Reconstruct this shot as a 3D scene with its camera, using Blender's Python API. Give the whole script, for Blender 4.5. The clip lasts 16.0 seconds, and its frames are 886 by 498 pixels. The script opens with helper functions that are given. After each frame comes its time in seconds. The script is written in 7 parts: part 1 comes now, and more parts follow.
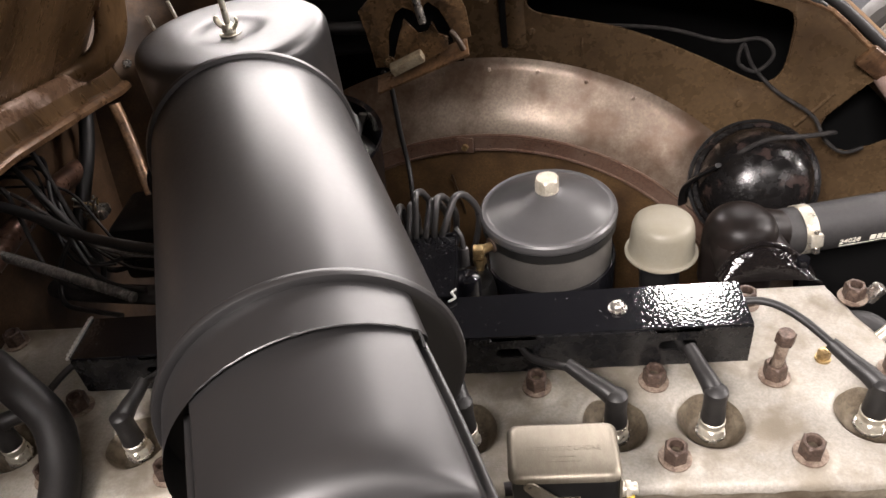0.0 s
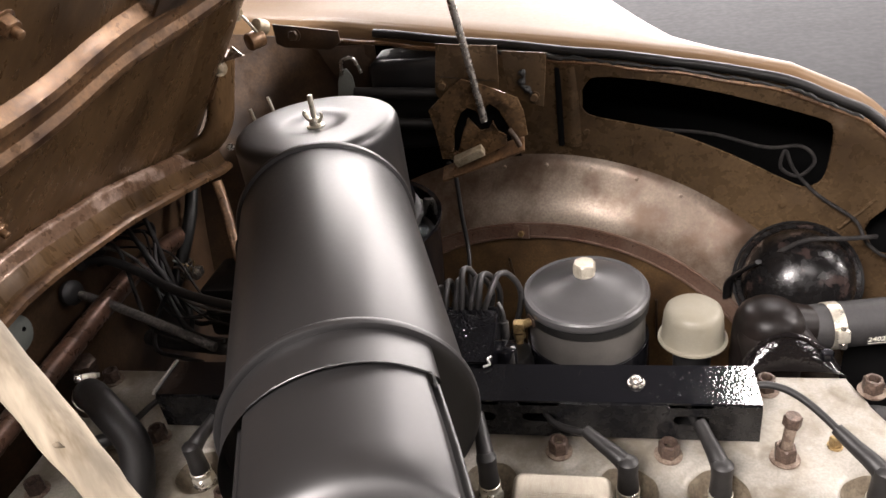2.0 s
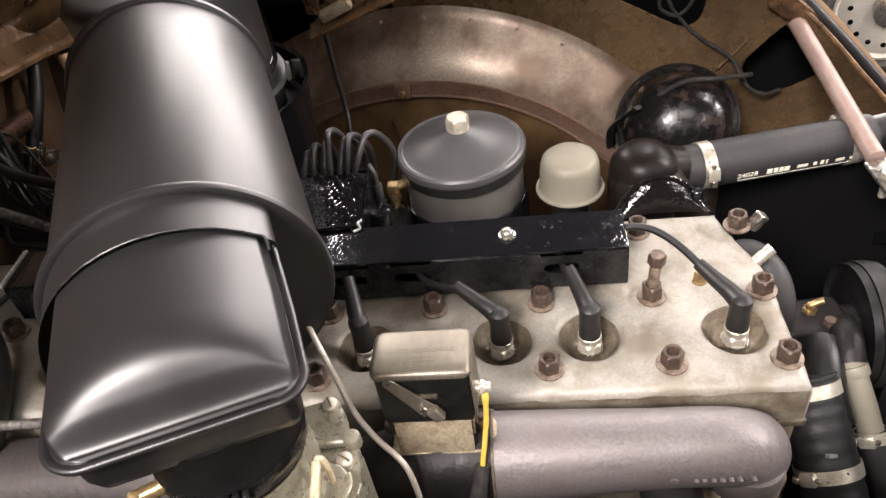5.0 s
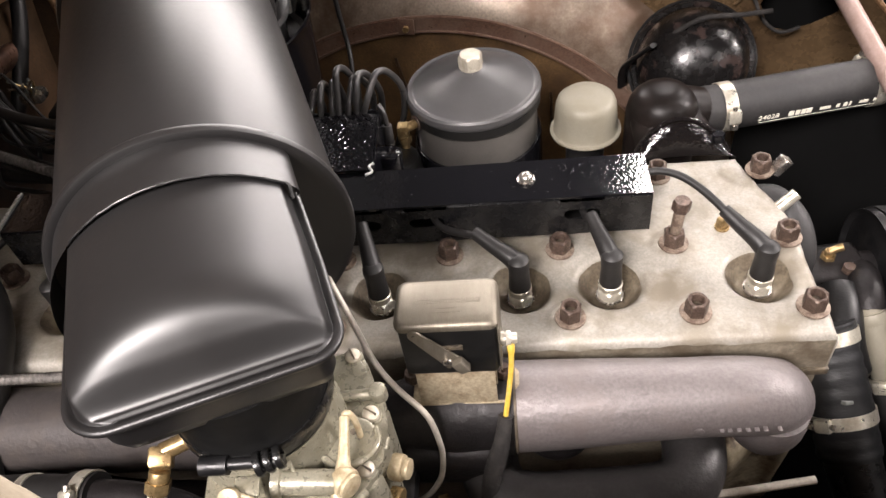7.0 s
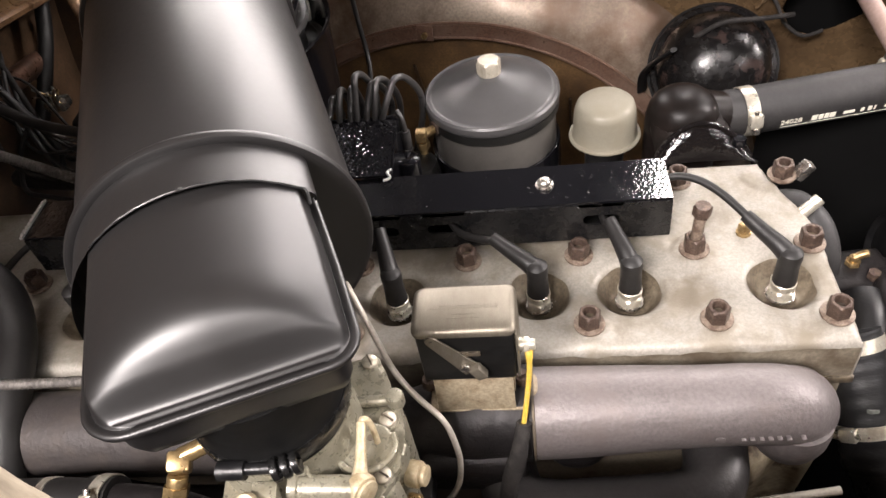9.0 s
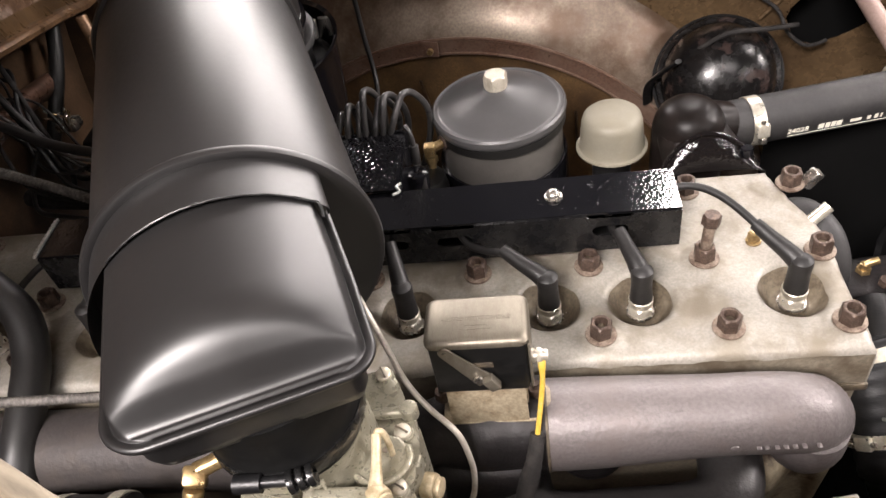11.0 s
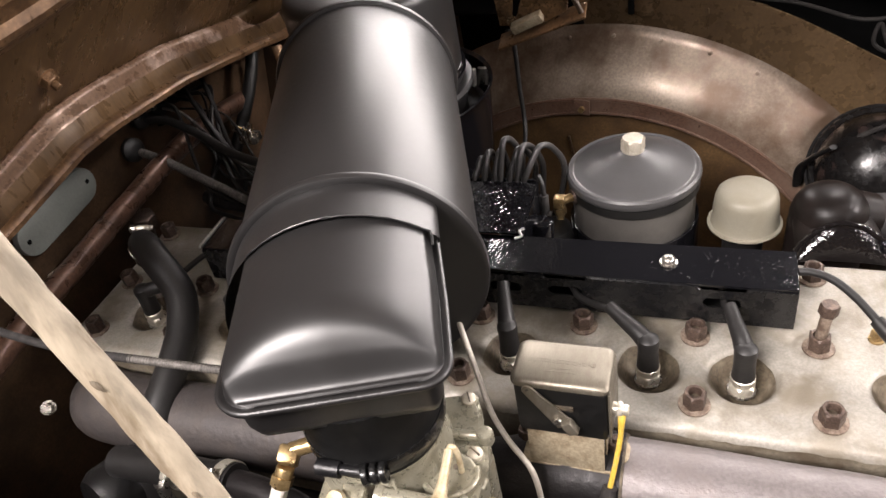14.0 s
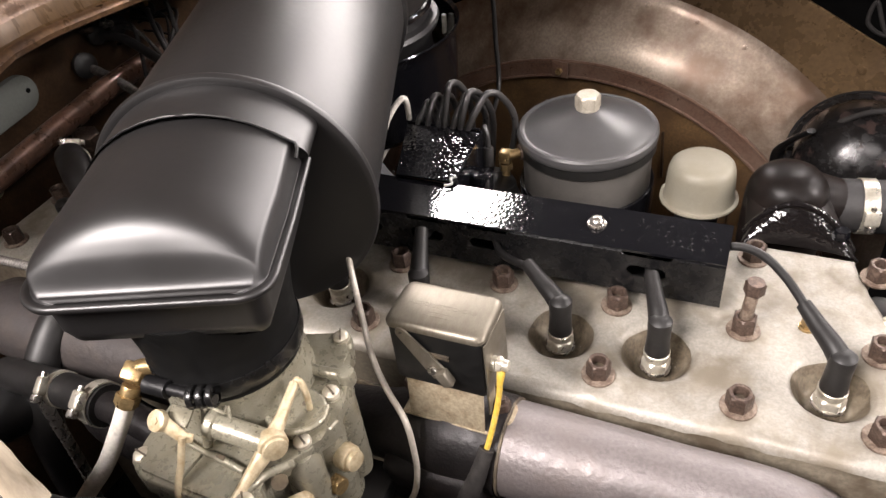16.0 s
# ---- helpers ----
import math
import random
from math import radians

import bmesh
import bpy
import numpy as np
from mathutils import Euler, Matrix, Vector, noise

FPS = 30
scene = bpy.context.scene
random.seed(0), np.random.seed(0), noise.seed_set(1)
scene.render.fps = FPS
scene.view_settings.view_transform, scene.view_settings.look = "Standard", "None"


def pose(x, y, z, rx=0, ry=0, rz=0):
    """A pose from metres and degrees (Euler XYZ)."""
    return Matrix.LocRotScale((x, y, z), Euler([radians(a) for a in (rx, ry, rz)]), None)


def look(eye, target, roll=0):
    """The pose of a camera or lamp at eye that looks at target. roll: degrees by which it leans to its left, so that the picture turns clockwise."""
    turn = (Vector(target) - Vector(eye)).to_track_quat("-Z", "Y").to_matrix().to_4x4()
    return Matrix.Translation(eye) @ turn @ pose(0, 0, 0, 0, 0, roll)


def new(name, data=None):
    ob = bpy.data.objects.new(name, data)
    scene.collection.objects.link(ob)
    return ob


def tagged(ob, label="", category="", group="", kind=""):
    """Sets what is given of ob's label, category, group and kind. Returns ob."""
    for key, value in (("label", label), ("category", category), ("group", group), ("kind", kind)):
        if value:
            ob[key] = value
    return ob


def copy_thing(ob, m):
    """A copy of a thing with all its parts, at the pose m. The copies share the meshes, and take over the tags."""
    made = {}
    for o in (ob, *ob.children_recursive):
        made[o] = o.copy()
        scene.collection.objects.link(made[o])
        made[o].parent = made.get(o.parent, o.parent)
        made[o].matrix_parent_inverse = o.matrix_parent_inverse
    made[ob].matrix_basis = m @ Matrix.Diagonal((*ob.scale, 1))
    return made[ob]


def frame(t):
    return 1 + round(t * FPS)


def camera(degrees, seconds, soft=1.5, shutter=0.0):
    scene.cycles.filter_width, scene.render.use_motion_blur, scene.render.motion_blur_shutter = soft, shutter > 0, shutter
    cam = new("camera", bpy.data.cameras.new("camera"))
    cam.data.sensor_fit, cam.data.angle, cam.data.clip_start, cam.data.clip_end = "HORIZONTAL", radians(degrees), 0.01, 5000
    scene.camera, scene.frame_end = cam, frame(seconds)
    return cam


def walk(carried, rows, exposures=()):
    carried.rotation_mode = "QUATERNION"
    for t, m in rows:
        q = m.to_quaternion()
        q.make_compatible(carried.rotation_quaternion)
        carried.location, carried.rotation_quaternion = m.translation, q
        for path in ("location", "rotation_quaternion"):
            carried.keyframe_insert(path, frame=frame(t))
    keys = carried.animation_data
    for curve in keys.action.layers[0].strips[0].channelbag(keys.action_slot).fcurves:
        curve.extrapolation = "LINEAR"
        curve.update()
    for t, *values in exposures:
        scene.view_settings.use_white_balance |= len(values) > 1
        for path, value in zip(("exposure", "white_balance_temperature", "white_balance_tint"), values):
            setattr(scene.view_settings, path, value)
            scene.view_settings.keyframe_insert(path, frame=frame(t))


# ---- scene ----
cam = camera(62.29, 16.0)
PATH = [
    (0, (-0.0020, -0.4449, 1.3615), (-0.2258, 1.1078, 0.1199), -8.90),
    (0.5, (-0.0028, -0.4417, 1.3618), (-0.2685, 1.1315, 0.1548), -8.76),
    (1, (0.0067, -0.4637, 1.3721), (-0.3193, 1.1435, 0.2276), -8.96),
    (1.5, (0.0328, -0.5023, 1.3875), (-0.3536, 1.1367, 0.3084), -9.14),
    (2, (0.0526, -0.5217, 1.3933), (-0.3860, 1.1455, 0.3802), -9.17),
    (2.5, (0.0590, -0.5295, 1.3821), (-0.4075, 1.1592, 0.4174), -9.21),
    (3, (0.0512, -0.5439, 1.3874), (-0.4013, 1.1519, 0.4286), -9.47),
    (3.5, (0.0838, -0.5532, 1.3736), (-0.3159, 1.1265, 0.3637), -9.71),
    (4, (0.0976, -0.5381, 1.3498), (-0.2141, 1.0802, 0.2162), -9.77),
    (4.5, (0.1036, -0.5141, 1.3541), (-0.1564, 1.0356, 0.1168), -10.23),
    (7, (0.0697, -0.4768, 1.3459), (-0.1469, 0.8978, -0.0908), -9.68),
    (7.5, (0.0714, -0.4763, 1.3450), (-0.1597, 0.8951, -0.0916), -9.89),
    (8, (0.0697, -0.4735, 1.3431), (-0.1778, 0.8974, -0.0924), -10.26),
    (8.5, (0.0708, -0.4745, 1.3440), (-0.1881, 0.9014, -0.0831), -10.69),
    (11, (0.0671, -0.4802, 1.3444), (-0.2141, 0.9352, -0.0404), -12.09),
    (11.5, (0.0628, -0.4776, 1.3468), (-0.2270, 0.9421, -0.0319), -11.95),
    (12, (0.0566, -0.4774, 1.3489), (-0.2607, 0.9453, -0.0209), -12.04),
    (12.5, (0.0573, -0.4821, 1.3560), (-0.3165, 0.9534, 0.0145), -12.21),
    (13, (0.0618, -0.4937, 1.3688), (-0.4132, 0.9503, 0.0683), -13.01),
    (13.5, (0.0473, -0.4983, 1.3788), (-0.5202, 0.9441, 0.1145), -12.72),
    (14, (0.1066, -0.5100, 1.3631), (-0.5624, 0.9192, 0.1356), -12.27),
    (14.5, (0.1228, -0.5364, 1.3443), (-0.5716, 0.8875, 0.1241), -10.17),
    (15, (0.1605, -0.5251, 1.3079), (-0.5426, 0.8846, 0.0762), -8.69),
    (15.5, (0.1987, -0.4870, 1.2830), (-0.5075, 0.9048, 0.0330), -8.15),
    (16, (0.1861, -0.4689, 1.2970), (-0.5303, 0.9075, 0.0350), -7.89),
]
walk(cam, [(t, look(eye, target, roll)) for t, eye, target, roll in PATH])

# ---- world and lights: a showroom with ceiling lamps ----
world = bpy.data.worlds.new("world")
scene.world = world
world.use_nodes = True
world.node_tree.nodes["Background"].inputs[0].default_value = (0.75, 0.82, 0.9, 1)
world.node_tree.nodes["Background"].inputs[1].default_value = 0.01


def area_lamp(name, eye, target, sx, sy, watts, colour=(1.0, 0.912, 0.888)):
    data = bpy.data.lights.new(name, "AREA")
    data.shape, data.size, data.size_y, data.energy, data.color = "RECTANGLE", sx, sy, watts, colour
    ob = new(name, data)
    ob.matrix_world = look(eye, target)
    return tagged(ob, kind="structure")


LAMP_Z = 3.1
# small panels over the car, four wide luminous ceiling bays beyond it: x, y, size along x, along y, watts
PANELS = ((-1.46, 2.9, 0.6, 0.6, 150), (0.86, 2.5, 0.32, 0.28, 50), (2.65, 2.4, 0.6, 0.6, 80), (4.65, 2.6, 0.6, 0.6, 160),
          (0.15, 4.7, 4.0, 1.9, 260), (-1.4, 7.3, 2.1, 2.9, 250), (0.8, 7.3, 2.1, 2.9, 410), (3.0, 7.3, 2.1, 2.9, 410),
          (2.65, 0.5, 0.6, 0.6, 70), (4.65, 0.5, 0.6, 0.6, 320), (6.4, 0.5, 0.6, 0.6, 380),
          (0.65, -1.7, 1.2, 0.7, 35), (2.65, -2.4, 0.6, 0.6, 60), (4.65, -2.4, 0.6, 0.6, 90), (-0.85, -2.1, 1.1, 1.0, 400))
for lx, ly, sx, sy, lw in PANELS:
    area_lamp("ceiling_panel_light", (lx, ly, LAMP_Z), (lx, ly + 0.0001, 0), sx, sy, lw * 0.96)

# daylight through the showroom's glazed front beyond the car
area_lamp("window_daylight", (0.9, 8.85, 1.55), (0.9, 0.0, 1.55), 9.0, 2.3, 660, (1.0, 0.93, 0.912))

# ---- materials ----
MATS = {}


def material(name, base, rough=0.5, metal=0.0, grain=0.0, grain_scale=200.0, bump=0.0, bump_scale=300.0, spots=None,
             spot_scale=12.0, spot_amount=0.45, spot_soft=0.12, rough_var=0.1, coat=0.0, random_tone=0.0, stretch=(1, 1, 1), bump_detail=3.0, spec=0.5):
    """A worn surface: base colour with fine grain, larger stains, roughness variation and fine relief."""
    mat = bpy.data.materials.new(name)
    mat.use_nodes = True
    nt = mat.node_tree
    N, L = nt.nodes, nt.links
    bsdf = N["Principled BSDF"]
    bsdf.inputs["Metallic"].default_value = metal
    bsdf.inputs["Specular IOR Level"].default_value = spec
    bsdf.inputs["Coat Weight"].default_value = coat
    bsdf.inputs["Coat Roughness"].default_value = 0.08
    geo = N.new("ShaderNodeNewGeometry")
    mapping = N.new("ShaderNodeMapping")
    mapping.inputs["Scale"].default_value = stretch
    L.new(geo.outputs["Position"], mapping.inputs["Vector"])

    def noise_tex(scale, detail=4.0, roughness=0.6):
        n = N.new("ShaderNodeTexNoise")
        n.inputs["Scale"].default_value, n.inputs["Detail"].default_value = scale, detail
        n.inputs["Roughness"].default_value = roughness
        L.new(mapping.outputs[0], n.inputs["Vector"])
        return n.outputs["Fac"]

    def ramp(value, lo, hi, a=0.0, b=1.0):
        r = N.new("ShaderNodeMapRange")
        r.interpolation_type = "SMOOTHSTEP"
        for key, v in (("From Min", lo), ("From Max", hi), ("To Min", a), ("To Max", b)):
            r.inputs[key].default_value = v
        L.new(value, r.inputs["Value"])
        return r.outputs["Result"]

    def mix(fac, a, b):
        m = N.new("ShaderNodeMix")
        m.data_type = "RGBA"
        L.new(fac, m.inputs["Factor"])
        for key, v in ((6, a), (7, b)):
            if isinstance(v, (tuple, list)):
                m.inputs[key].default_value = (*v[:3], 1)
            else:
                L.new(v, m.inputs[key])
        return m.outputs[2]

    fine = noise_tex(grain_scale)
    dark = tuple(c * (1 - grain) for c in base)
    light = tuple(min(1, c * (1 + grain)) for c in base)
    colour = mix(ramp(fine, 0.3, 0.7), dark, light)
    wide = noise_tex(spot_scale, 6.0, 0.65)
    if spots:
        colour = mix(ramp(wide, 1 - spot_amount - spot_soft, 1 - spot_amount + spot_soft), colour, spots)
    if random_tone:
        info = N.new("ShaderNodeObjectInfo")
        hue = N.new("ShaderNodeHueSaturation")
        L.new(ramp(info.outputs["Random"], 0, 1, 1 - random_tone, 1 + random_tone), hue.inputs["Value"])
        L.new(colour, hue.inputs["Color"])
        colour = hue.outputs[0]
    L.new(colour, bsdf.inputs["Base Color"])
    medium = noise_tex(grain_scale * 0.25, 5.0)
    L.new(ramp(medium, 0.25, 0.75, max(0.02, rough - rough_var), min(1, rough + rough_var)), bsdf.inputs["Roughness"])
    if bump:
        b = N.new("ShaderNodeBump")
        b.inputs["Strength"].default_value, b.inputs["Distance"].default_value = bump, 0.001
        L.new(noise_tex(bump_scale, bump_detail), b.inputs["Height"])
        L.new(b.outputs[0], bsdf.inputs["Normal"])
    MATS[name] = mat
    return mat


material("satin_black", (0.0100, 0.0095, 0.0096), 0.41, 0.0, 0.06, 900, 0.012, 1500, (0.0115, 0.0109, 0.011), 14, 0.45, 0.25, 0.02, spec=0.68)
material("gloss_black", (0.004, 0.004, 0.005), 0.07, 0.0, 0.05, 500, 0.13, 380, None, 20, rough_var=0.03, bump_detail=0.5)
material("enamel_black", (0.006, 0.0048, 0.0044), 0.36, 0.0, 0.15, 300, 0.03, 120, (0.012, 0.009, 0.008), 40, 0.45, 0.2, 0.06, spec=0.14)
material("wet_black", (0.004, 0.004, 0.005), 0.07, 0.0, 0.05, 500, 0.48, 300, None, 20, rough_var=0.02, bump_detail=0.3)
material("filter_black", (0.052, 0.051, 0.051), 0.33, 0.0, 0.03, 300, 0.01, 300, (0.066, 0.065, 0.0675), 14, 0.45, 0.3, 0.015)
material("filter_grey", (0.058, 0.054, 0.050), 0.4, 0.1, 0.12, 500, 0.05, 500, (0.08, 0.075, 0.068), 30, 0.45, 0.25, 0.05)
material("horn_black", (0.006, 0.0055, 0.0055), 0.24, 0.0, 0.2, 300, 0.35, 90, (0.028, 0.019, 0.017), 38, 0.40, 0.05, 0.12, spec=0.3)
material("cast_head", (0.285, 0.266, 0.232), 0.5, 0.2, 0.14, 420, 0.26, 600, (0.185, 0.160, 0.122), 13, 0.47, 0.10, 0.12)
material("head_side", (0.165, 0.142, 0.106), 0.6, 0.1, 0.2, 300, 0.3, 400, (0.085, 0.065, 0.044), 22, 0.45, 0.12)
material("rust_nut", (0.062, 0.042, 0.033), 0.42, 0.45, 0.35, 500, 0.3, 600, (0.12, 0.085, 0.065), 150, 0.42, 0.1, random_tone=0.18)
material("rust_ring", (0.20, 0.155, 0.12), 0.5, 0.3, 0.3, 500, 0.3, 600, (0.10, 0.068, 0.05), 120, 0.45, 0.1)
material("soot", (0.05, 0.04, 0.03), 0.6, 0.1, 0.3, 400, 0.3, 500, (0.14, 0.11, 0.07), 60, 0.45, 0.15)
material("bronze_sheet", (0.150, 0.097, 0.051), 0.30, 0.4, 0.2, 200, 0.10, 150, (0.055, 0.034, 0.019), 7, 0.46, 0.22, 0.14)
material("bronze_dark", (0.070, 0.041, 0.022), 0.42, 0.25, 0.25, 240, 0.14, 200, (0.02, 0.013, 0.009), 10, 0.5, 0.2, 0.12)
material("arch_sheet", (0.29, 0.235, 0.185), 0.36, 0.45, 0.18, 260, 0.12, 90, (0.115, 0.072, 0.046), 9, 0.50, 0.16, 0.07)
material("hood_bronze", (0.125, 0.073, 0.034), 0.32, 0.3, 0.2, 160, 0.1, 120, (0.042, 0.024, 0.011), 7, 0.46, 0.22, 0.12, stretch=(1, 1.8, 0.45))
material("rail_worn", (0.175, 0.10, 0.051), 0.36, 0.4, 0.3, 220, 0.14, 120, (0.05, 0.028, 0.017), 20, 0.45, 0.16, 0.14)
material("tan_paint", (0.155, 0.100, 0.056), 0.38, 0.0, 0.04, 500, 0.012, 300, (0.19, 0.121, 0.067), 5, 0.45, 0.3, 0.04, spec=0.06)
material("rubber", (0.0125, 0.0118, 0.0115), 0.46, 0.0, 0.25, 300, 0.1, 500, (0.011, 0.0105, 0.0105), 30, 0.45, 0.2, 0.08, spec=0.4)
material("rubber_cloth", (0.014, 0.0135, 0.014), 0.58, 0.0, 0.25, 900, 0.25, 900, (0.026, 0.0245, 0.024), 25, 0.45, 0.2, 0.08)
material("seal_tar", (0.012, 0.012, 0.0115), 0.5, 0.0, 0.3, 250, 0.9, 160, (0.035, 0.033, 0.03), 60, 0.36, 0.1, 0.15)
material("steel", (0.52, 0.49, 0.45), 0.28, 0.95, 0.12, 500, 0.06, 700, (0.35, 0.31, 0.26), 60, 0.35, 0.15, 0.1)
material("bright_zinc", (0.70, 0.665, 0.57), 0.34, 0.75, 0.1, 500, 0.08, 700, (0.50, 0.45, 0.35), 90, 0.42, 0.15, 0.1)
material("brass", (0.37, 0.265, 0.13), 0.34, 0.8, 0.2, 400, 0.1, 500, (0.20, 0.13, 0.06), 110, 0.43, 0.12, 0.1)
material("carb_zinc", (0.255, 0.240, 0.185), 0.33, 0.45, 0.14, 700, 0.10, 500, (0.165, 0.145, 0.095), 38, 0.38, 0.16, 0.12)
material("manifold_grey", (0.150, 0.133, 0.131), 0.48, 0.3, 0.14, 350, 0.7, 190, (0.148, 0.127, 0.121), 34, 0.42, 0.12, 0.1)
# manifold iron darkened by colour for the shaded rear run
material("manifold_rear_shade", (0.042, 0.037, 0.036), 0.52, 0.2, 0.14, 350, 0.6, 170, (0.055, 0.046, 0.041), 30, 0.45, 0.15, 0.1, spec=0.3)
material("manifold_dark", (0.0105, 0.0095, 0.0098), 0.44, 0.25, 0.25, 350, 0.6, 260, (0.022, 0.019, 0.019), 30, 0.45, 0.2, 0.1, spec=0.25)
material("intake_iron", (0.034, 0.032, 0.032), 0.42, 0.2, 0.2, 350, 0.4, 300, (0.022, 0.020, 0.020), 30, 0.45, 0.2, 0.1, spec=0.4)
material("pipe_black", (0.006, 0.006, 0.0065), 0.38, 0.1, 0.2, 350, 0.25, 400, (0.012, 0.0115, 0.0115), 30, 0.45, 0.2, 0.1, spec=0.4)
material("breather_tan", (0.200, 0.186, 0.146), 0.52, 0.1, 0.05, 400, 0.04, 500, (0.180, 0.161, 0.119), 30, 0.45, 0.25, 0.06)
material("plastic_black", (0.006, 0.006, 0.006), 0.4, 0.0, 0.1, 400, 0.06, 600)
material("choke_lid", (0.185, 0.166, 0.132), 0.4, 0.6, 0.1, 400, 0.06, 500, (0.15, 0.13, 0.098), 60, 0.45, 0.2, 0.08, stretch=(4, 1, 1))
material("bracket_tin", (0.38, 0.32, 0.225), 0.42, 0.4, 0.2, 400, 0.12, 400, (0.17, 0.12, 0.07), 70, 0.42, 0.15, 0.1)
material("cream_lever", (0.44, 0.37, 0.245), 0.45, 0.25, 0.15, 400, 0.08, 500, (0.26, 0.19, 0.1), 110, 0.43, 0.15, 0.08)
material("pale_steel", (0.50, 0.465, 0.405), 0.42, 0.3, 0.12, 400, 0.08, 500, (0.33, 0.295, 0.24), 45, 0.42, 0.12, 0.08)
material("yellow_wire", (0.50, 0.34, 0.05), 0.5, 0.0, 0.15, 400, 0.05, 600, (0.40, 0.33, 0.18), 150, 0.40, 0.12)
material("white_wire", (0.62, 0.59, 0.53), 0.5, 0.0, 0.1, 400, 0.05, 600, (0.34, 0.305, 0.26), 120, 0.35, 0.15)
material("cloth_wrap", (0.014, 0.0125, 0.012), 0.8, 0.0, 0.35, 1200, 0.7, 900, (0.03, 0.027, 0.025), 90, 0.45, 0.15, spec=0.3)
material("braid", (0.11, 0.10, 0.09), 0.55, 0.2, 0.5, 1500, 0.5, 1500, (0.06, 0.055, 0.05), 200, 0.5, 0.1)
material("stick_wood", (0.27, 0.23, 0.172), 0.6, 0.0, 0.3, 140, 0.3, 300, (0.12, 0.09, 0.055), 30, 0.45, 0.07, 0.1, stretch=(1, 1, 0.14))
material("splinter", (0.11, 0.085, 0.055), 0.7, 0.0, 0.3, 300, 0.3, 300)
material("grey_paint", (0.165, 0.175, 0.16), 0.45, 0.1, 0.08, 300, 0.05, 300, (0.17, 0.18, 0.165), 30, 0.4, 0.2)
material("pink_rod", (0.33, 0.24, 0.21), 0.4, 0.3, 0.1, 300, 0.08, 400, (0.25, 0.17, 0.14), 40, 0.4, 0.2)
material("wet_collar", (0.006, 0.005, 0.005), 0.11, 0.0, 0.05, 500, 1.0, 170, None, 20, rough_var=0.02, bump_detail=1.0)
material("bolt_pale", (0.50, 0.46, 0.38), 0.4, 0.4, 0.1, 500, 0.1, 500, (0.36, 0.315, 0.24), 90, 0.42, 0.15, 0.08)
material("flange_red", (0.15, 0.085, 0.06), 0.36, 0.4, 0.25, 300, 0.14, 160, (0.24, 0.17, 0.13), 10, 0.42, 0.2, 0.1)
material("splash_ochre", (0.12, 0.07, 0.03), 0.5, 0.1, 0.25, 300, 0.14, 200, (0.055, 0.03, 0.015), 18, 0.46, 0.22, 0.1)
material("white_wall", (0.85, 0.83, 0.80), 0.8, 0.0, 0.04, 60, 0.05, 90)
material("lead_rubber", (0.026, 0.025, 0.025), 0.34, 0.0, 0.2, 300, 0.05, 500, (0.04, 0.038, 0.037), 60, 0.45, 0.2, 0.08)
material("cover_dark", (0.006, 0.006, 0.0065), 0.26, 0.0, 0.1, 400, 0.05, 300, (0.011, 0.0105, 0.010), 25, 0.42, 0.15, 0.08, spec=0.35)
# grime of the plug wells, darkened further for their shade
material("well_grime_shade", (0.105, 0.084, 0.058), 0.5, 0.2, 0.3, 300, 0.3, 400, (0.21, 0.178, 0.13), 60, 0.42, 0.16)
material("hose_gloss", (0.010, 0.010, 0.010), 0.3, 0.0, 0.2, 300, 0.08, 300, (0.017, 0.016, 0.016), 40, 0.45, 0.2, 0.1)
material("rust_ledge", (0.14, 0.076, 0.052), 0.34, 0.35, 0.3, 240, 0.2, 150, (0.06, 0.034, 0.023), 22, 0.46, 0.18, 0.14)
material("neck_black", (0.004, 0.004, 0.004), 0.6, 0.0, 0.2, 300, 0.03, 200, (0.006, 0.006, 0.006), 40, 0.45, 0.2, 0.06, spec=0.12)
material("clamp_black", (0.006, 0.006, 0.006), 0.25, 0.0, 0.2, 300, 0.1, 300, None, 20, rough_var=0.08, spec=0.5)
material("rail_flaked", (0.13, 0.076, 0.046), 0.28, 0.3, 0.25, 240, 0.2, 120, (0.31, 0.22, 0.172), 16, 0.42, 0.05, 0.12)
material("wheel_cream", (0.55, 0.52, 0.46), 0.45, 0.0, 0.05, 100, 0.02, 200, (0.47, 0.44, 0.385), 8, 0.45, 0.25, 0.08)
material("tyre_grey", (0.10, 0.095, 0.088), 0.75, 0.0, 0.1, 100, 0.1, 200, (0.075, 0.071, 0.066), 8, 0.45, 0.25, 0.08)
material("latch_bronze", (0.16, 0.095, 0.046), 0.3, 0.45, 0.3, 260, 0.2, 160, (0.035, 0.021, 0.012), 30, 0.45, 0.12, 0.14)
# dark colour for the unseen ceiling, to keep bounce light low
material("dull_ceiling", (0.07, 0.068, 0.066), 0.9, 0.0, 0.1, 40, 0.05, 60)
material("firewall_brown", (0.090, 0.053, 0.030), 0.40, 0.25, 0.25, 240, 0.14, 200, (0.024, 0.015, 0.009), 9, 0.48, 0.22, 0.12)
material("hose_ribbed", (0.010, 0.0102, 0.011), 0.5, 0.0, 0.3, 500, 0.5, 260, (0.017, 0.0175, 0.019), 60, 0.42, 0.15, 0.1, stretch=(0.35, 1, 1), spec=0.35)
material("block_cream", (0.36, 0.31, 0.215), 0.5, 0.1, 0.2, 220, 0.3, 260, (0.06, 0.034, 0.02), 26, 0.44, 0.10, 0.12)
# near-black that paints shade into holes, gaps and recesses
material("void_shade", (0.004, 0.004, 0.004), 0.9, spec=0.05)
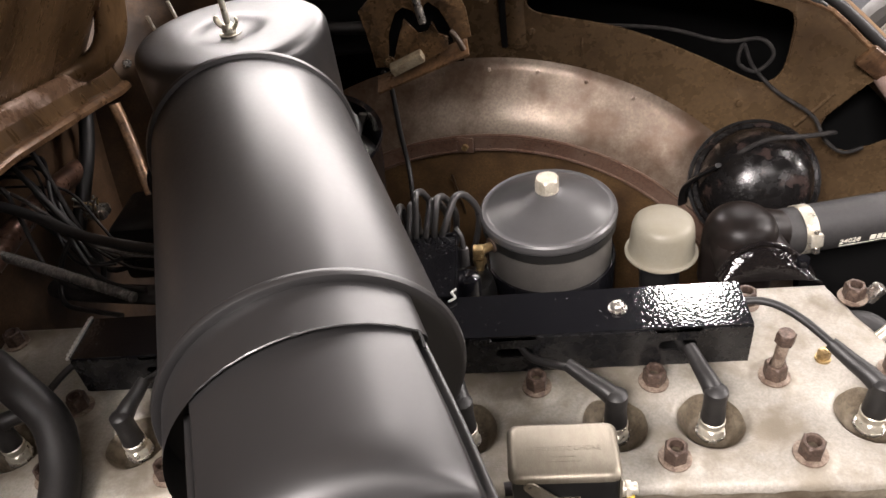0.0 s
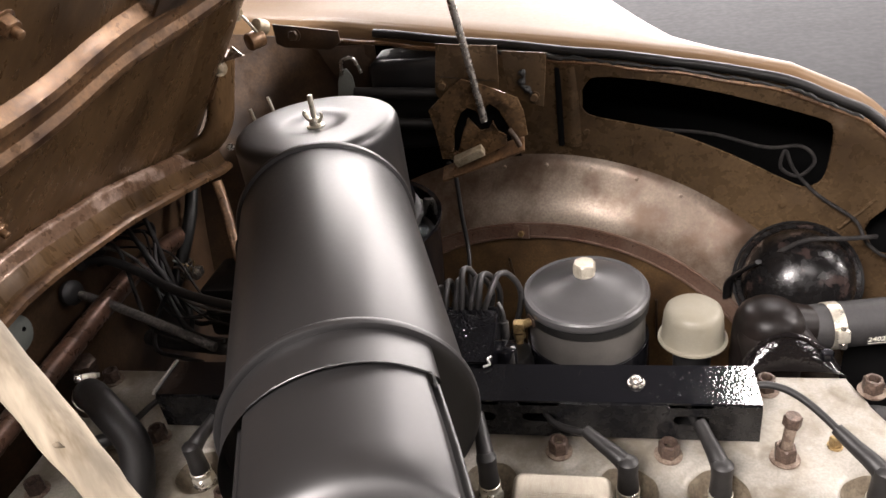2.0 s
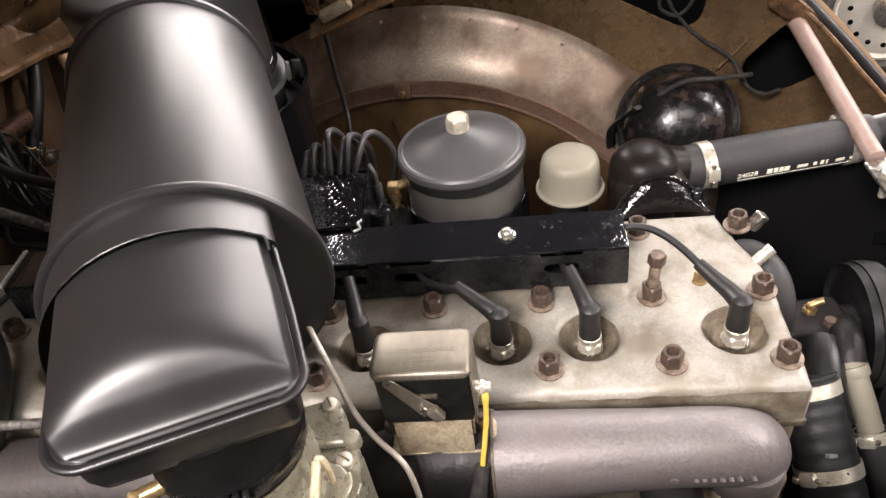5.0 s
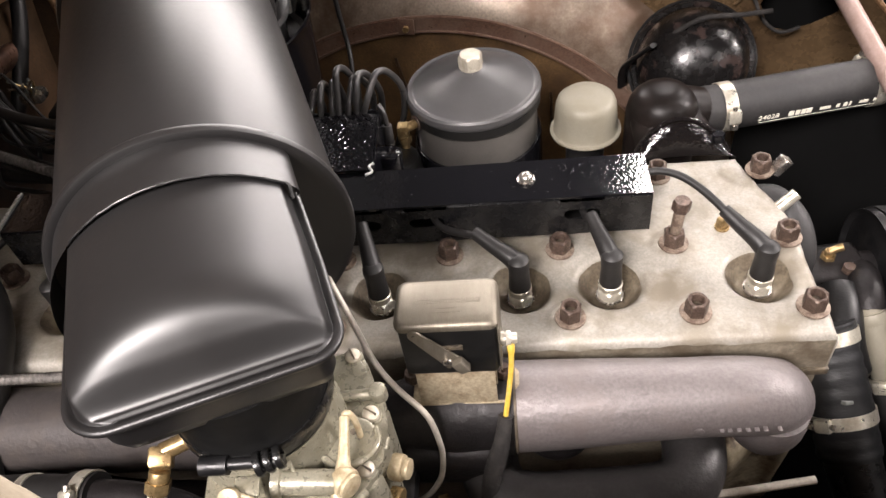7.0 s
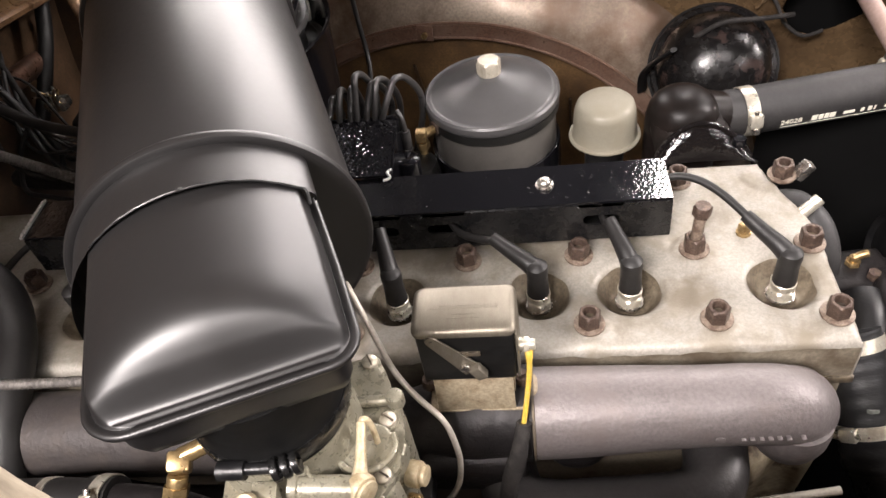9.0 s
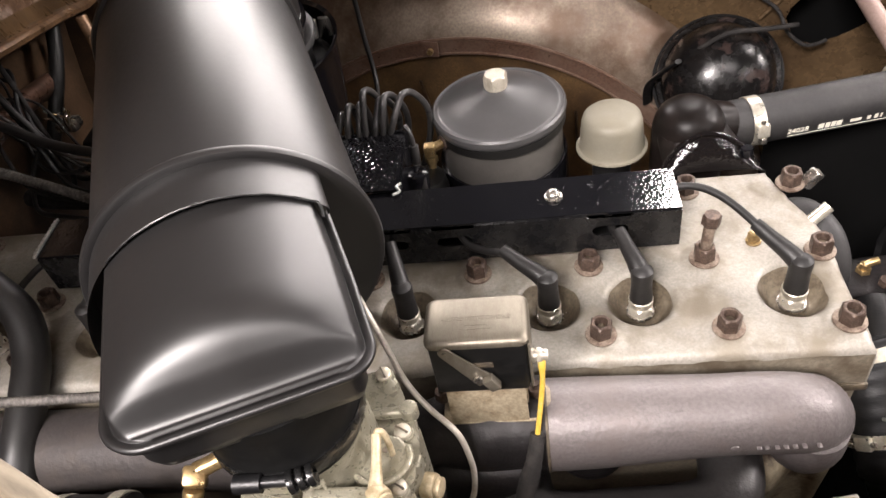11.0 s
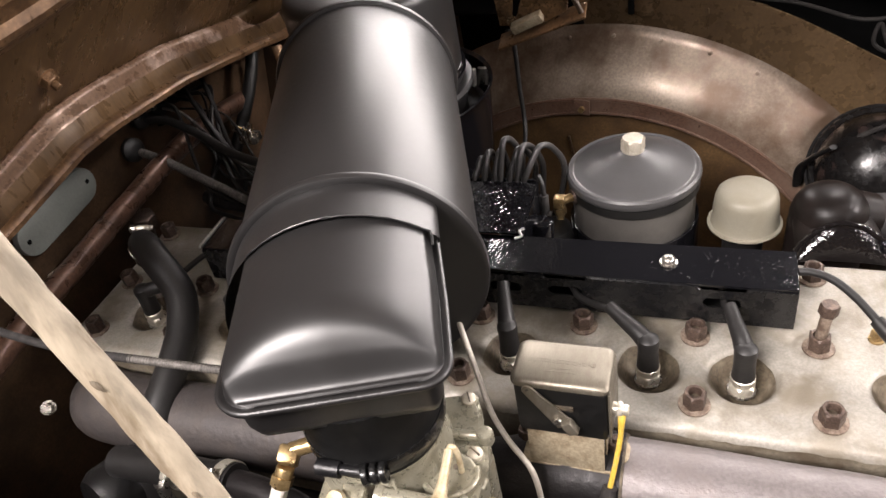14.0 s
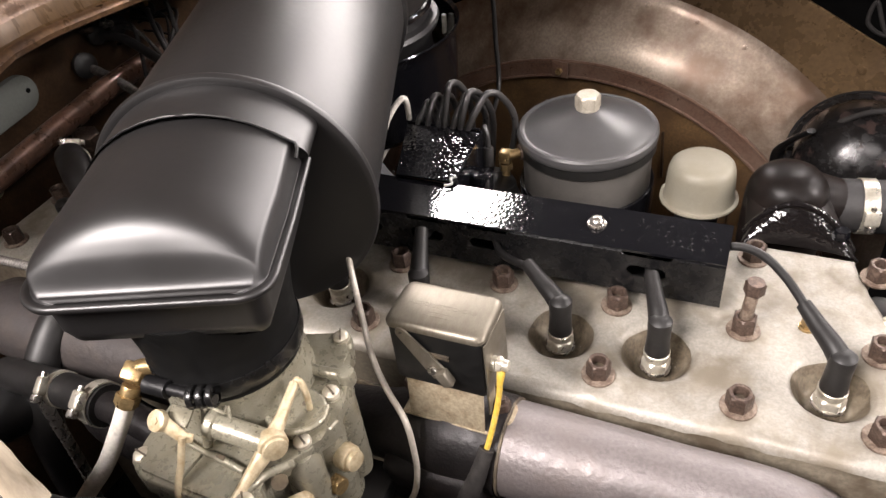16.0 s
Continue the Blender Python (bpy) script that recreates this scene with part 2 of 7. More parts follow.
material("floor_grey", (0.028, 0.0285, 0.0305), 0.85, 0.0, 0.08, 90, 0.05, 60, (0.021, 0.0215, 0.023), 2.2, 0.45, 0.3, 0.08, spec=0.12)
# wall colour darkened in place of a dimly lit room
material("plaster_dimmed", (0.075, 0.072, 0.07), 0.8, 0.0, 0.04, 60, 0.05, 90)
material("white_mark", (0.75, 0.72, 0.62), 0.6)
material("weld_bright", (0.72, 0.72, 0.70), 0.35, 0.6, 0.2, 600, 0.3, 500)


# ---- building helpers ----


def to_mesh(name, bm, mat, sharp=38):
    bmesh.ops.recalc_face_normals(bm, faces=bm.faces)
    mesh = bpy.data.meshes.new(name)
    bm.to_mesh(mesh)
    bm.free()
    mesh.shade_smooth()
    mesh.set_sharp_from_angle(angle=radians(sharp))
    mesh.materials.append(MATS[mat])
    return mesh


def thing(name, label, category, at=(0, 0, 0), group="", kind=""):
    ob = new(name)
    ob.empty_display_size = 0.02
    ob.matrix_basis = Matrix.Translation(at)
    return tagged(ob, label, category, group, kind)


def world_of(ob):
    m = ob.matrix_basis.copy()
    while ob.parent:
        ob = ob.parent
        m = ob.matrix_basis @ m
    return m


def part(name, bm, mat, parent, label="", sharp=38):
    """One mesh under a thing; the bmesh is given in world metres."""
    bm.transform(world_of(parent).inverted())
    ob = new(name, to_mesh(name, bm, mat, sharp))
    ob.parent = parent
    return tagged(ob, label)


def solid(name, bm, mat, label, category, group="", kind="", sharp=38):
    """A thing of one mesh, its origin at its base."""
    lo = Vector([min(v.co[n] for v in bm.verts) for n in range(3)])
    hi = Vector([max(v.co[n] for v in bm.verts) for n in range(3)])
    at = Vector(((lo.x + hi.x) / 2, (lo.y + hi.y) / 2, lo.z))
    bm.transform(Matrix.Translation(-at))
    ob = new(name, to_mesh(name, bm, mat, sharp))
    ob.matrix_basis = Matrix.Translation(at)
    return tagged(ob, label, category, group, kind)


def join(*bms):
    out = bms[0]
    for b in bms[1:]:
        tmp = bpy.data.meshes.new("tmp")
        b.to_mesh(tmp)
        out.from_mesh(tmp)
        b.free()
        bpy.data.meshes.remove(tmp)
    return out


def aim(at, way, up="Y"):
    return Matrix.Translation(at) @ Vector(way).to_track_quat("Z", up).to_matrix().to_4x4()


def lathe(profile, at=(0, 0, 0), way=(0, 0, 1), seg=32):
    """Turns (radius, height) pairs round an axis; ends close where the radius is 0."""
    bm = bmesh.new()
    rings = []
    for r, h in profile:
        if r <= 1e-6:
            rings.append([bm.verts.new((0, 0, h))])
        else:
            rings.append([bm.verts.new((r * math.cos(2 * math.pi * k / seg), r * math.sin(2 * math.pi * k / seg), h)) for k in range(seg)])
    for a, b in zip(rings, rings[1:]):
        for k in range(seg):
            k2 = (k + 1) % seg
            if len(a) > 1 and len(b) > 1:
                bm.faces.new((a[k], a[k2], b[k2], b[k]))
            elif len(a) > 1:
                bm.faces.new((a[k], a[k2], b[0]))
            elif len(b) > 1:
                bm.faces.new((a[0], b[k2], b[k]))
    bm.transform(aim(at, way))
    return bm


def disc(r, h0, h1, at=(0, 0, 0), way=(0, 0, 1), seg=24, edge=0.0):
    e = min(edge, abs(h1 - h0) / 2.2, r / 2)
    if e <= 0:
        return lathe([(0, h0), (r, h0), (r, h1), (0, h1)], at, way, seg)
    return lathe([(0, h0), (r - e, h0), (r - e * 0.3, h0 + e * 0.3), (r, h0 + e), (r, h1 - e), (r - e * 0.3, h1 - e * 0.3), (r - e, h1), (0, h1)], at, way, seg)


def hexa(across, h0, h1, at=(0, 0, 0), way=(0, 0, 1), turn=0.0, hole=0.0, dome=0.0015):
    """A nut or bolt head; hole: radius of an open socket in its top."""
    r = across / 2 / math.cos(math.pi / 6)
    inner = across / 2
    prof = [(r, h0), (r, h1 - dome), (inner * 0.93, h1)]
    prof += [(hole * 1.15, h1), (hole, h1 - 0.001), (hole, h1 - (h1 - h0) * 0.75), (0, h1 - (h1 - h0) * 0.75)] if hole else [(0, h1)]
    bm = bmesh.new()
    rings = []
    for n, (rr, h) in enumerate([(0, h0)] + prof):
        if rr <= 1e-6:
            rings.append([bm.verts.new((0, 0, h))])
            continue
        ring = []
        for k in range(24):
            a = 2 * math.pi * k / 24
            f = math.cos(math.pi / 6) / math.cos((a % (math.pi / 3)) - math.pi / 6) if n in (1, 2) else 1.0
            ring.append(bm.verts.new((rr * f * math.cos(a + turn), rr * f * math.sin(a + turn), h)))
        rings.append(ring)
    for a, b in zip(rings, rings[1:]):
        for k in range(24):
            k2 = (k + 1) % 24
            if len(a) > 1 and len(b) > 1:
                bm.faces.new((a[k], a[k2], b[k2], b[k]))
            elif len(a) > 1:
                bm.faces.new((a[k], a[k2], b[0]))
            else:
                bm.faces.new((a[0], b[k2], b[k]))
    bm.transform(aim(at, way))
    return bm


def smooth_path(points, steps=6):
    """A Catmull-Rom line through the points."""
    p = [Vector(q) for q in points]
    if len(p) < 3:
        return p
    out = []
    for i in range(len(p) - 1):
        a, b, c, d = p[max(i - 1, 0)], p[i], p[i + 1], p[min(i + 2, len(p) - 1)]
        for k in range(steps):
            t = k / steps
            out.append(0.5 * ((2 * b) + (c - a) * t + (2 * a - 5 * b + 4 * c - d) * t * t + (3 * b - a - 3 * c + d) * t**3))
    return out + [p[-1]]


def tube(points, r, seg=10, steps=6, smooth=True, flat=1.0, cap=True):
    """A round bar, pipe or wire along the points; r may be a function of the way along (0 to 1)."""
    path = smooth_path(points, steps) if smooth else [Vector(q) for q in points]
    bm = bmesh.new()
    rings, side = [], None
    for i, q in enumerate(path):
        way = (path[min(i + 1, len(path) - 1)] - path[max(i - 1, 0)]).normalized()
        if side is None:
            side = way.orthogonal().normalized()
        side = (side - way * side.dot(way)).normalized()
        other = way.cross(side)
        rad = r(i / (len(path) - 1)) if callable(r) else r
        rings.append([bm.verts.new(q + rad * (math.cos(2 * math.pi * k / seg) * side + flat * math.sin(2 * math.pi * k / seg) * other)) for k in range(seg)])
    for a, b in zip(rings, rings[1:]):
        for k in range(seg):
            bm.faces.new((a[k], a[(k + 1) % seg], b[(k + 1) % seg], b[k]))
    if cap:
        bm.faces.new(rings[0])
        bm.faces.new(rings[-1])
    return bm


def box(centre, size, bevel=0.0, turn=None, seg=2):
    bm = bmesh.new()
    bmesh.ops.create_cube(bm, size=1)
    bm.transform(Matrix.Diagonal((*size, 1)))
    if bevel:
        bmesh.ops.bevel(bm, geom=list(bm.edges), offset=bevel, segments=seg, affect="EDGES", profile=0.5)
    bm.transform(Matrix.Translation(centre) @ (turn or Matrix()))
    return bm


def prism(outline, z0, z1, bevel=0.0, m=None, seg=2):
    """A plate: the outline (x, y) from z0 to z1, its top and bottom edges rounded."""
    bm = bmesh.new()
    low = [bm.verts.new((x, y, z0)) for x, y in outline]
    high = [bm.verts.new((x, y, z1)) for x, y in outline]
    n = len(outline)
    for k in range(n):
        bm.faces.new((low[k], low[(k + 1) % n], high[(k + 1) % n], high[k]))
    bm.faces.new(low)
    top = bm.faces.new(high)
    if bevel:
        rim = list(top.edges)
        bmesh.ops.bevel(bm, geom=rim, offset=bevel, segments=seg, affect="EDGES", profile=0.5)
    if m is not None:
        bm.transform(m)
    return bm


def rounded(w, h, r, cx=0.0, cy=0.0, n=5):
    """A rectangle's outline with round corners."""
    pts = []
    for sx, sy, a0 in ((1, 1, 0), (-1, 1, 90), (-1, -1, 180), (1, -1, 270)):
        for k in range(n + 1):
            a = radians(a0 + 90 * k / n)
            pts.append((cx + sx * (w / 2 - r) + r * math.cos(a), cy + sy * (h / 2 - r) + r * math.sin(a)))
    return pts


def sheet(fn, nu, nv, thick=0.0, hole=None):
    """A curved panel: fn(u, v) for u, v from 0 to 1; hole(u, v) leaves faces out; thick: sheet metal's thickness."""
    bm = bmesh.new()
    vs = [[bm.verts.new(fn(i / nu, j / nv)) for j in range(nv + 1)] for i in range(nu + 1)]
    for i in range(nu):
        for j in range(nv):
            if hole and hole((i + 0.5) / nu, (j + 0.5) / nv):
                continue
            bm.faces.new((vs[i][j], vs[i + 1][j], vs[i + 1][j + 1], vs[i][j + 1]))
    if hole:
        bmesh.ops.delete(bm, geom=[v for v in bm.verts if not v.link_faces], context="VERTS")
    if thick:
        bmesh.ops.recalc_face_normals(bm, faces=bm.faces)
        bmesh.ops.solidify(bm, geom=list(bm.faces), thickness=thick)
    return bm


def snap_holes(bm, polygons):
    """Moves the ragged edge left by hole() in a sheet onto the holes' true outlines, given in (x, z)."""
    bm.verts.ensure_lookup_table()
    for poly in polygons:
        dense = []
        for (x0, z0), (x1, z1) in zip(poly, poly[1:] + poly[:1]):
            n = max(2, int(math.hypot(x1 - x0, z1 - z0) / 0.0012))
            dense += [(x0 + (x1 - x0) * k / n, z0 + (z1 - z0) * k / n) for k in range(n)]
        cx, cz = (sum(q[k] for q in dense) / len(dense) for k in (0, 1))
        reach = max(math.hypot(x - cx, z - cz) for x, z in dense) + 0.012
        for v in bm.verts:
            if v.is_boundary and math.hypot(v.co.x - cx, v.co.z - cz) < reach:
                x, z = min(dense, key=lambda q: (q[0] - v.co.x) ** 2 + (q[1] - v.co.z) ** 2)
                if math.hypot(x - v.co.x, z - v.co.z) < 0.014:
                    v.co.x, v.co.z = x, z
    return bm


def thicken(bm, thick):
    bmesh.ops.recalc_face_normals(bm, faces=bm.faces)
    bmesh.ops.solidify(bm, geom=list(bm.faces), thickness=thick)
    return bm


def step(a, b, x):
    t = max(0.0, min(1.0, (x - a) / (b - a)))
    return t * t * (3 - 2 * t)


def lerp_table(table, x):
    """Straight-line interpolation in rows of (x, value...)."""
    if x <= table[0][0]:
        return table[0][1:]
    for a, b in zip(table, table[1:]):
        if x <= b[0]:
            t = (x - a[0]) / (b[0] - a[0])
            return tuple(p + (q - p) * t for p, q in zip(a[1:], b[1:]))
    return table[-1][1:]


def letters(text, size, depth, m, mat, parent, name="lettering", label=""):
    """Raised writing in the built-in font, its middle at the pose m."""
    font = bpy.data.curves.new(name, "FONT")
    font.body, font.size, font.extrude, font.align_x, font.align_y = text, size, depth, "CENTER", "CENTER"
    font.resolution_u = 2
    tmp = bpy.data.objects.new("tmp", font)
    mesh = bpy.data.meshes.new_from_object(tmp)
    bpy.data.objects.remove(tmp)
    bm = bmesh.new()
    bm.from_mesh(mesh)
    bpy.data.meshes.remove(mesh)
    bm.transform(m)
    return part(name, bm, mat, parent, label)

# ---- the showroom ----
FLOOR_L, FLOOR_R, FLOOR_B, FLOOR_F = -6.0, 7.0, -5.0, 9.0
solid("floor", box((0.5, 2.0, -0.05), (13.0, 14.0, 0.1)), "floor_grey", "smooth grey concrete showroom floor", "floor", kind="structure")
solid("wall_north", box((0.5, 9.1, 1.6), (13.0, 0.2, 3.2)), "white_wall", "plain unseen showroom wall", "wall", kind="structure")
# unseen walls and ceiling, coloured dark so black parts reflect little
solid("wall_south", box((0.5, -5.1, 1.6), (13.0, 0.2, 3.2)), "plaster_dimmed", "plain unseen showroom wall", "wall", kind="structure")
solid("wall_west", box((-6.1, 2.0, 1.6), (0.2, 14.0, 3.2)), "plaster_dimmed", "plain unseen showroom wall", "wall", kind="structure")
solid("wall_east", box((7.1, 2.0, 1.6), (0.2, 14.0, 3.2)), "plaster_dimmed", "plain unseen showroom wall", "wall", kind="structure")
solid("ceiling", box((0.5, 2.0, 3.25), (13.4, 14.4, 0.1)), "dull_ceiling", "plain unseen showroom ceiling, coloured dark to dim reflections", "ceiling", kind="structure")

# ---- the car's body round the engine bay ----
CENTRE_Y = 0.05
HOOD_O, HOOD_E, HOOD_G = Vector((-0.585, 0.05, 1.04)), Vector((0.643, 0, 0.766)), Vector((0.0995, 0.995, 0))
HOOD_N = HOOD_G.cross(HOOD_E).normalized()  # faces the engine
if HOOD_N.x < 0:
    HOOD_N = -HOOD_N


def on_hood(s, q, off=0.0):
    return HOOD_O + HOOD_E * s + HOOD_G * q + HOOD_N * off


RAIL = [(-0.45, -0.20), (-0.3, -0.135), (-0.1, -0.035), (-0.02, 0.012), (0.03, 0.016), (0.17, 0.0), (0.38, -0.06), (0.47, -0.092)]


def rail_s(q):
    return lerp_table(RAIL, q)[0]


hood = thing("hood", "open bronze-brown painted hood, ribbed underside propped up over the engine", "car hood", (-0.585, 0.05, 1.04))


def hood_panel(u, v):
    q = -0.45 + 0.85 * u
    s0 = rail_s(q) - 0.02
    top = 1.15
    s = s0 + (top - s0) * v
    far = 0.352 - 0.5 * max(0.0, s + 0.03) * 0.5
    q2 = -0.45 + (min(far, 0.352) + 0.45) * u
    return on_hood(s, q2, -0.012 - 0.02 * (q2 - 0.0) ** 2)


part("inner_panel", sheet(hood_panel, 28, 24, 0.0015), "hood_bronze", hood, "streaked bronze-brown inner panel")


def channel(points, width, rise, sharp=0.25):
    """A pressed hat-section rib along (s, q) points on the hood."""
    pts = smooth_path([Vector((q, s, 0)) for s, q in points], 6)
    bm = bmesh.new()
    rows = []
    for i, p in enumerate(pts):
        d = (pts[min(i + 1, len(pts) - 1)] - pts[max(i - 1, 0)]).normalized()
        nrm = Vector((-d.y, d.x, 0))
        row = []
        for w, h in ((-0.5, -0.01), (-0.485, 0.12), (-0.2, 0.3), (-0.06, 0.93), (0.0, 1.0), (0.07, 0.95), (0.13, 0.68), (0.29, 0.6), (0.35, 0.72), (0.42, 0.58), (0.48, 0.05), (0.5, -0.01)):
            c = p + nrm * w * width
            row.append(bm.verts.new(on_hood(c.y, c.x, rise * h - 0.012)))
        rows.append(row)
    for a, b in zip(rows, rows[1:]):
        for k in range(len(a) - 1):
            bm.faces.new((a[k], b[k], b[k + 1], a[k + 1]))
    return bm


part("brace", channel([(0.165, -0.45), (0.195, -0.07), (0.245, 0.08), (0.262, 0.19), (0.285, 0.31)], 0.10, 0.026), "rail_worn", hood, "worn bronze reinforcing channel")
part("brace", channel([(0.52, -0.42), (0.55, -0.07), (0.56, 0.08), (0.55, 0.2)], 0.085, 0.016), "hood_bronze", hood, "bronze reinforcing channel")
part("joint_plate", box(on_hood(0.318, 0.135, 0.006), (0.05, 0.06, 0.004), 0.001, Matrix(((HOOD_E.x, HOOD_G.x, HOOD_N.x, 0), (HOOD_E.y, HOOD_G.y, HOOD_N.y, 0), (HOOD_E.z, HOOD_G.z, HOOD_N.z, 0), (0, 0, 0, 1)))), "bronze_dark", hood)
part("outer_skin", sheet(lambda u, v: on_hood(0.02 + 1.16 * v, -0.47 + 0.87 * u, -0.06 + 0.03 * (1 - (2 * u - 1) ** 2) * -1), 12, 10, 0.001), "tan_paint", hood, "tan painted outer skin")
for s, q in ((0.069, -0.023), (0.336, -0.083), (0.33, 0.15)):
    nut = part("nut", join(hexa(0.017, 0.0, 0.011, on_hood(s, q, -0.012), HOOD_N, 0.3), disc(0.0045, 0.009, 0.018, on_hood(s, q, -0.012), HOOD_N, 12, 0.001),
                           disc(0.0125, -0.002, 0.002, on_hood(s, q, -0.012), HOOD_N, 20, 0.0008)), "rail_worn", hood, "brown painted nut on its stud")

part("pillar", sheet(lambda u, v: on_hood(-0.13 + 0.40 * v, 0.375 + 0.10 * u - 0.09 * v, -0.02 + 0.012 * math.sin(math.pi * u)), 8, 8, 0.0015), "hood_bronze", hood, "brown side flange by the hinge")

part("corner_pocket", tube([(-0.615, 0.43, 0.985), (-0.59, 0.46, 0.988), (-0.562, 0.478, 0.998), (-0.54, 0.487, 1.025), (-0.525, 0.492, 1.07), (-0.505, 0.495, 1.13)], lambda t: 0.026 + 0.006 * math.sin(3.1 * t), 20, 6, flat=0.5), "hood_bronze", hood, "curved pressed corner pocket")
part("bolt", hexa(0.011, 0, 0.006, (-0.522, 0.465, 0.992), (0.6, -0.7, 0.2)), "steel", hood)

# cowl rail and firewall
firewall = thing("firewall", "brown painted steel firewall with a worn rolled cowl rail", "firewall", (-0.62, CENTRE_Y, 0.3), kind="structure")


RAIL_PROFILE = ((0, 0), (0.003, 0.0), (0.006, -0.003), (0.0075, -0.008), (0.009, -0.0145), (0.0098, -0.0165), (0.012, -0.024), (0.0135, -0.031), (0.016, -0.0325), (0.0205, -0.034), (0.0235, -0.0375), (0.0232, -0.042), (0.018, -0.0445), (0.004, -0.0445), (-0.012, -0.046))


def rail_strip(first, last):
    def fn(u, v):
        q = -0.45 + 0.945 * u
        p = on_hood(rail_s(q), q, -0.010)
        i = first + v * (last - first)
        k = min(int(i), len(RAIL_PROFILE) - 2)
        dx, dz = (RAIL_PROFILE[k][n] + (RAIL_PROFILE[k + 1][n] - RAIL_PROFILE[k][n]) * (i - k) for n in (0, 1))
        return p + Vector((dx * 1.25, 0, dz * 1.25))
    return sheet(fn, 44, (last - first) * 2)


part("cowl_rail_face", rail_strip(0, 5), "rail_flaked", firewall, "flaking brown upper face of the cowl rail")
part("cowl_rail_web", rail_strip(5, 8), "hood_bronze", firewall, "dark bronze middle face of the cowl rail")
part("cowl_rail", rail_strip(8, 14), "rail_worn", firewall, "worn copper-brown rolled bead")


def firewall_panel(u, v):
    q = -0.5 + 1.3 * u
    top = on_hood(rail_s(min(q, 0.47)), q, -0.02)
    top.z -= 0.03
    low = Vector((-0.66 - 0.02 * step(0, 0.3, abs(q)), top.y, 0.3))
    mid = Vector((-0.652, top.y, 0.955))
    if v < 0.35:
        return top.lerp(mid, v / 0.35)
    return mid.lerp(low, (v - 0.35) / 0.65)


part("panel", sheet(firewall_panel, 30, 24, 0.002), "firewall_brown", firewall, "grimy brown lower panel")
part("lower_ledge", tube([(-0.605, -0.35, 0.835), (-0.602, -0.12, 0.872), (-0.60, -0.026, 0.882), (-0.60, 0.055, 0.890), (-0.60, 0.10, 0.893), (-0.60, 0.16, 0.898), (-0.61, 0.28, 0.892), (-0.62, 0.4, 0.87)], 0.019, 16, flat=0.75), "rust_ledge", firewall, "reddish-brown pressed ledge")
cover = thing("blanking_plate", "grey oval blanking plate screwed to the firewall", "cover plate", (-0.625, 0.03, 0.92))
plate_m = Matrix.Translation((-0.6385, 0.0205, 0.9286)) @ Euler((0, radians(90), 0)).to_matrix().to_4x4() @ Euler((0, 0, radians(5))).to_matrix().to_4x4()
part("plate", prism(rounded(0.045, 0.138, 0.0215), -0.006, 0.003, 0.0008, plate_m), "grey_paint", cover)
for k in (-0.056, 0.056):
    part("screw_hole", disc(0.0032, 0.002, 0.0034, plate_m @ Vector((0, k, 0)), plate_m.to_3x3() @ Vector((0, 0, 1)), 10, 0.0003), "void_shade", cover)

# ---- far fender: apron, wheel arch, edge ----
ARCH_X, ARCH_Z = -0.03, 0.463


def apron_y(x):
    return 0.545 - 0.2 * (x + 0.03)


EDGE = [(-0.62, 0.66, 1.135), (-0.37, 0.615, 1.118), (-0.118, 0.563, 1.089), (0.07, 0.524, 1.067), (0.19, 0.50, 1.05), (0.30, 0.478, 1.026), (0.39, 0.455, 0.985), (0.45, 0.43, 0.93), (0.52, 0.40, 0.86), (0.60, 0.37, 0.77), (0.70, 0.34, 0.66)]


def edge_at(x):
    y, z = lerp_table(EDGE, x)
    return Vector((x, y, z))


far_fender = thing("far_fender", "tan painted fender with a bronze inner apron and wheel arch", "car fender", (0.0, 0.6, 0.4))
SLOT = [(0.018, 1.015), (0.03, 1.033), (0.05, 1.040), (0.12, 1.033), (0.20, 1.0175), (0.27, 0.999), (0.32, 0.984), (0.342, 0.976), (0.3515, 0.962), (0.3525, 0.93), (0.350, 0.900), (0.342, 0.882), (0.322, 0.8745), (0.285, 0.891), (0.22, 0.924), (0.14, 0.955), (0.06, 0.972), (0.03, 0.98), (0.018, 0.995)]

SLOT2 = [(0.402, 0.821), (0.444, 0.883), (0.455, 0.892), (0.478, 0.868), (0.495, 0.815), (0.47, 0.792), (0.444, 0.777), (0.419, 0.782)]


def inside(poly, x, z):
    hit = False
    for (x0, z0), (x1, z1) in zip(poly, poly[1:] + poly[:1]):
        if (z0 > z) != (z1 > z) and x < x0 + (z - z0) / (z1 - z0) * (x1 - x0):
            hit = not hit
    return hit


SLOT = [(p.x, p.z) for p in smooth_path([(x, 0, z) for x, z in SLOT + SLOT[:1]], 4)[:-1]]


def apron_point(u, v):
    x = -0.185 + 0.885 * u
    top = edge_at(x) - Vector((0, 0.004, 0.012))
    dx = x - ARCH_X
    low = ARCH_Z + math.sqrt(max(0.0, 0.452**2 - dx * dx)) if abs(dx) < 0.44 else 0.56
    low = max(low, 0.56)
    z = low + (top.z - low) * v
    y = apron_y(x) + (top.y - apron_y(x)) * v * v
    return Vector((x, y, z))


def in_slot(u, v):
    p = apron_point(u, v)
    return inside(SLOT, p.x, p.z) or inside(SLOT2, p.x, p.z)


part("apron", thicken(snap_holes(sheet(apron_point, 150, 50, 0.0, in_slot), [SLOT, SLOT2]), 0.0015), "bronze_sheet", far_fender, "bronze-brown inner apron with a long slot")
part("slot_lip", tube([(x, apron_y(x) - 0.001, z) for x, z in SLOT[::3] + SLOT[:4:3]], 0.0018, 6, 3), "bronze_sheet", far_fender)


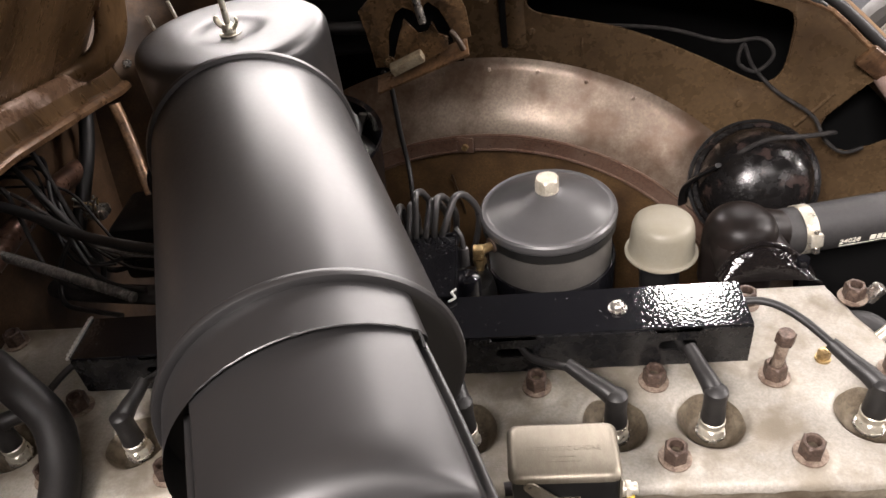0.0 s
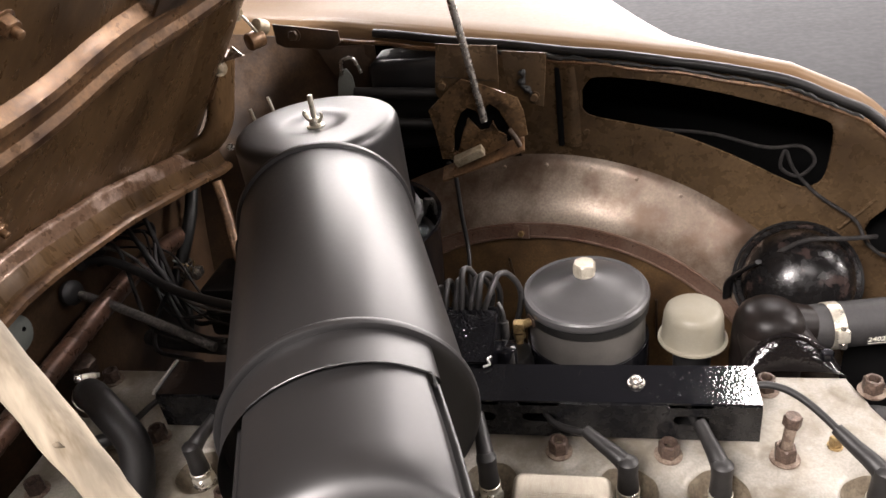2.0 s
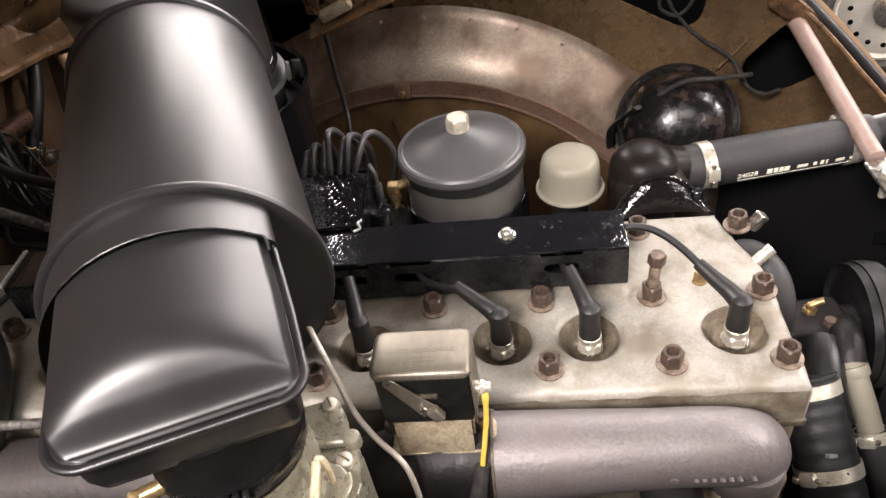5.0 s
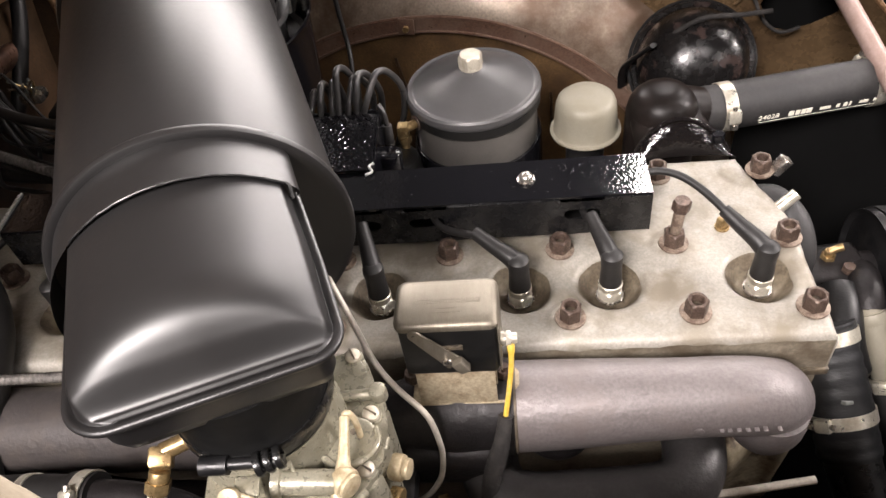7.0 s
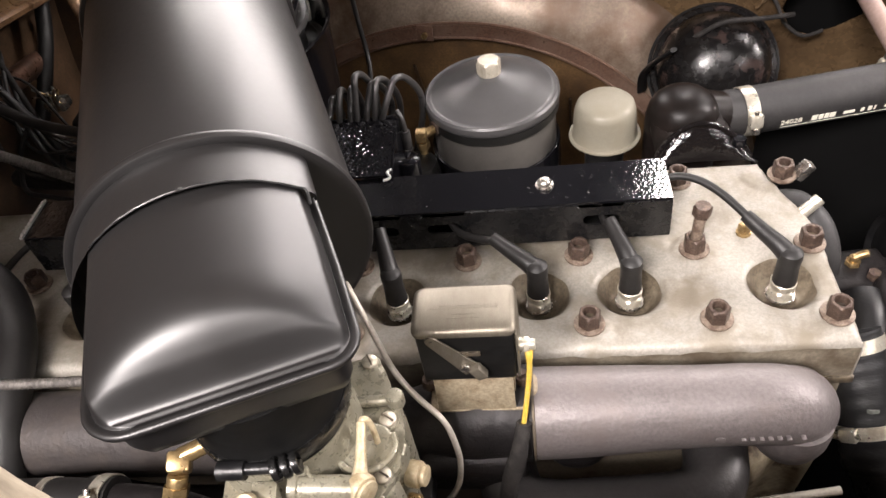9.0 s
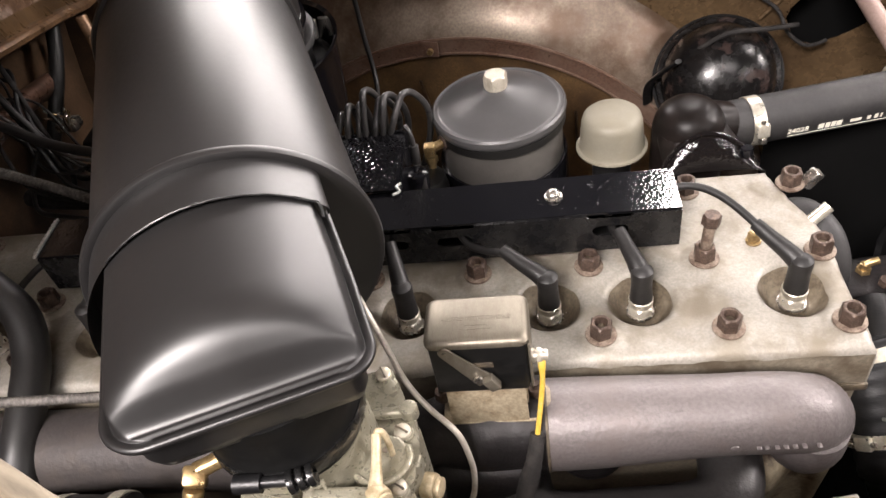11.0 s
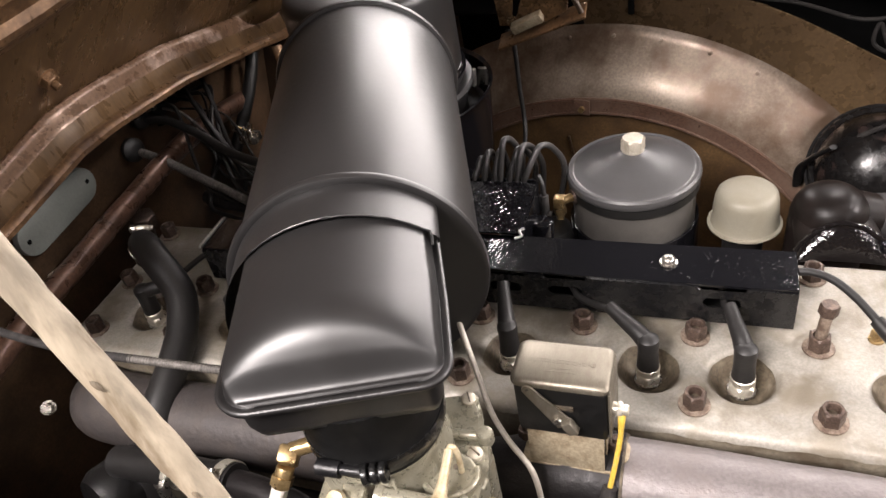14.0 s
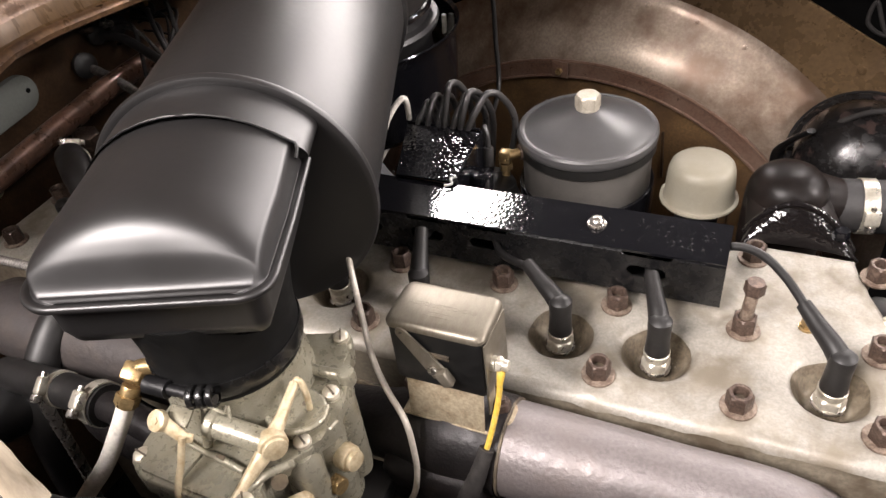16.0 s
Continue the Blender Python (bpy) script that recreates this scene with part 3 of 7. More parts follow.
def arch_point(u, v):
    prof = ((0.452, 0.545), (0.440, 0.540), (0.430, 0.532), (0.418, 0.522), (0.405, 0.511), (0.392, 0.501), (0.380, 0.493), (0.368, 0.487), (0.360, 0.484))
    i = v * (len(prof) - 1)
    k = min(int(i), len(prof) - 2)
    t = i - k
    r, y0 = (prof[k][n] + (prof[k + 1][n] - prof[k][n]) * t for n in (0, 1))
    a = radians(8 + 172 * u)
    x = ARCH_X - r * math.cos(a) * (1.0 if math.cos(a) < 0 else 1.12)
    return Vector((x, y0 - 0.2 * (x + 0.03), ARCH_Z + r * math.sin(a)))


part("wheel_arch", sheet(arch_point, 90, 16), "arch_sheet", far_fender, "worn bare-metal and bronze wheel arch")


def arch_strip(r0, r1, y0, y1, a0=8, a1=180, n=70):
    def fn(u, v):
        r, y = r0 + (r1 - r0) * v, y0 + (y1 - y0) * v
        a = radians(a0 + (a1 - a0) * u)
        x = ARCH_X - r * math.cos(a) * (1.0 if math.cos(a) < 0 else 1.12)
        return Vector((x, y - 0.2 * (x + 0.03), ARCH_Z + r * math.sin(a)))
    return sheet(fn, n, 2, 0.0016)


part("arch_flange", arch_strip(0.361, 0.336, 0.481, 0.481), "flange_red", far_fender, "brown flange strip along the arch")
part("arch_bead", tube([arch_point(u / 40, 1.0) + Vector((0, -0.003, 0)) for u in range(41)], 0.0028, 8, 2), "flange_red", far_fender)
part("arch_bead", tube([Vector((p.x, p.y - 0.0, p.z)) for p in (lambda: [Vector((ARCH_X - 0.338 * math.cos(radians(8 + 172 * u / 40)) * (1.0 if math.cos(radians(8 + 172 * u / 40)) < 0 else 1.12), 0, ARCH_Z + 0.338 * math.sin(radians(8 + 172 * u / 40)))) for u in range(41)])() for p in [Vector((p.x, 0.479 - 0.2 * (p.x + 0.03), p.z))]], 0.0022, 8, 2), "flange_red", far_fender)


def inner_panel(u, v):
    x = -0.5 + 1.1 * u
    dx = (x - ARCH_X) / (1.0 if x > ARCH_X else 1.12)
    top = ARCH_Z + math.sqrt(max(0.0, 0.345**2 - dx * dx)) if abs(dx) < 0.34 else 0.5
    top = max(top, 0.5)
    z = 0.35 + (top - 0.35) * v
    return Vector((x, 0.487 - 0.2 * (x + 0.03), z))


part("splash_panel", sheet(inner_panel, 60, 6, 0.0015), "splash_ochre", far_fender, "rusty brown splash panel")
for x in (-0.1, 0.005, 0.075, 0.125, 0.175):
    z = 0.735 - 1.2 * max(0, x - 0.05) ** 1.2
    part("slit", box((x, 0.483 - 0.2 * (x + 0.03), z - 0.02), (0.004, 0.006, 0.075), 0.0015, Euler((0, radians(-6 + x * 40), 0)).to_matrix().to_4x4()), "bronze_dark", far_fender, "dark pressed slit")
for u in range(7):
    a = radians(62 + 9 * u)
    x = ARCH_X - 0.437 * math.cos(a)
    z = ARCH_Z + 0.437 * math.sin(a)
    part("spot_weld", disc(0.0032, 0, 0.002, (x, 0.535 - 0.2 * (x + 0.03), z), (0.1, -1, 0.5), 10, 0.0008), "arch_sheet", far_fender)
for x, z in ((0.026, 0.953), (0.365, 0.90), (0.41, 0.91), (0.30, 0.845)):
    part("rivet", disc(0.005, 0, 0.0035, (x, apron_y(x) - 0.001, z), (0.2, -1, 0), 12, 0.0015), "bronze_sheet", far_fender)
part("crease", tube([(0.372, 0.458, 0.815), (0.40, 0.452, 0.85), (0.43, 0.446, 0.89), (0.447, 0.44, 0.912)], 0.0035, 8, 3), "bronze_sheet", far_fender, "diagonal pressed crease")
part("pressing", box((0.092, 0.519, 0.928), (0.004, 0.006, 0.03), 0.002), "bronze_sheet", far_fender)
part("stiffener", sheet(lambda u, v: Vector((-0.008 + 0.03 * u, 0.537 - 0.007 * (1 - (2 * u - 1) ** 2), 0.93 + 0.125 * v)), 10, 4), "bronze_sheet", far_fender, "upright pressed rib")
# black bar paints the groove's shade; nothing is recessed here
part("rib_groove", box((-0.0125, 0.5375, 0.993), (0.009, 0.004, 0.125), 0.002), "void_shade", far_fender, "black bar painted as the shaded groove beside the rib")


FENDER_ROLL = ((0.0, -0.014), (0.003, -0.004), (0.008, 0.003), (0.016, 0.008), (0.027, 0.011))  # rounded inner edge
FENDER_TOP = ((0.3, 0.0115), (0.7, 0.009), (1.0, 0.004))
FENDER_FALL = ((0.04, -0.008), (0.10, -0.034), (0.17, -0.075), (0.27, -0.16), (0.31, -0.28), (0.32, -0.6))


def fender_skin(u, v):
    x = -0.62 + 1.32 * u
    e = edge_at(x)
    w = lerp_table([(-0.62, 0.60), (-0.25, 0.50), (-0.06, 0.40), (0.03, 0.26), (0.09, 0.15), (0.14, 0.075), (0.2, 0.04), (0.3, 0.03), (0.7, 0.03)], x)[0]
    prof = FENDER_ROLL + tuple((0.027 + d * w, z) for d, z in FENDER_TOP) + tuple((0.027 + w + d, z) for d, z in FENDER_FALL)
    i = v * (len(prof) - 1)
    k = min(int(i), len(prof) - 2)
    t = i - k
    dy, dz = (prof[k][n] + (prof[k + 1][n] - prof[k][n]) * t for n in (0, 1))
    return Vector((e.x + 0.12 * dy, e.y + 0.012 + dy, e.z + dz))


part("outer_skin", sheet(fender_skin, 66, 39, 0.0015), "tan_paint", far_fender, "glossy tan painted outer skin")
part("inner_lip", tube([edge_at(-0.42 + 1.1 * k / 30) + Vector((0, -0.004, -0.012 + 0.0015 * math.sin(k * 2.1))) for k in range(31)], 0.0035, 8, 2), "rail_worn", far_fender, "rusty lip under the seal")
solid("hood_seal", tube([edge_at(-0.30 + 0.98 * k / 40) + Vector((0, 0.006, 0.0008 * math.sin(k * 0.9) + 0.001)) for k in range(41)], 0.0068, 10, 2), "rubber", "black rubber hood seal along the fender edge", "rubber seal")
random.seed(21)
bead = [edge_at(-0.12 + 0.5 * k / 80) + Vector((0, -0.004 + random.uniform(-0.001, 0.001), -0.007 + random.uniform(-0.0018, 0.0012))) for k in range(81)]
solid("sealant_bead", tube(bead, lambda t: (0.0042 if t < 0.3 else 0.0026) * (1 + 0.35 * noise.noise((t * 34, 0.5, 0.2))), 8, 2), "seal_tar", "lumpy black sealant along the fender edge", "sealant")

clipx = Vector((-0.079, 0.476, 0.815))
part("flange_clip", box(clipx, (0.024, 0.003, 0.024), 0.0008, Euler((0, 0.05, -0.2)).to_matrix().to_4x4()), "flange_red", far_fender, "small clip plate on the arch flange")
part("clip_bolt", hexa(0.009, 0, 0.006, clipx + Vector((0, -0.002, -0.002)), (-0.2, -1, 0.1)), "brass", far_fender, "brassy clip bolt")

# black sheet that paints the wheel well's shade behind the slots
solid("wheel_well", sheet(lambda u, v: Vector((-0.42 + 1.0 * u, 0.68 - 0.2 * (-0.42 + 1.0 * u) - 0.09 * step(0.78, 0.86, u), 0.3 + (edge_at(-0.42 + 1.0 * u).z - 0.06 - 0.3) * v)), 20, 4, 0.002), "void_shade", "black sheet standing in for the shade inside the wheel well", "wheel well", kind="structure")

# near fender: edge, seal, skin
NEAR = [(-0.7, -0.50, 1.10), (-0.4, -0.435, 1.07), (-0.16, -0.394, 1.0455), (0.09, -0.367, 1.043), (0.3, -0.32, 1.024), (0.5, -0.24, 0.97)]
near_fender = thing("near_fender", "glossy tan painted near fender with a black sealed edge", "car fender", (0.0, -0.5, 0.4))


def near_at(x):
    y, z = lerp_table(NEAR, x)
    return Vector((x, y, z))


def near_skin(u, v):
    x = -0.7 + 1.2 * u
    e = near_at(x)
    prof = ((0, 0), (0.01, -0.001), (0.03, -0.004), (0.07, -0.010), (0.12, -0.022), (0.17, -0.05), (0.2, -0.12), (0.21, -0.5))
    i = v * (len(prof) - 1)
    k = min(int(i), len(prof) - 2)
    t = i - k
    dy, dz = (prof[k][n] + (prof[k + 1][n] - prof[k][n]) * t for n in (0, 1))
    return Vector((e.x, e.y - 0.007 - dy, e.z - 0.008 + dz))


part("outer_skin", sheet(near_skin, 30, 21, 0.0015), "tan_paint", near_fender, "glossy tan painted outer skin")
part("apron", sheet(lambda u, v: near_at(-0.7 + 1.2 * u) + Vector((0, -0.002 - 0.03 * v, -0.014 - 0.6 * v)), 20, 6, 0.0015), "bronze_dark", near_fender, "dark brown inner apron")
solid("fender_seal", tube([near_at(-0.7 + 1.2 * k / 70) + Vector((0, -0.004 + 0.001 * math.sin(k * 2.3), -0.004 + 0.001 * math.sin(k * 1.3))) for k in range(71)], lambda t: 0.0052 + 0.0008 * math.sin(t * 150) + 0.0006 * math.sin(t * 331), 10, 2), "seal_tar", "lumpy black seal along the near fender edge", "rubber seal")

# front closing panel, and a black plate added for the shade below the bay
solid("radiator", box((0.66, 0.05, 0.62), (0.06, 0.62, 0.5), 0.01), "pipe_black", "black radiator core at the front of the bay", "radiator")
solid("under_tray", box((0.0, 0.05, 0.3), (1.5, 1.2, 0.02)), "void_shade", "black plate added as the shade below the engine bay", "under tray", kind="structure")

# ---- cylinder head ----
HEAD_Z = 0.835
PLUGS = (0.276, 0.146, 0.065, -0.065, -0.154, -0.283, -0.375, -0.497)
PLUG_Y = -0.041
NUTS = [(x, 0.0) for x in (0.308, 0.208, 0.104, 0.0, -0.104, -0.218, -0.332, -0.445, -0.557)]
NUTS += [(x, -0.081) for x in (0.307, 0.212, 0.107, 0.002, -0.104, -0.215, -0.326, -0.437, -0.546)]
NUTS += [(x, 0.094) for x in (0.308, 0.208, -0.445, -0.563)]
engine = thing("engine", "long straight-eight engine with a stained bare-metal head", "engine", (-0.12, 0.0, 0.32))


def head_height(x, y):
    z = HEAD_Z
    for px in PLUGS:
        r = math.hypot(x - px, (y - PLUG_Y - 0.002) * 0.97)
        if r < 0.05:
            z -= 0.024 * (1 - step(0.015, 0.0325, r)) + 0.002 * (1 - step(0.03, 0.045, r))
    for nx, ny in NUTS:
        r = math.hypot(x - nx, y - ny)
        if r < 0.026:
            z += 0.0022 * (1 - step(0.0165, 0.022, r))
    return z + 0.0006 * noise.noise((x * 18, y * 18, 0.3)) + 0.0003 * noise.noise((x * 60, y * 60, 1.3))


def head_mesh():
    x0, x1, y0, y1 = -0.585, 0.322, -0.108, 0.122
    xs = [x0, x0 + 0.001, x0 + 0.003, x0 + 0.007] + [x0 + 0.011 + k * 0.0028 for k in range(int((x1 - x0 - 0.022) / 0.0028) + 1)] + [x1 - 0.007, x1 - 0.003, x1 - 0.001, x1]
    ys = [(y0, -0.046), (y0, -0.012), (y0 + 0.001, -0.006), (y0 + 0.0035, -0.0022), (y0 + 0.008, 0)] + [(y0 + 0.011 + k * 0.0028, 0) for k in range(int((y1 - y0 - 0.022) / 0.0028) + 1)]
    ys += [(y1 - 0.008, 0), (y1 - 0.0035, -0.0022), (y1 - 0.001, -0.006), (y1, -0.012), (y1, -0.046)]
    ends = {0: -0.012, 1: -0.006, 2: -0.0022, 3: 0.0}
    n = len(xs)
    bm = bmesh.new()
    rows = []

    def warp(x, y):
        return x - (0.028 * step(0.02, 0.12, y) * step(0.2, 0.33, x))

    for i, x in enumerate(xs):
        lim = ends.get(i, ends.get(n - 1 - i, 0.0))
        row = []
        for y, dz in ys:
            row.append(bm.verts.new((warp(x, y), y, head_height(x, y) + min(dz, lim))))
        rows.append(row)
    for end in (0, -1):
        rows.insert(0 if end == 0 else len(rows), [bm.verts.new((warp(xs[end], y), y, HEAD_Z - 0.046)) for y, dz in ys])
    for a, b in zip(rows, rows[1:]):
        for k in range(len(a) - 1):
            bm.faces.new((a[k], b[k], b[k + 1], a[k + 1]))
    return bm


part("cylinder_head", head_mesh(), "cast_head", engine, "stained grey-beige cast head with round plug wells", 50)
# strip of grime, made tall to darken the front face's shaded side too
part("front_grime", sheet(lambda u, v: Vector((-0.583 + 0.903 * u, -0.1087, 0.7895 + (0.0385 + 0.004 * noise.noise((u * 40, 0.2, 0.1)) + 0.002 * noise.noise((u * 160, 0.7, 0.1))) * v)), 160, 3), "head_side", engine, "brown grime and painted-in shade along the head's front side")
part("head_gasket", box((-0.1320, 0.006, 0.7845), (0.911, 0.234, 0.009), 0.002), "soot", engine, "dark gasket line under the head")
part("block", box((-0.1325, 0.005, 0.56), (0.905, 0.225, 0.44), 0.01), "head_side", engine, "grimy brown-grey cylinder block")
part("sump", box((-0.125, 0.005, 0.33), (0.85, 0.2, 0.06), 0.01), "pipe_black", engine)

# soot-stained dishes in the plug wells, their colour also holding the wells' shade
for px in PLUGS:
    part("plug_well", sheet(lambda u, v: (lambda r, a: Vector((px + r * math.cos(a), PLUG_Y + 0.002 + r * math.sin(a) / 0.97, head_height(px + r * math.cos(a), PLUG_Y + 0.002 + r * math.sin(a) / 0.97) + 0.0004)))(0.006 + (0.0220 + 0.0018 * noise.noise((px * 40, math.cos(2 * math.pi * u) * 1.5, math.sin(2 * math.pi * u) * 1.5))) * v, 2 * math.pi * u), 40, 10), "well_grime_shade", engine, "grimy floor of a plug well, with shade painted in", 80)

# head nuts
nut = thing("head_nut", "rust-brown hex nut on a washer, screwed onto the head", "nut", (0, 0, 0), "head nuts")
part("washer", disc(0.0135, 0.0, 0.0026, seg=28, edge=0.0008), "rust_ring", nut, "rusty washer ring")
part("nut_body", hexa(0.0172, 0.0026, 0.0175, hole=0.0052), "rust_nut", nut)
part("stud", disc(0.0046, 0.004, 0.0105, seg=12, edge=0.0008), "soot", nut)
random.seed(4)
for n, (x, y) in enumerate(NUTS):
    m = pose(x, y, HEAD_Z + 0.002, random.uniform(-1.5, 1.5), random.uniform(-1.5, 1.5), random.uniform(0, 60))
    if n == 0:
        nut.matrix_basis = m
    else:
        copy_thing(nut, m)

# tall bolt in the nut over the first pair, and small brass plug
tall = thing("tall_bolt", "rusty tall stud bolt standing in a head nut", "bolt", (0.208, 0.0, 0.851))
part("shank", disc(0.0052, 0, 0.034, (0.208, 0.0, 0.85), (0.05, 0, 1), 16, 0.001), "rust_ring", tall)
part("bolt_head", hexa(0.0142, 0.0, 0.011, (0.2097, 0.0, 0.881), (0.05, 0, 1), 0.4), "rust_nut", tall, "dark brown hex head")
plugb = thing("brass_plug", "small square brass plug in the head", "plug", (0.256, 0.02, HEAD_Z))
part("plug_head", box((0.256, 0.02, HEAD_Z + 0.006), (0.009, 0.009, 0.011), 0.0015, Euler((0, 0, 0.4)).to_matrix().to_4x4()), "brass", plugb)
part("plug_base", disc(0.007, -0.001, 0.002, (0.256, 0.02, HEAD_Z), seg=16, edge=0.0006), "brass", plugb)

# ---- spark plugs with boots and leads ----
spark = thing("spark_plug", "zinc-plated spark plug seated in its well", "spark plug", (0, 0, 0), "spark plugs")
WELL = HEAD_Z - 0.0185
part("gasket_ring", disc(0.0125, 0, 0.003, seg=24, edge=0.001), "steel", spark, "steel sealing ring")
part("hex", hexa(0.0206, 0.003, 0.012), "bright_zinc", spark, "bright zinc hexagon")
part("shell", lathe([(0.0098, 0.012), (0.0098, 0.0145), (0.0108, 0.016), (0.0108, 0.0195), (0.009, 0.0215), (0, 0.0215)], seg=24), "bright_zinc", spark)
part("insulator", disc(0.0062, 0.02, 0.034, seg=16, edge=0.001), "white_wire", spark)
for n, x in enumerate(PLUGS):
    m = pose(x, PLUG_Y, WELL, 0, 0, 17 * n)
    if n == 0:
        spark.matrix_basis = m
    else:
        copy_thing(spark, m)


def boot_and_lead(px, bend, lead_pts, sleeve=0.05):
    """An elbow boot on a plug and its lead into the cover."""
    base = Vector((px, PLUG_Y, WELL + 0.022))
    elbow = base + Vector((0.0, 0.001, 0.0265))
    way = Vector(bend).normalized()
    end = elbow + way * sleeve
    ob = thing("plug_lead", "black rubber plug boot with its ignition lead", "ignition lead", base, "plug leads")
    part("boot", join(lathe([(0, -0.004), (0.0098, -0.004), (0.0102, -0.002), (0.0094, 0.010), (0.0092, 0.02), (0.0098, 0.027), (0.0094, 0.032), (0.0055, 0.0355), (0, 0.036)], base, (0, 0.03, 1), 20),
                      tube([elbow + Vector((0, 0, -0.001)), elbow + way * 0.012 + Vector((0, 0, 0.001)), elbow + way * sleeve * 0.6, end], lambda t: 0.0092 - 0.0034 * t, 16, 5)), "rubber", ob, "black rubber elbow boot")
    part("lead", tube([end - way * 0.006, *lead_pts], 0.0036, 10, 7), "rubber", ob, "black ignition wire")


boot_and_lead(PLUGS[0], (-0.030, 0.036, 0.016), [(0.232, 0.016, 0.8865), (0.215, 0.033, 0.8905), (0.198, 0.043, 0.8895), (0.18, 0.047, 0.884)], 0.05)
boot_and_lead(PLUGS[1], (-0.016, 0.042, 0.018), [(0.128, 0.010, 0.871), (0.125, 0.03, 0.874)], 0.046)
boot_and_lead(PLUGS[2], (-0.036, 0.028, 0.012), [(-0.002, 0.006, 0.869), (-0.018, 0.03, 0.874)], 0.05)
boot_and_lead(PLUGS[3], (-0.012, 0.042, 0.028), [(-0.078, 0.012, 0.872), (-0.078, 0.03, 0.874)], 0.046)
boot_and_lead(PLUGS[4], (0.01, 0.04, 0.02), [(-0.144, 0.012, 0.872), (-0.14, 0.03, 0.874)], 0.04)
boot_and_lead(PLUGS[5], (-0.012, 0.042, 0.02), [(-0.29, 0.012, 0.872), (-0.29, 0.03, 0.874)], 0.04)
boot_and_lead(PLUGS[6], (0.016, 0.036, 0.016), [(-0.352, 0.012, 0.873), (-0.345, 0.03, 0.874)], 0.04)
boot_and_lead(PLUGS[7], (0.038, 0.016, 0.004), [(-0.452, 0.022, 0.87), (-0.42, 0.04, 0.876)], 0.04)

# ---- lead cover: long box channel on the head ----
lead_cover = thing("lead_cover", "long glossy black sheet-metal cover for the ignition leads", "lead cover", (-0.125, 0.038, HEAD_Z))
CX0, CX1, CY0, CY1, CZ0, CZ1 = -0.437, 0.187, 0.012, 0.066, 0.848, 0.893


HOLES = (-0.35, -0.285, -0.142, -0.078, -0.018, 0.125)
part("cover_top", box(((CX0 + CX1) / 2, (CY0 + CY1) / 2, CZ1 - 0.0012), (CX1 - CX0, CY1 - CY0, 0.0024)), "gloss_black", lead_cover)


def stadium(h):
    return [(h + 0.0107 * (1 if math.cos(t) >= 0 else -1) + 0.0058 * math.cos(t), 0.8725 + 0.0058 * math.sin(t)) for t in [2 * math.pi * (k + 0.5) / 24 for k in range(24)]]


def cover_front():
    """The front side with its slotted holes."""
    def fn(u, v):
        return Vector((CX0 + (CX1 - CX0) * u, CY0, CZ0 + (CZ1 - 0.0024 - CZ0) * v))

    def out(u, v):
        q = fn(u, v)
        return any(max(abs(q.x - h) - 0.0107, 0) ** 2 + (q.z - 0.8725) ** 2 < 0.0058**2 for h in HOLES)

    return thicken(snap_holes(sheet(fn, 240, 18, 0.0, out), [stadium(h) for h in HOLES]), 0.0016)


part("cover_front", cover_front(), "cover_dark", lead_cover, "front side with slotted lead holes")
part("cover_back", box(((CX0 + CX1) / 2, CY1 - 0.001, (CZ0 + CZ1) / 2 - 0.0012), (CX1 - CX0, 0.0018, CZ1 - CZ0 - 0.0024), 0.0005), "gloss_black", lead_cover)
part("cover_end", box((CX1 - 0.001, (CY0 + CY1) / 2, (CZ0 + CZ1) / 2 - 0.0012), (0.0018, CY1 - CY0 - 0.004, CZ1 - CZ0 - 0.0026), 0.0005), "gloss_black", lead_cover)
part("cover_floor", box(((CX0 + CX1) / 2, (CY0 + CY1) / 2, CZ0 + 0.001), (CX1 - CX0 - 0.01, CY1 - CY0 - 0.004, 0.0018)), "plastic_black", lead_cover)
part("end_flange", join(box((CX0 - 0.0015, (CY0 + CY1) / 2, CZ1 + 0.001), (0.003, CY1 - CY0 + 0.004, 0.003), 0.001),
                        *[box((CX0 - 0.002, CY0 + 0.004 + 0.0052 * k, CZ1 + 0.0018), (0.0035, 0.0036, 0.003), 0.001) for k in range(10)]), "weld_bright", lead_cover, "bright serrated end edge")
part("top_screw", join(disc(0.0085, 0, 0.0022, (0.076, 0.039, CZ1), seg=24, edge=0.001), lathe([(0.0066, 0.002), (0.0066, 0.0045), (0.005, 0.0068), (0.0022, 0.008), (0, 0.008)], (0.076, 0.039, CZ1), seg=20)), "steel", lead_cover, "dull slotted dome screw")



def paint_nibs(spots, base_z):
    """Small hard domes of runny paint: (x, y, radius)."""
    bm = bmesh.new()
    for x, y, r in spots:
        z = base_z(x, y)
        top = bm.verts.new((x, y, z + r * 0.42))
        rings = [[bm.verts.new((x + r * k * math.cos(a), y + r * k * math.sin(a), z + r * 0.42 * (1 - k * k) - 0.0001)) for a in [2 * math.pi * i / 8 for i in range(8)]] for k in (0.5, 1.0)]
        for i in range(8):
            bm.faces.new((top, rings[0][i], rings[0][(i + 1) % 8]))
            bm.faces.new((rings[0][i], rings[1][i], rings[1][(i + 1) % 8], rings[0][(i + 1) % 8]))
    return bm


nib_rng = random.Random(41)
cover_nibs = []
for k in range(340):
    centre = nib_rng.choice((-0.06, 0.075, 0.135, 0.165, 0.165))
    x = nib_rng.gauss(centre, 0.028) if nib_rng.random() < 0.75 else nib_rng.uniform(CX0, CX1)
    if CX0 + 0.004 < x < CX1 - 0.004:
        cover_nibs.append((x, nib_rng.uniform(CY0 + 0.004, CY1 - 0.004), 0.0005 + 0.0011 * nib_rng.random() ** 2))
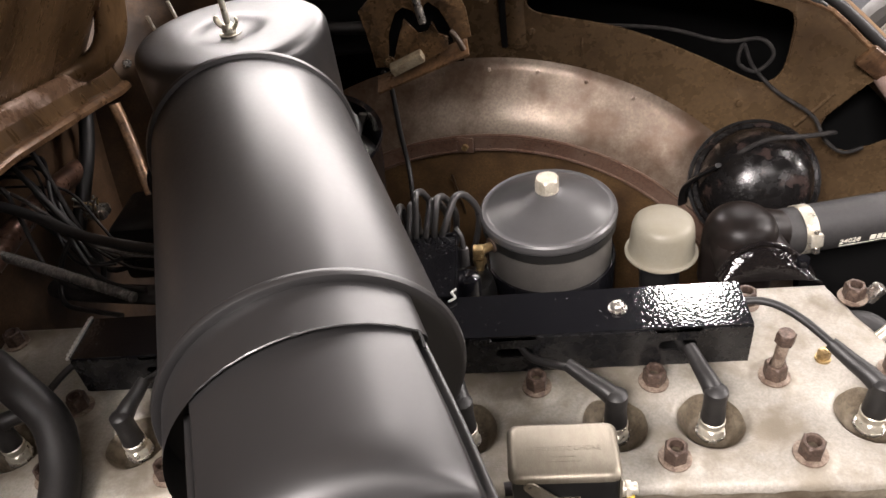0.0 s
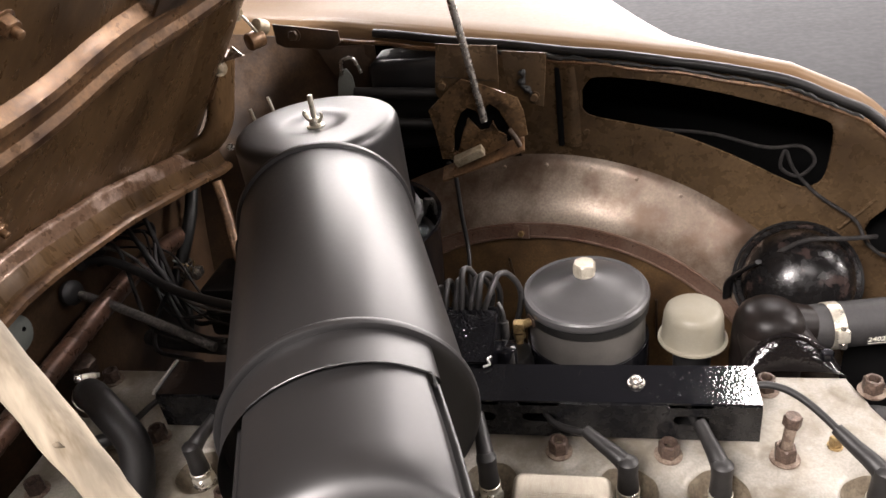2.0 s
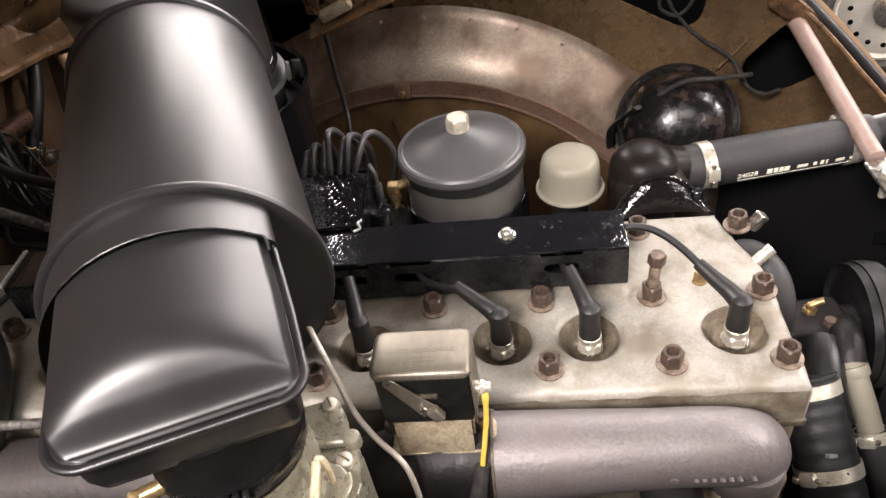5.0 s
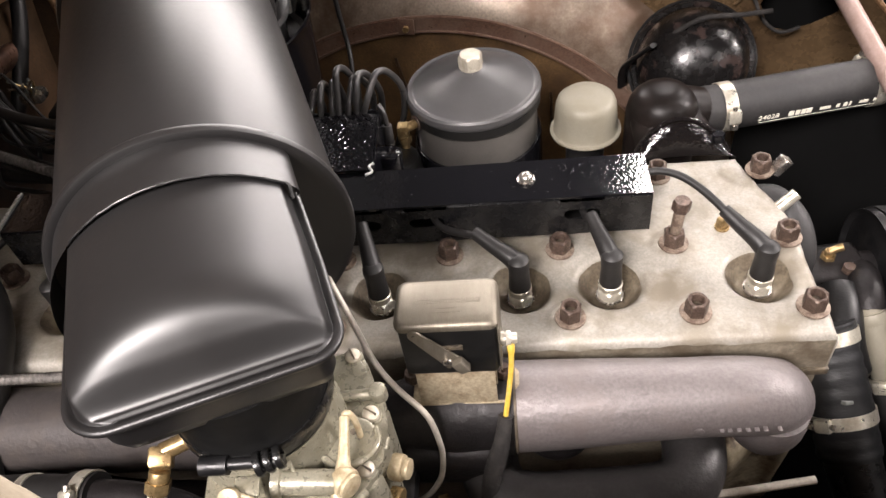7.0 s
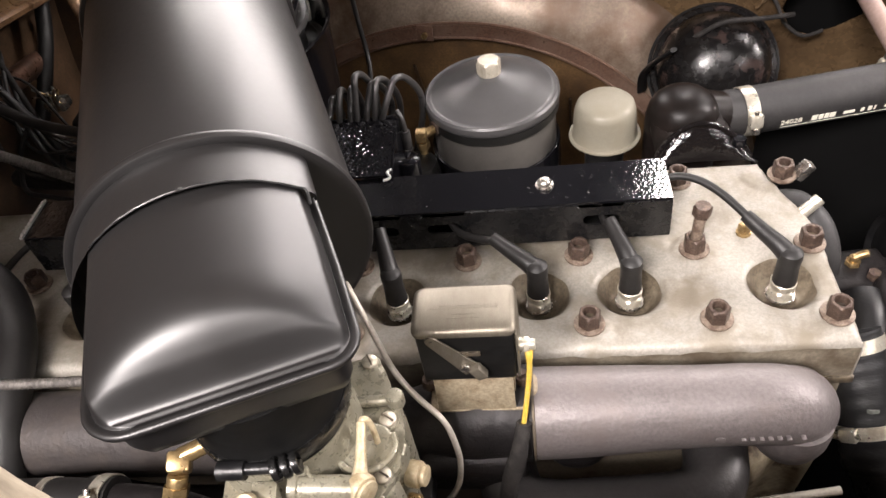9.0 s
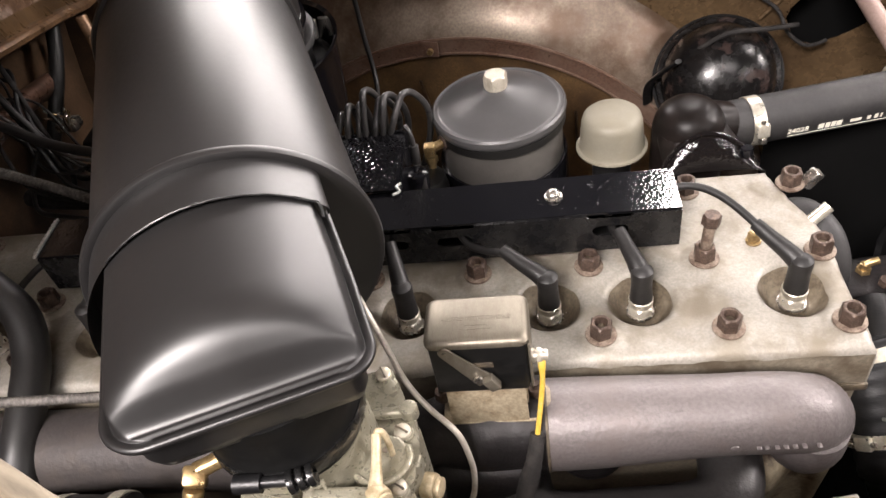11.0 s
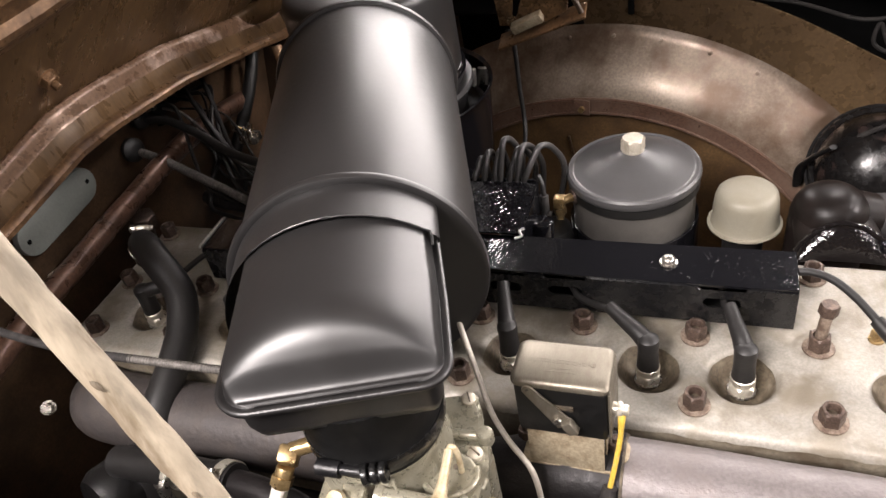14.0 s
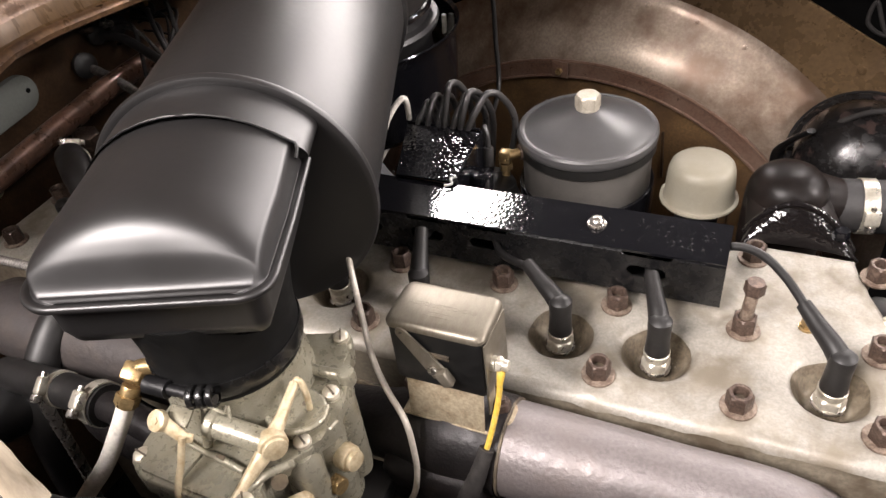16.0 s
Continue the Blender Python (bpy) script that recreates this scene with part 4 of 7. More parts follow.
tagged(part("blistered_paint", paint_nibs(cover_nibs, lambda x, y: CZ1), "gloss_black", lead_cover, "specks of runny glossy paint", 80), kind="stuff")

# branch of the cover down to the distributor
branch = thing("cover_branch", "glossy black sloping branch of the lead cover", "lead cover", (-0.115, 0.12, 0.85))


def branch_top(u, v):
    y = 0.0640 + 0.0835 * v
    z = 0.8968 + 0.0085 * v + 0.0008 * math.sin(math.pi * u)
    w0 = -0.132 - 0.024 * v
    w1 = -0.0712 - 0.0015 * v
    return Vector((w0 + (w1 - w0) * u, y, z))


part("branch_top", sheet(branch_top, 8, 8, 0.002), "wet_black", branch, "wet-looking glossy black top")
tagged(part("blistered_paint", paint_nibs([(-0.139 + 0.064 * nib_rng.random(), 0.067 + 0.076 * nib_rng.random(), 0.0006 + 0.0011 * nib_rng.random() ** 2) for k in range(190)], lambda x, y: 0.8974 + 0.0085 * (y - 0.064) / 0.0835), "wet_black", branch, "blistered glossy paint", 80), kind="stuff")
part("branch_side", sheet(lambda u, v: branch_top(1, u) + Vector((0.0005, 0, -0.001 - 0.052 * v)), 6, 3, 0.0016), "gloss_black", branch)
part("branch_side", sheet(lambda u, v: branch_top(0, u) + Vector((-0.0005 - 0.006 * v, 0, -0.001 - 0.052 * v)), 6, 3, 0.0016), "gloss_black", branch)
part("branch_lip", tube([branch_top(k / 8, 1) + Vector((0, 0.0006, 0.0006)) for k in range(9)] + [branch_top(1, 1) + Vector((0.001, 0, -0.012))], 0.0016, 8, 3), "gloss_black", branch, "rolled rear edge")
part("weld_scar", tube([branch_top(1, 0.10) + Vector((0.001, 0, 0.0006)), branch_top(1, 0.04) + Vector((-0.003, 0, 0.001)), branch_top(1, -0.03) + Vector((0.0005, 0, 0.0004)), branch_top(1, -0.08) + Vector((-0.006, 0, 0.0004))], 0.0013, 6, 3), "weld_bright", branch, "bright scratched weld at the joint")

# ignition leads rising out of the branch's rear edge and arching back to the distributor: root x, top (x, y, z), landing x
LEADS = ((-0.1445, -0.1395, 0.166, 0.921, -0.140), (-0.1325, -0.1290, 0.166, 0.930, -0.128), (-0.1200, -0.1175, 0.170, 0.929, -0.116), (-0.1135, -0.1085, 0.166, 0.947, -0.098),
         (-0.1040, -0.0960, 0.172, 0.931, -0.084), (-0.0950, -0.0880, 0.166, 0.939, -0.074), (-0.0890, -0.0690, 0.169, 0.938, -0.050))
for fx, tx, ty, tz, ex in LEADS:
    solid("distributor_lead", tube([(fx - 0.001, 0.143, 0.872), (fx, 0.1465, 0.897), (fx + (tx - fx) * 0.35, 0.150, 0.9 + (tz - 0.9) * 0.42), (fx + (tx - fx) * 0.75, ty - 0.008, tz - 0.006), (tx, ty, tz), (tx + (ex - tx) * 0.45, ty + 0.012, tz - 0.008), (ex, ty + 0.022, tz - 0.035), (ex - 0.004, 0.196, 0.865), (-0.1 + (ex + 0.1) * 0.5, 0.2, 0.80)], 0.0036, 12, 6),
          "lead_rubber", "grey-black ignition lead arching back to the distributor", "ignition lead", "distributor leads")
dist = thing("distributor", "black distributor body below the lead cover", "distributor", (-0.06, 0.175, 0.78))
part("body", lathe([(0, 0), (0.024, 0), (0.024, 0.04), (0.021, 0.055), (0.012, 0.06), (0, 0.06)], (-0.06, 0.152, 0.785), seg=24), "plastic_black", dist)
part("cap", lathe([(0, 0), (0.045, 0), (0.047, 0.01), (0.04, 0.035), (0.02, 0.045), (0, 0.045)], (-0.1, 0.205, 0.76), seg=28), "plastic_black", dist)
part("terminal", disc(0.0135, 0.0, 0.035, (-0.064, 0.112, 0.842), (0.05, 0.1, 1), 24, 0.003), "gloss_black", dist, "black condenser can")
part("ferrule", join(disc(0.0052, 0.0, 0.022, (-0.0665, 0.150, 0.862), (0.0, 0.1, 1), 16, 0.001), tube([(-0.0665, 0.152, 0.884), (-0.068, 0.155, 0.897), (-0.073, 0.160, 0.905)], 0.0028, 10)), "lead_rubber", dist, "grey terminal sleeve")

# ---- oil filter ----
FX, FY = 0.025, 0.211
oil_filter = thing("oil_filter", "dark grey canister oil filter with a conical bolted lid", "oil filter", (FX, FY, 0.72))
part("lid", lathe([(0.0, 0.909), (0.012, 0.909), (0.018, 0.9065), (0.04, 0.8995), (0.058, 0.8925), (0.066, 0.888), (0.0685, 0.8872), (0.0722, 0.8882), (0.0745, 0.886), (0.075, 0.882), (0.074, 0.877), (0.0725, 0.8755), (0.07, 0.876), (0, 0.876)], (FX, FY, 0), seg=64), "filter_black", oil_filter, "conical dark grey lid with a rolled rim")
part("gasket", lathe([(0.0700, 0.876), (0.0735, 0.8755), (0.0735, 0.866), (0.0715, 0.864), (0.068, 0.864), (0.068, 0.876)], (FX, FY, 0), seg=64), "plastic_black", oil_filter, "black rubber lid gasket")
part("canister", lathe([(0, 0.72), (0.066, 0.72), (0.0695, 0.726), (0.0695, 0.86), (0.068, 0.8655), (0, 0.8655)], (FX, FY, 0), seg=64), "filter_grey" if "filter_grey" in MATS else "filter_black", oil_filter, "grey canister")
part("bracket_band", lathe([(0.0705, 0.76), (0.074, 0.76), (0.074, 0.822), (0.0732, 0.8235), (0.0705, 0.8235)], (FX, FY, 0), seg=64), "gloss_black", oil_filter, "glossy black mounting band")
part("lid_bolt", join(hexa(0.0235, 0.0, 0.0145, (FX, FY, 0.9105), turn=0.3, dome=0.002), disc(0.0125, -0.002, 0.0012, (FX, FY, 0.91), seg=24, edge=0.0006)), "bolt_pale", oil_filter, "bright zinc hex bolt")
elbow = thing("oil_line_elbow", "brass elbow fitting on the oil filter", "pipe fitting", (-0.05, 0.168, 0.84))
part("elbow_body", join(box((-0.052, 0.163, 0.868), (0.0125, 0.0125, 0.014), 0.002), tube([(-0.05, 0.163, 0.869), (-0.034, 0.175, 0.869)], 0.0052, 12, smooth=False), hexa(0.013, 0, 0.009, (-0.052, 0.163, 0.86), (0, 0, -1))), "brass", elbow)
part("collar", disc(0.0085, 0, 0.009, (-0.0395, 0.1715, 0.869), (0.8, 0.6, 0), 20, 0.001), "rust_nut", elbow)
part("line", tube([(-0.052, 0.163, 0.852), (-0.052, 0.163, 0.83), (-0.045, 0.17, 0.79), (-0.03, 0.19, 0.76)], 0.0045, 10), "brass", elbow)

# ---- oil filler breather cap ----
BX, BY = 0.1475, 0.199
breather = thing("oil_filler_cap", "matt khaki-tan breather cap on the oil filler", "filler cap", (BX, BY, 0.78))
part("cap", lathe([(0.0, 0.8705), (0.018, 0.870), (0.027, 0.8682), (0.0312, 0.8645), (0.0332, 0.858), (0.0345, 0.845), (0.0352, 0.829), (0.0365, 0.8265), (0.0395, 0.8255), (0.0398, 0.8235), (0.038, 0.8225), (0, 0.8225)], (BX, BY, 0), seg=56), "breather_tan", breather)
part("filler_tube", disc(0.022, 0.74, 0.823, (BX, BY, 0), seg=24, edge=0.001), "pipe_black", breather)

# ---- thermostat housing and upper hose ----
TX, TY = 0.224, 0.178
thermo = thing("thermostat_housing", "glossy black cast thermostat housing with an elbow outlet", "thermostat housing", (TX, TY, 0.81))
LIP = smooth_path([(0.197, 0.152, 0.824), (0.2036, 0.154, 0.8364), (0.217, 0.157, 0.850), (0.2338, 0.158, 0.8590), (0.2515, 0.158, 0.8575), (0.268, 0.157, 0.848), (0.2823, 0.155, 0.8355), (0.2937, 0.152, 0.8191)], 5)


def skirt(u, v):
    """The flared casting from the upright elbow body forward to its lip."""
    i = u * (len(LIP) - 1)
    k = min(int(i), len(LIP) - 2)
    edge = LIP[k].lerp(LIP[k + 1], i - k)
    t = radians(176 + 188 * u)
    body = Vector((TX + 0.006 + 0.0372 * math.cos(t), 0.196 + 0.0372 * math.sin(t), 0.846))
    low = 0.0015 * math.sin(math.pi * v)
    p = body.lerp(edge, v)
    return Vector((p.x, p.y, p.z - low))


part("skirt", sheet(skirt, 30, 8, 0.003), "enamel_black", thermo, "flared black casting")
part("lip", tube([q + Vector((0, -0.001, 0)) for q in LIP], 0.0030, 8, 2), "wet_collar", thermo, "glossy raised lip")
part("flange", sheet(lambda u, v: (lambda q: Vector((q.x + (q.x - TX) * 0.06 * v, q.y - 0.017 * v - 0.003 * math.sin(math.pi * v), q.z + (0.822 - q.z) * v)))(LIP[min(int(u * (len(LIP) - 1) + 0.5), len(LIP) - 1)]), 25, 8, 0.003), "wet_collar", thermo, "glossy wrinkled base flange")
part("body", lathe([(0, 0.8725), (0.010, 0.8722), (0.0185, 0.8705), (0.0265, 0.8665), (0.0325, 0.8605), (0.0365, 0.8525), (0.0385, 0.843), (0.0392, 0.83), (0.0395, 0.80), (0.0395, 0.78), (0, 0.78)], (0.230, 0.198, 0), seg=56), "enamel_black", thermo, "round-shouldered black cast body")
part("outlet", tube([(0.238, 0.2090, 0.828), (0.258, 0.2125, 0.827), (0.278, 0.2157, 0.8255), (0.292, 0.2185, 0.8245)], lambda t: 0.0305 - 0.0055 * step(0.2, 0.8, t), 40, 5), "enamel_black", thermo, "black outlet inside the hose")
for bx in (0.046,):
    part("bolt", hexa(0.013, 0.0, 0.009, (TX + bx * 1.22, 0.150, 0.834)), "gloss_black", thermo)

H0, H1 = Vector((0.296, 0.219, 0.824)), Vector((0.475, 0.2475, 0.824))
upper_hose = thing("upper_radiator_hose", "matt dark rubber radiator hose with white printed marks", "hose", (0.38, 0.23, 0.79))
part("hose", tube([H0 - (H1 - H0).normalized() * 0.031, H0.lerp(H1, 0.3), H0.lerp(H1, 0.7), H1 + (H1 - H0).normalized() * 0.02], 0.0268, 32, 4), "rubber_cloth", upper_hose)
part("radiator_neck", tube([H1 + Vector((0.01, 0.002, 0)), H1 + Vector((0.08, 0.012, 0)), H1 + Vector((0.15, 0.01, -0.03))], 0.022, 24, 4), "pipe_black", upper_hose)
hose_way = (H1 - H0).normalized()


def hose_clamp(at, way, r, width=0.013, screw_turn=0.0, owner=None):
    """A worm-drive band clamp."""
    ob = thing("hose_clamp", "bright worm-drive band clamp round a hose", "hose clamp", at, "hose clamps")
    part("band", lathe([(r, -width / 2), (r + 0.0012, -width / 2), (r + 0.0012, width / 2), (r, width / 2)], at, way, 40), "bright_zinc", ob)
    m = aim(at, way) @ Euler((0, 0, screw_turn)).to_matrix().to_4x4()
    part("screw_housing", box((0, 0, 0), (0.008, 0.016, width * 1.05), 0.0025, m @ Matrix.Translation((r + 0.0045, 0, 0))), "bright_zinc", ob)
    part("screw", join(hexa(0.0085, 0, 0.006, m @ Vector((r + 0.0048, 0.0085, 0)), m.to_3x3() @ Vector((0, 1, 0))), disc(0.0028, -0.02, 0, m @ Vector((r + 0.0048, 0.0085, 0)), m.to_3x3() @ Vector((0, 1, 0)), 10)), "steel", ob)
    return ob


hose_clamp(H0 + hose_way * 0.007, hose_way, 0.0268, 0.014, 2.9)
hose_clamp(H1 - hose_way * 0.004, hose_way, 0.0268, 0.015, 0.3)
# print on the hose
hose_side = Vector((0, 0, 1)).cross(hose_way).normalized()


def on_hose(t, ang, lift=0.0):
    """A pose on the hose's surface: t along, ang from the top towards the engine side."""
    c = H0.lerp(H1, t)
    nrm = (Vector((0, 0, 1)) * math.cos(ang) - hose_side * math.sin(ang)).normalized()
    yy = nrm.cross(hose_way)
    m = Matrix.Identity(4)
    for k in range(3):
        m[k][0], m[k][1], m[k][2], m[k][3] = hose_way[k], yy[k], nrm[k], (c + nrm * (0.0268 + lift))[k]
    return m


letters("24028", 0.0095, 0.0002, on_hose(0.27, 1.72, 0.0004), "white_mark", upper_hose, "printed_number", "white printed number")
for t0, w, h in ((0.41, 0.006, 0.007), (0.45, 0.005, 0.007), (0.485, 0.005, 0.007), (0.52, 0.006, 0.007), (0.62, 0.012, 0.004), (0.70, 0.004, 0.005), (0.745, 0.004, 0.006), (0.775, 0.002, 0.006), (0.86, 0.010, 0.004), (0.95, 0.011, 0.004)):
    part("printed_mark", box((0, 0, 0), (w, h, 0.0004), 0, on_hose(t0, 1.72, 0.0004)), "white_mark", upper_hose, "white printed bar")
part("printed_line", box((0, 0, 0), (0.14, 0.0008, 0.0004), 0, on_hose(0.6, 2.0, 0.0004)), "white_mark", upper_hose)

# ---- air cleaner ----
AC_D = Vector((-0.3796, 1, 0.0282)).normalized()
AC_U = AC_D.cross(Vector((0, 0, 1))).normalized()
AC_W = AC_U.cross(AC_D).normalized()
AC_O = Vector((-0.1936, 0, 1.0134))
AC_R = 0.0952
COLLAR_R = 0.0940
SHELL_SEAM = -0.1918


def ac(a, s, h):
    return AC_O + AC_U * a + AC_D * s + AC_W * h


cleaner = thing("air_cleaner", "large satin-black oil-bath air cleaner over the engine", "air cleaner", (-0.19, 0.0, 0.93))
AC_BACK, AC_FRONT = 0.168, -0.1553
part("drum", lathe([(0, AC_FRONT), (AC_R - 0.001, AC_FRONT), (AC_R, AC_FRONT + 0.004), (AC_R, AC_BACK), (AC_R - 0.004, AC_BACK + 0.012), (0, AC_BACK + 0.012)], AC_O, AC_D, 96), "satin_black", cleaner, "satin-black drum")
part("rear_bead", lathe([(AC_R - 0.001, AC_BACK - 0.006), (AC_R + 0.0035, AC_BACK - 0.004), (AC_R + 0.0045, AC_BACK), (AC_R + 0.003, AC_BACK + 0.004), (AC_R - 0.001, AC_BACK + 0.006)], AC_O, AC_D, 96), "satin_black", cleaner)
part("front_flange", lathe([(AC_R - 0.002, AC_FRONT + 0.010), (AC_R + 0.0004, AC_FRONT + 0.0085), (AC_R + 0.0012, AC_FRONT + 0.006), (AC_R + 0.0036, AC_FRONT + 0.0048), (AC_R + 0.0045, AC_FRONT + 0.003), (AC_R + 0.0046, AC_FRONT + 0.0005), (AC_R + 0.0036, AC_FRONT - 0.0018), (AC_R + 0.0016, AC_FRONT - 0.0026), (AC_R - 0.0004, AC_FRONT - 0.0024), (AC_R - 0.003, AC_FRONT - 0.0018), (AC_R - 0.016, AC_FRONT - 0.0006), (0, AC_FRONT - 0.0006)], AC_O, AC_D, 128), "satin_black", cleaner, "rolled front flange and end face")


def collar_point(u, v):
    """The sleeve over the drum's mouth; past the seam's notch its edge rolls down onto the end face."""
    th = radians(-128 + 172 * min(u / 0.92, 1.0))
    roll = max(0.0, (u - 0.92) / 0.08)
    r = COLLAR_R - 0.007 * roll * roll
    th += radians(7) * math.sin(roll * math.pi / 2)
    front = SHELL_SEAM - 0.003 + 0.004 * roll
    s = AC_FRONT - 0.0012 + (front - AC_FRONT + 0.0012) * v
    return ac(r * math.sin(th), s, r * math.cos(th))


part("front_collar", sheet(collar_point, 110, 8), "satin_black", cleaner, "sleeve over the drum up to the seam", 60)
RIM_Z = 1.0605
SHELL_S0 = -0.1905
SHELL_R, SHELL_L, SHELL_F = 0.0655, -0.0648, -0.3094  # right and left edges, front
CORNER_R, CORNER_L = 0.014, 0.020


def axis_z(s):
    return AC_O.z + AC_D.z * s


def shell_outline(grow=0.0):
    """The elbow's plan from its rear right round the front to its rear left: (a, s)."""
    right, left, f = SHELL_R + grow, SHELL_L - grow, SHELL_F - grow
    cr, cl = CORNER_R + grow, CORNER_L + grow
    pts = [(right - 0.002, -0.1865), (right - 0.001, -0.215), (right, -0.25)]
    for k in range(17):
        t = radians(90 * k / 16)
        pts.append((right - cr + cr * math.cos(t), f + cr - cr * math.sin(t)))
    pts += [(0.03, f), (-0.03, f)]
    for k in range(17):
        t = radians(90 + 90 * k / 16)
        pts.append((left + cl + cl * math.cos(t), f + cl - cl * math.sin(t)))
    return pts + [(left, -0.25), (left, -0.215), (left, -0.1865)]


def shell_edges(s):
    d = s - SHELL_F

    def inset(c):
        return c - math.sqrt(max(0.0, c * c - (c - d) ** 2)) if d < c else 0.0

    return SHELL_R - 0.002 * step(-0.25, -0.19, s) - inset(CORNER_R), SHELL_L + inset(CORNER_L)


def shell_point(u, v):
    """A barrel vault cut by a steep rounded front face; the two meet in a soft arched crest."""
    s = SHELL_S0 + (SHELL_F - SHELL_S0) * (1 - (1 - u) ** 1.5)
    s = max(s, SHELL_F)
    right, left = shell_edges(s)
    w, mid = (right - left) / 2, (right + left) / 2
    rel = math.sin((2 * v - 1) * math.pi / 2)
    a = mid + w * rel
    r = COLLAR_R - 0.0004
    arch = max(axis_z(s) - RIM_Z + math.sqrt(r * r - a * a), 0.003)
    d = s - SHELL_F
    dd = max(d - 0.0035, 0.0)
    front = 0.0012 * step(0.0, 0.003, d) + 0.054 * (1 - (1 - min(dd / 0.044, 1.0)) ** 1.9) * step(-0.004, 0.010, dd)
    soft = 0.017
    mixed = 0.5 * (arch + front - math.sqrt((arch - front) ** 2 + soft * soft * step(0.0, 0.016, d))) + 0.0006
    h = max(mixed, 0.0) * (1 - step(0.935, 1.0, abs(rel)) ** 2)
    base = AC_O + AC_U * a + AC_D * s
    return Vector((base.x, base.y, RIM_Z + h))


part("elbow_shell", sheet(shell_point, 84, 84), "satin_black", cleaner, "pressed satin-black elbow shell over the carburettor", 80)
seam_s = SHELL_SEAM - 0.0022


def seam_pt(k):
    a = -0.058 + 0.123 * k
    return ac(a, seam_s, math.sqrt(COLLAR_R**2 - a * a) + 0.0002)


part("shell_seam", tube([seam_pt(k / 30) + Vector((0, 0, 0.0006 * noise.noise((k * 0.7, 0, 0)))) for k in range(31)], 0.0007, 6, 2), "plastic_black", cleaner, "thin dark seam line")
nick = seam_pt(0.475)
part("seam_nick", box(nick + Vector((0, 0, 0.0002)), (0.004, 0.0025, 0.0012), 0.0004, Euler((0, 0.2, 0.5)).to_matrix().to_4x4()), "satin_black", cleaner)
part("seam_step", tube([seam_pt(0.90), seam_pt(0.965), seam_pt(1.0), seam_pt(1.0) + Vector((0.003, -0.008, -0.0045))], 0.0011, 6, 4), "plastic_black", cleaner, "ragged notch where the seam ends")


def rim_path(grow, z):
    return [Vector((p.x, p.y, z)) for p in (AC_O + AC_U * a + AC_D * s for a, s in shell_outline(grow))]


def strip(rows, cap=False):
    """A pressed edge that follows the elbow's outline: (outset, height) pairs."""
    bm = bmesh.new()
    rings = [[bm.verts.new(p) for p in rim_path(grow, z)] for grow, z in rows]
    for a, b in zip(rings, rings[1:]):
        for k in range(len(a) - 1):
            bm.faces.new((a[k], a[k + 1], b[k + 1], b[k]))
    if cap:
        bm.faces.new(rings[-1])
    return bm


part("rim", strip([(-0.004, RIM_Z - 0.001), (0.0008, RIM_Z + 0.0002), (0.0018, RIM_Z + 0.0010), (0.0034, RIM_Z + 0.0013), (0.0048, RIM_Z + 0.0007), (0.0053, RIM_Z - 0.0006), (0.0047, RIM_Z - 0.0028), (0.003, RIM_Z - 0.004), (-0.002, RIM_Z - 0.0042)]), "satin_black", cleaner, "rolled rim of the elbow", 60)


part("lower_pan", strip([(-0.002, RIM_Z - 0.003), (-0.0035, RIM_Z - 0.006), (-0.0045, RIM_Z - 0.026), (-0.008, RIM_Z - 0.035), (-0.015, RIM_Z - 0.041), (-0.025, RIM_Z - 0.043)], True), "satin_black", cleaner, "lower pan of the elbow")
NECK = Vector((-0.100, -0.233, 0))
part("neck", lathe([(0, 1.030), (0.054, 1.030), (0.0515, 1.016), (0.0495, 1.004), (0.0485, 0.994), (0.0478, 0.984), (0.0482, 0.9825), (0.0476, 0.980), (0.0476, 0.966), (0.0466, 0.9632), (0.036, 0.963)], NECK, seg=64), "neck_black", cleaner, "black rubber neck sleeve")
part("neck_clamp", lathe([(0.0470, 0.9690), (0.0490, 0.9690), (0.0494, 0.9710), (0.0494, 0.9800), (0.0490, 0.9815), (0.0470, 0.9815)], NECK, seg=64), "clamp_black", cleaner, "shiny black clamp band")
for k in range(3):
    part("clamp_coil", lathe([(0.0056, -0.0022), (0.0070, -0.0018), (0.0074, 0.0), (0.0070, 0.0018), (0.0056, 0.0022)], NECK + Vector((0.0155 + 0.0055 * k, -0.0520 + 0.0022 * k, 0.9790)), (0.9, 0.35, 0.1), 20), "clamp_black", cleaner, "coiled clamp end")
part("clamp_bolt", join(tube([NECK + Vector((-0.018, -0.0525, 0.9795)), NECK + Vector((0.030, -0.0500, 0.9790))], 0.0036, 14, smooth=False), tube([NECK + Vector((-0.018, -0.0525, 0.9795)), NECK + Vector((-0.002, -0.0520, 0.9793))], 0.0058, 14, smooth=False)), "pipe_black", cleaner, "oily dark clamp bolt")

# canister at the far end
KX, KY = -0.2955, 0.287
part("canister", lathe([(0, 0.88), (0.096, 0.88), (0.102, 0.888), (0.102, 1.0755), (0.1013, 1.0805), (0.0988, 1.0855), (0.0945, 1.0888), (0.089, 1.0903), (0.080, 1.0908), (0.050, 1.0912), (0.043, 1.0911), (0.037, 1.0902), (0.031, 1.0880), (0.024, 1.0860), (0.013, 1.0850), (0, 1.0848)], (KX, KY, 0), seg=96), "satin_black", cleaner, "upright canister with a dished lid")
part("canister_band", lathe([(0.1005, 0.965), (0.1045, 0.966), (0.1065, 0.968), (0.1065, 0.972), (0.1045, 0.974), (0.1005, 0.975)], (KX, KY, 0), seg=96), "gloss_black", cleaner, "glossy black band")
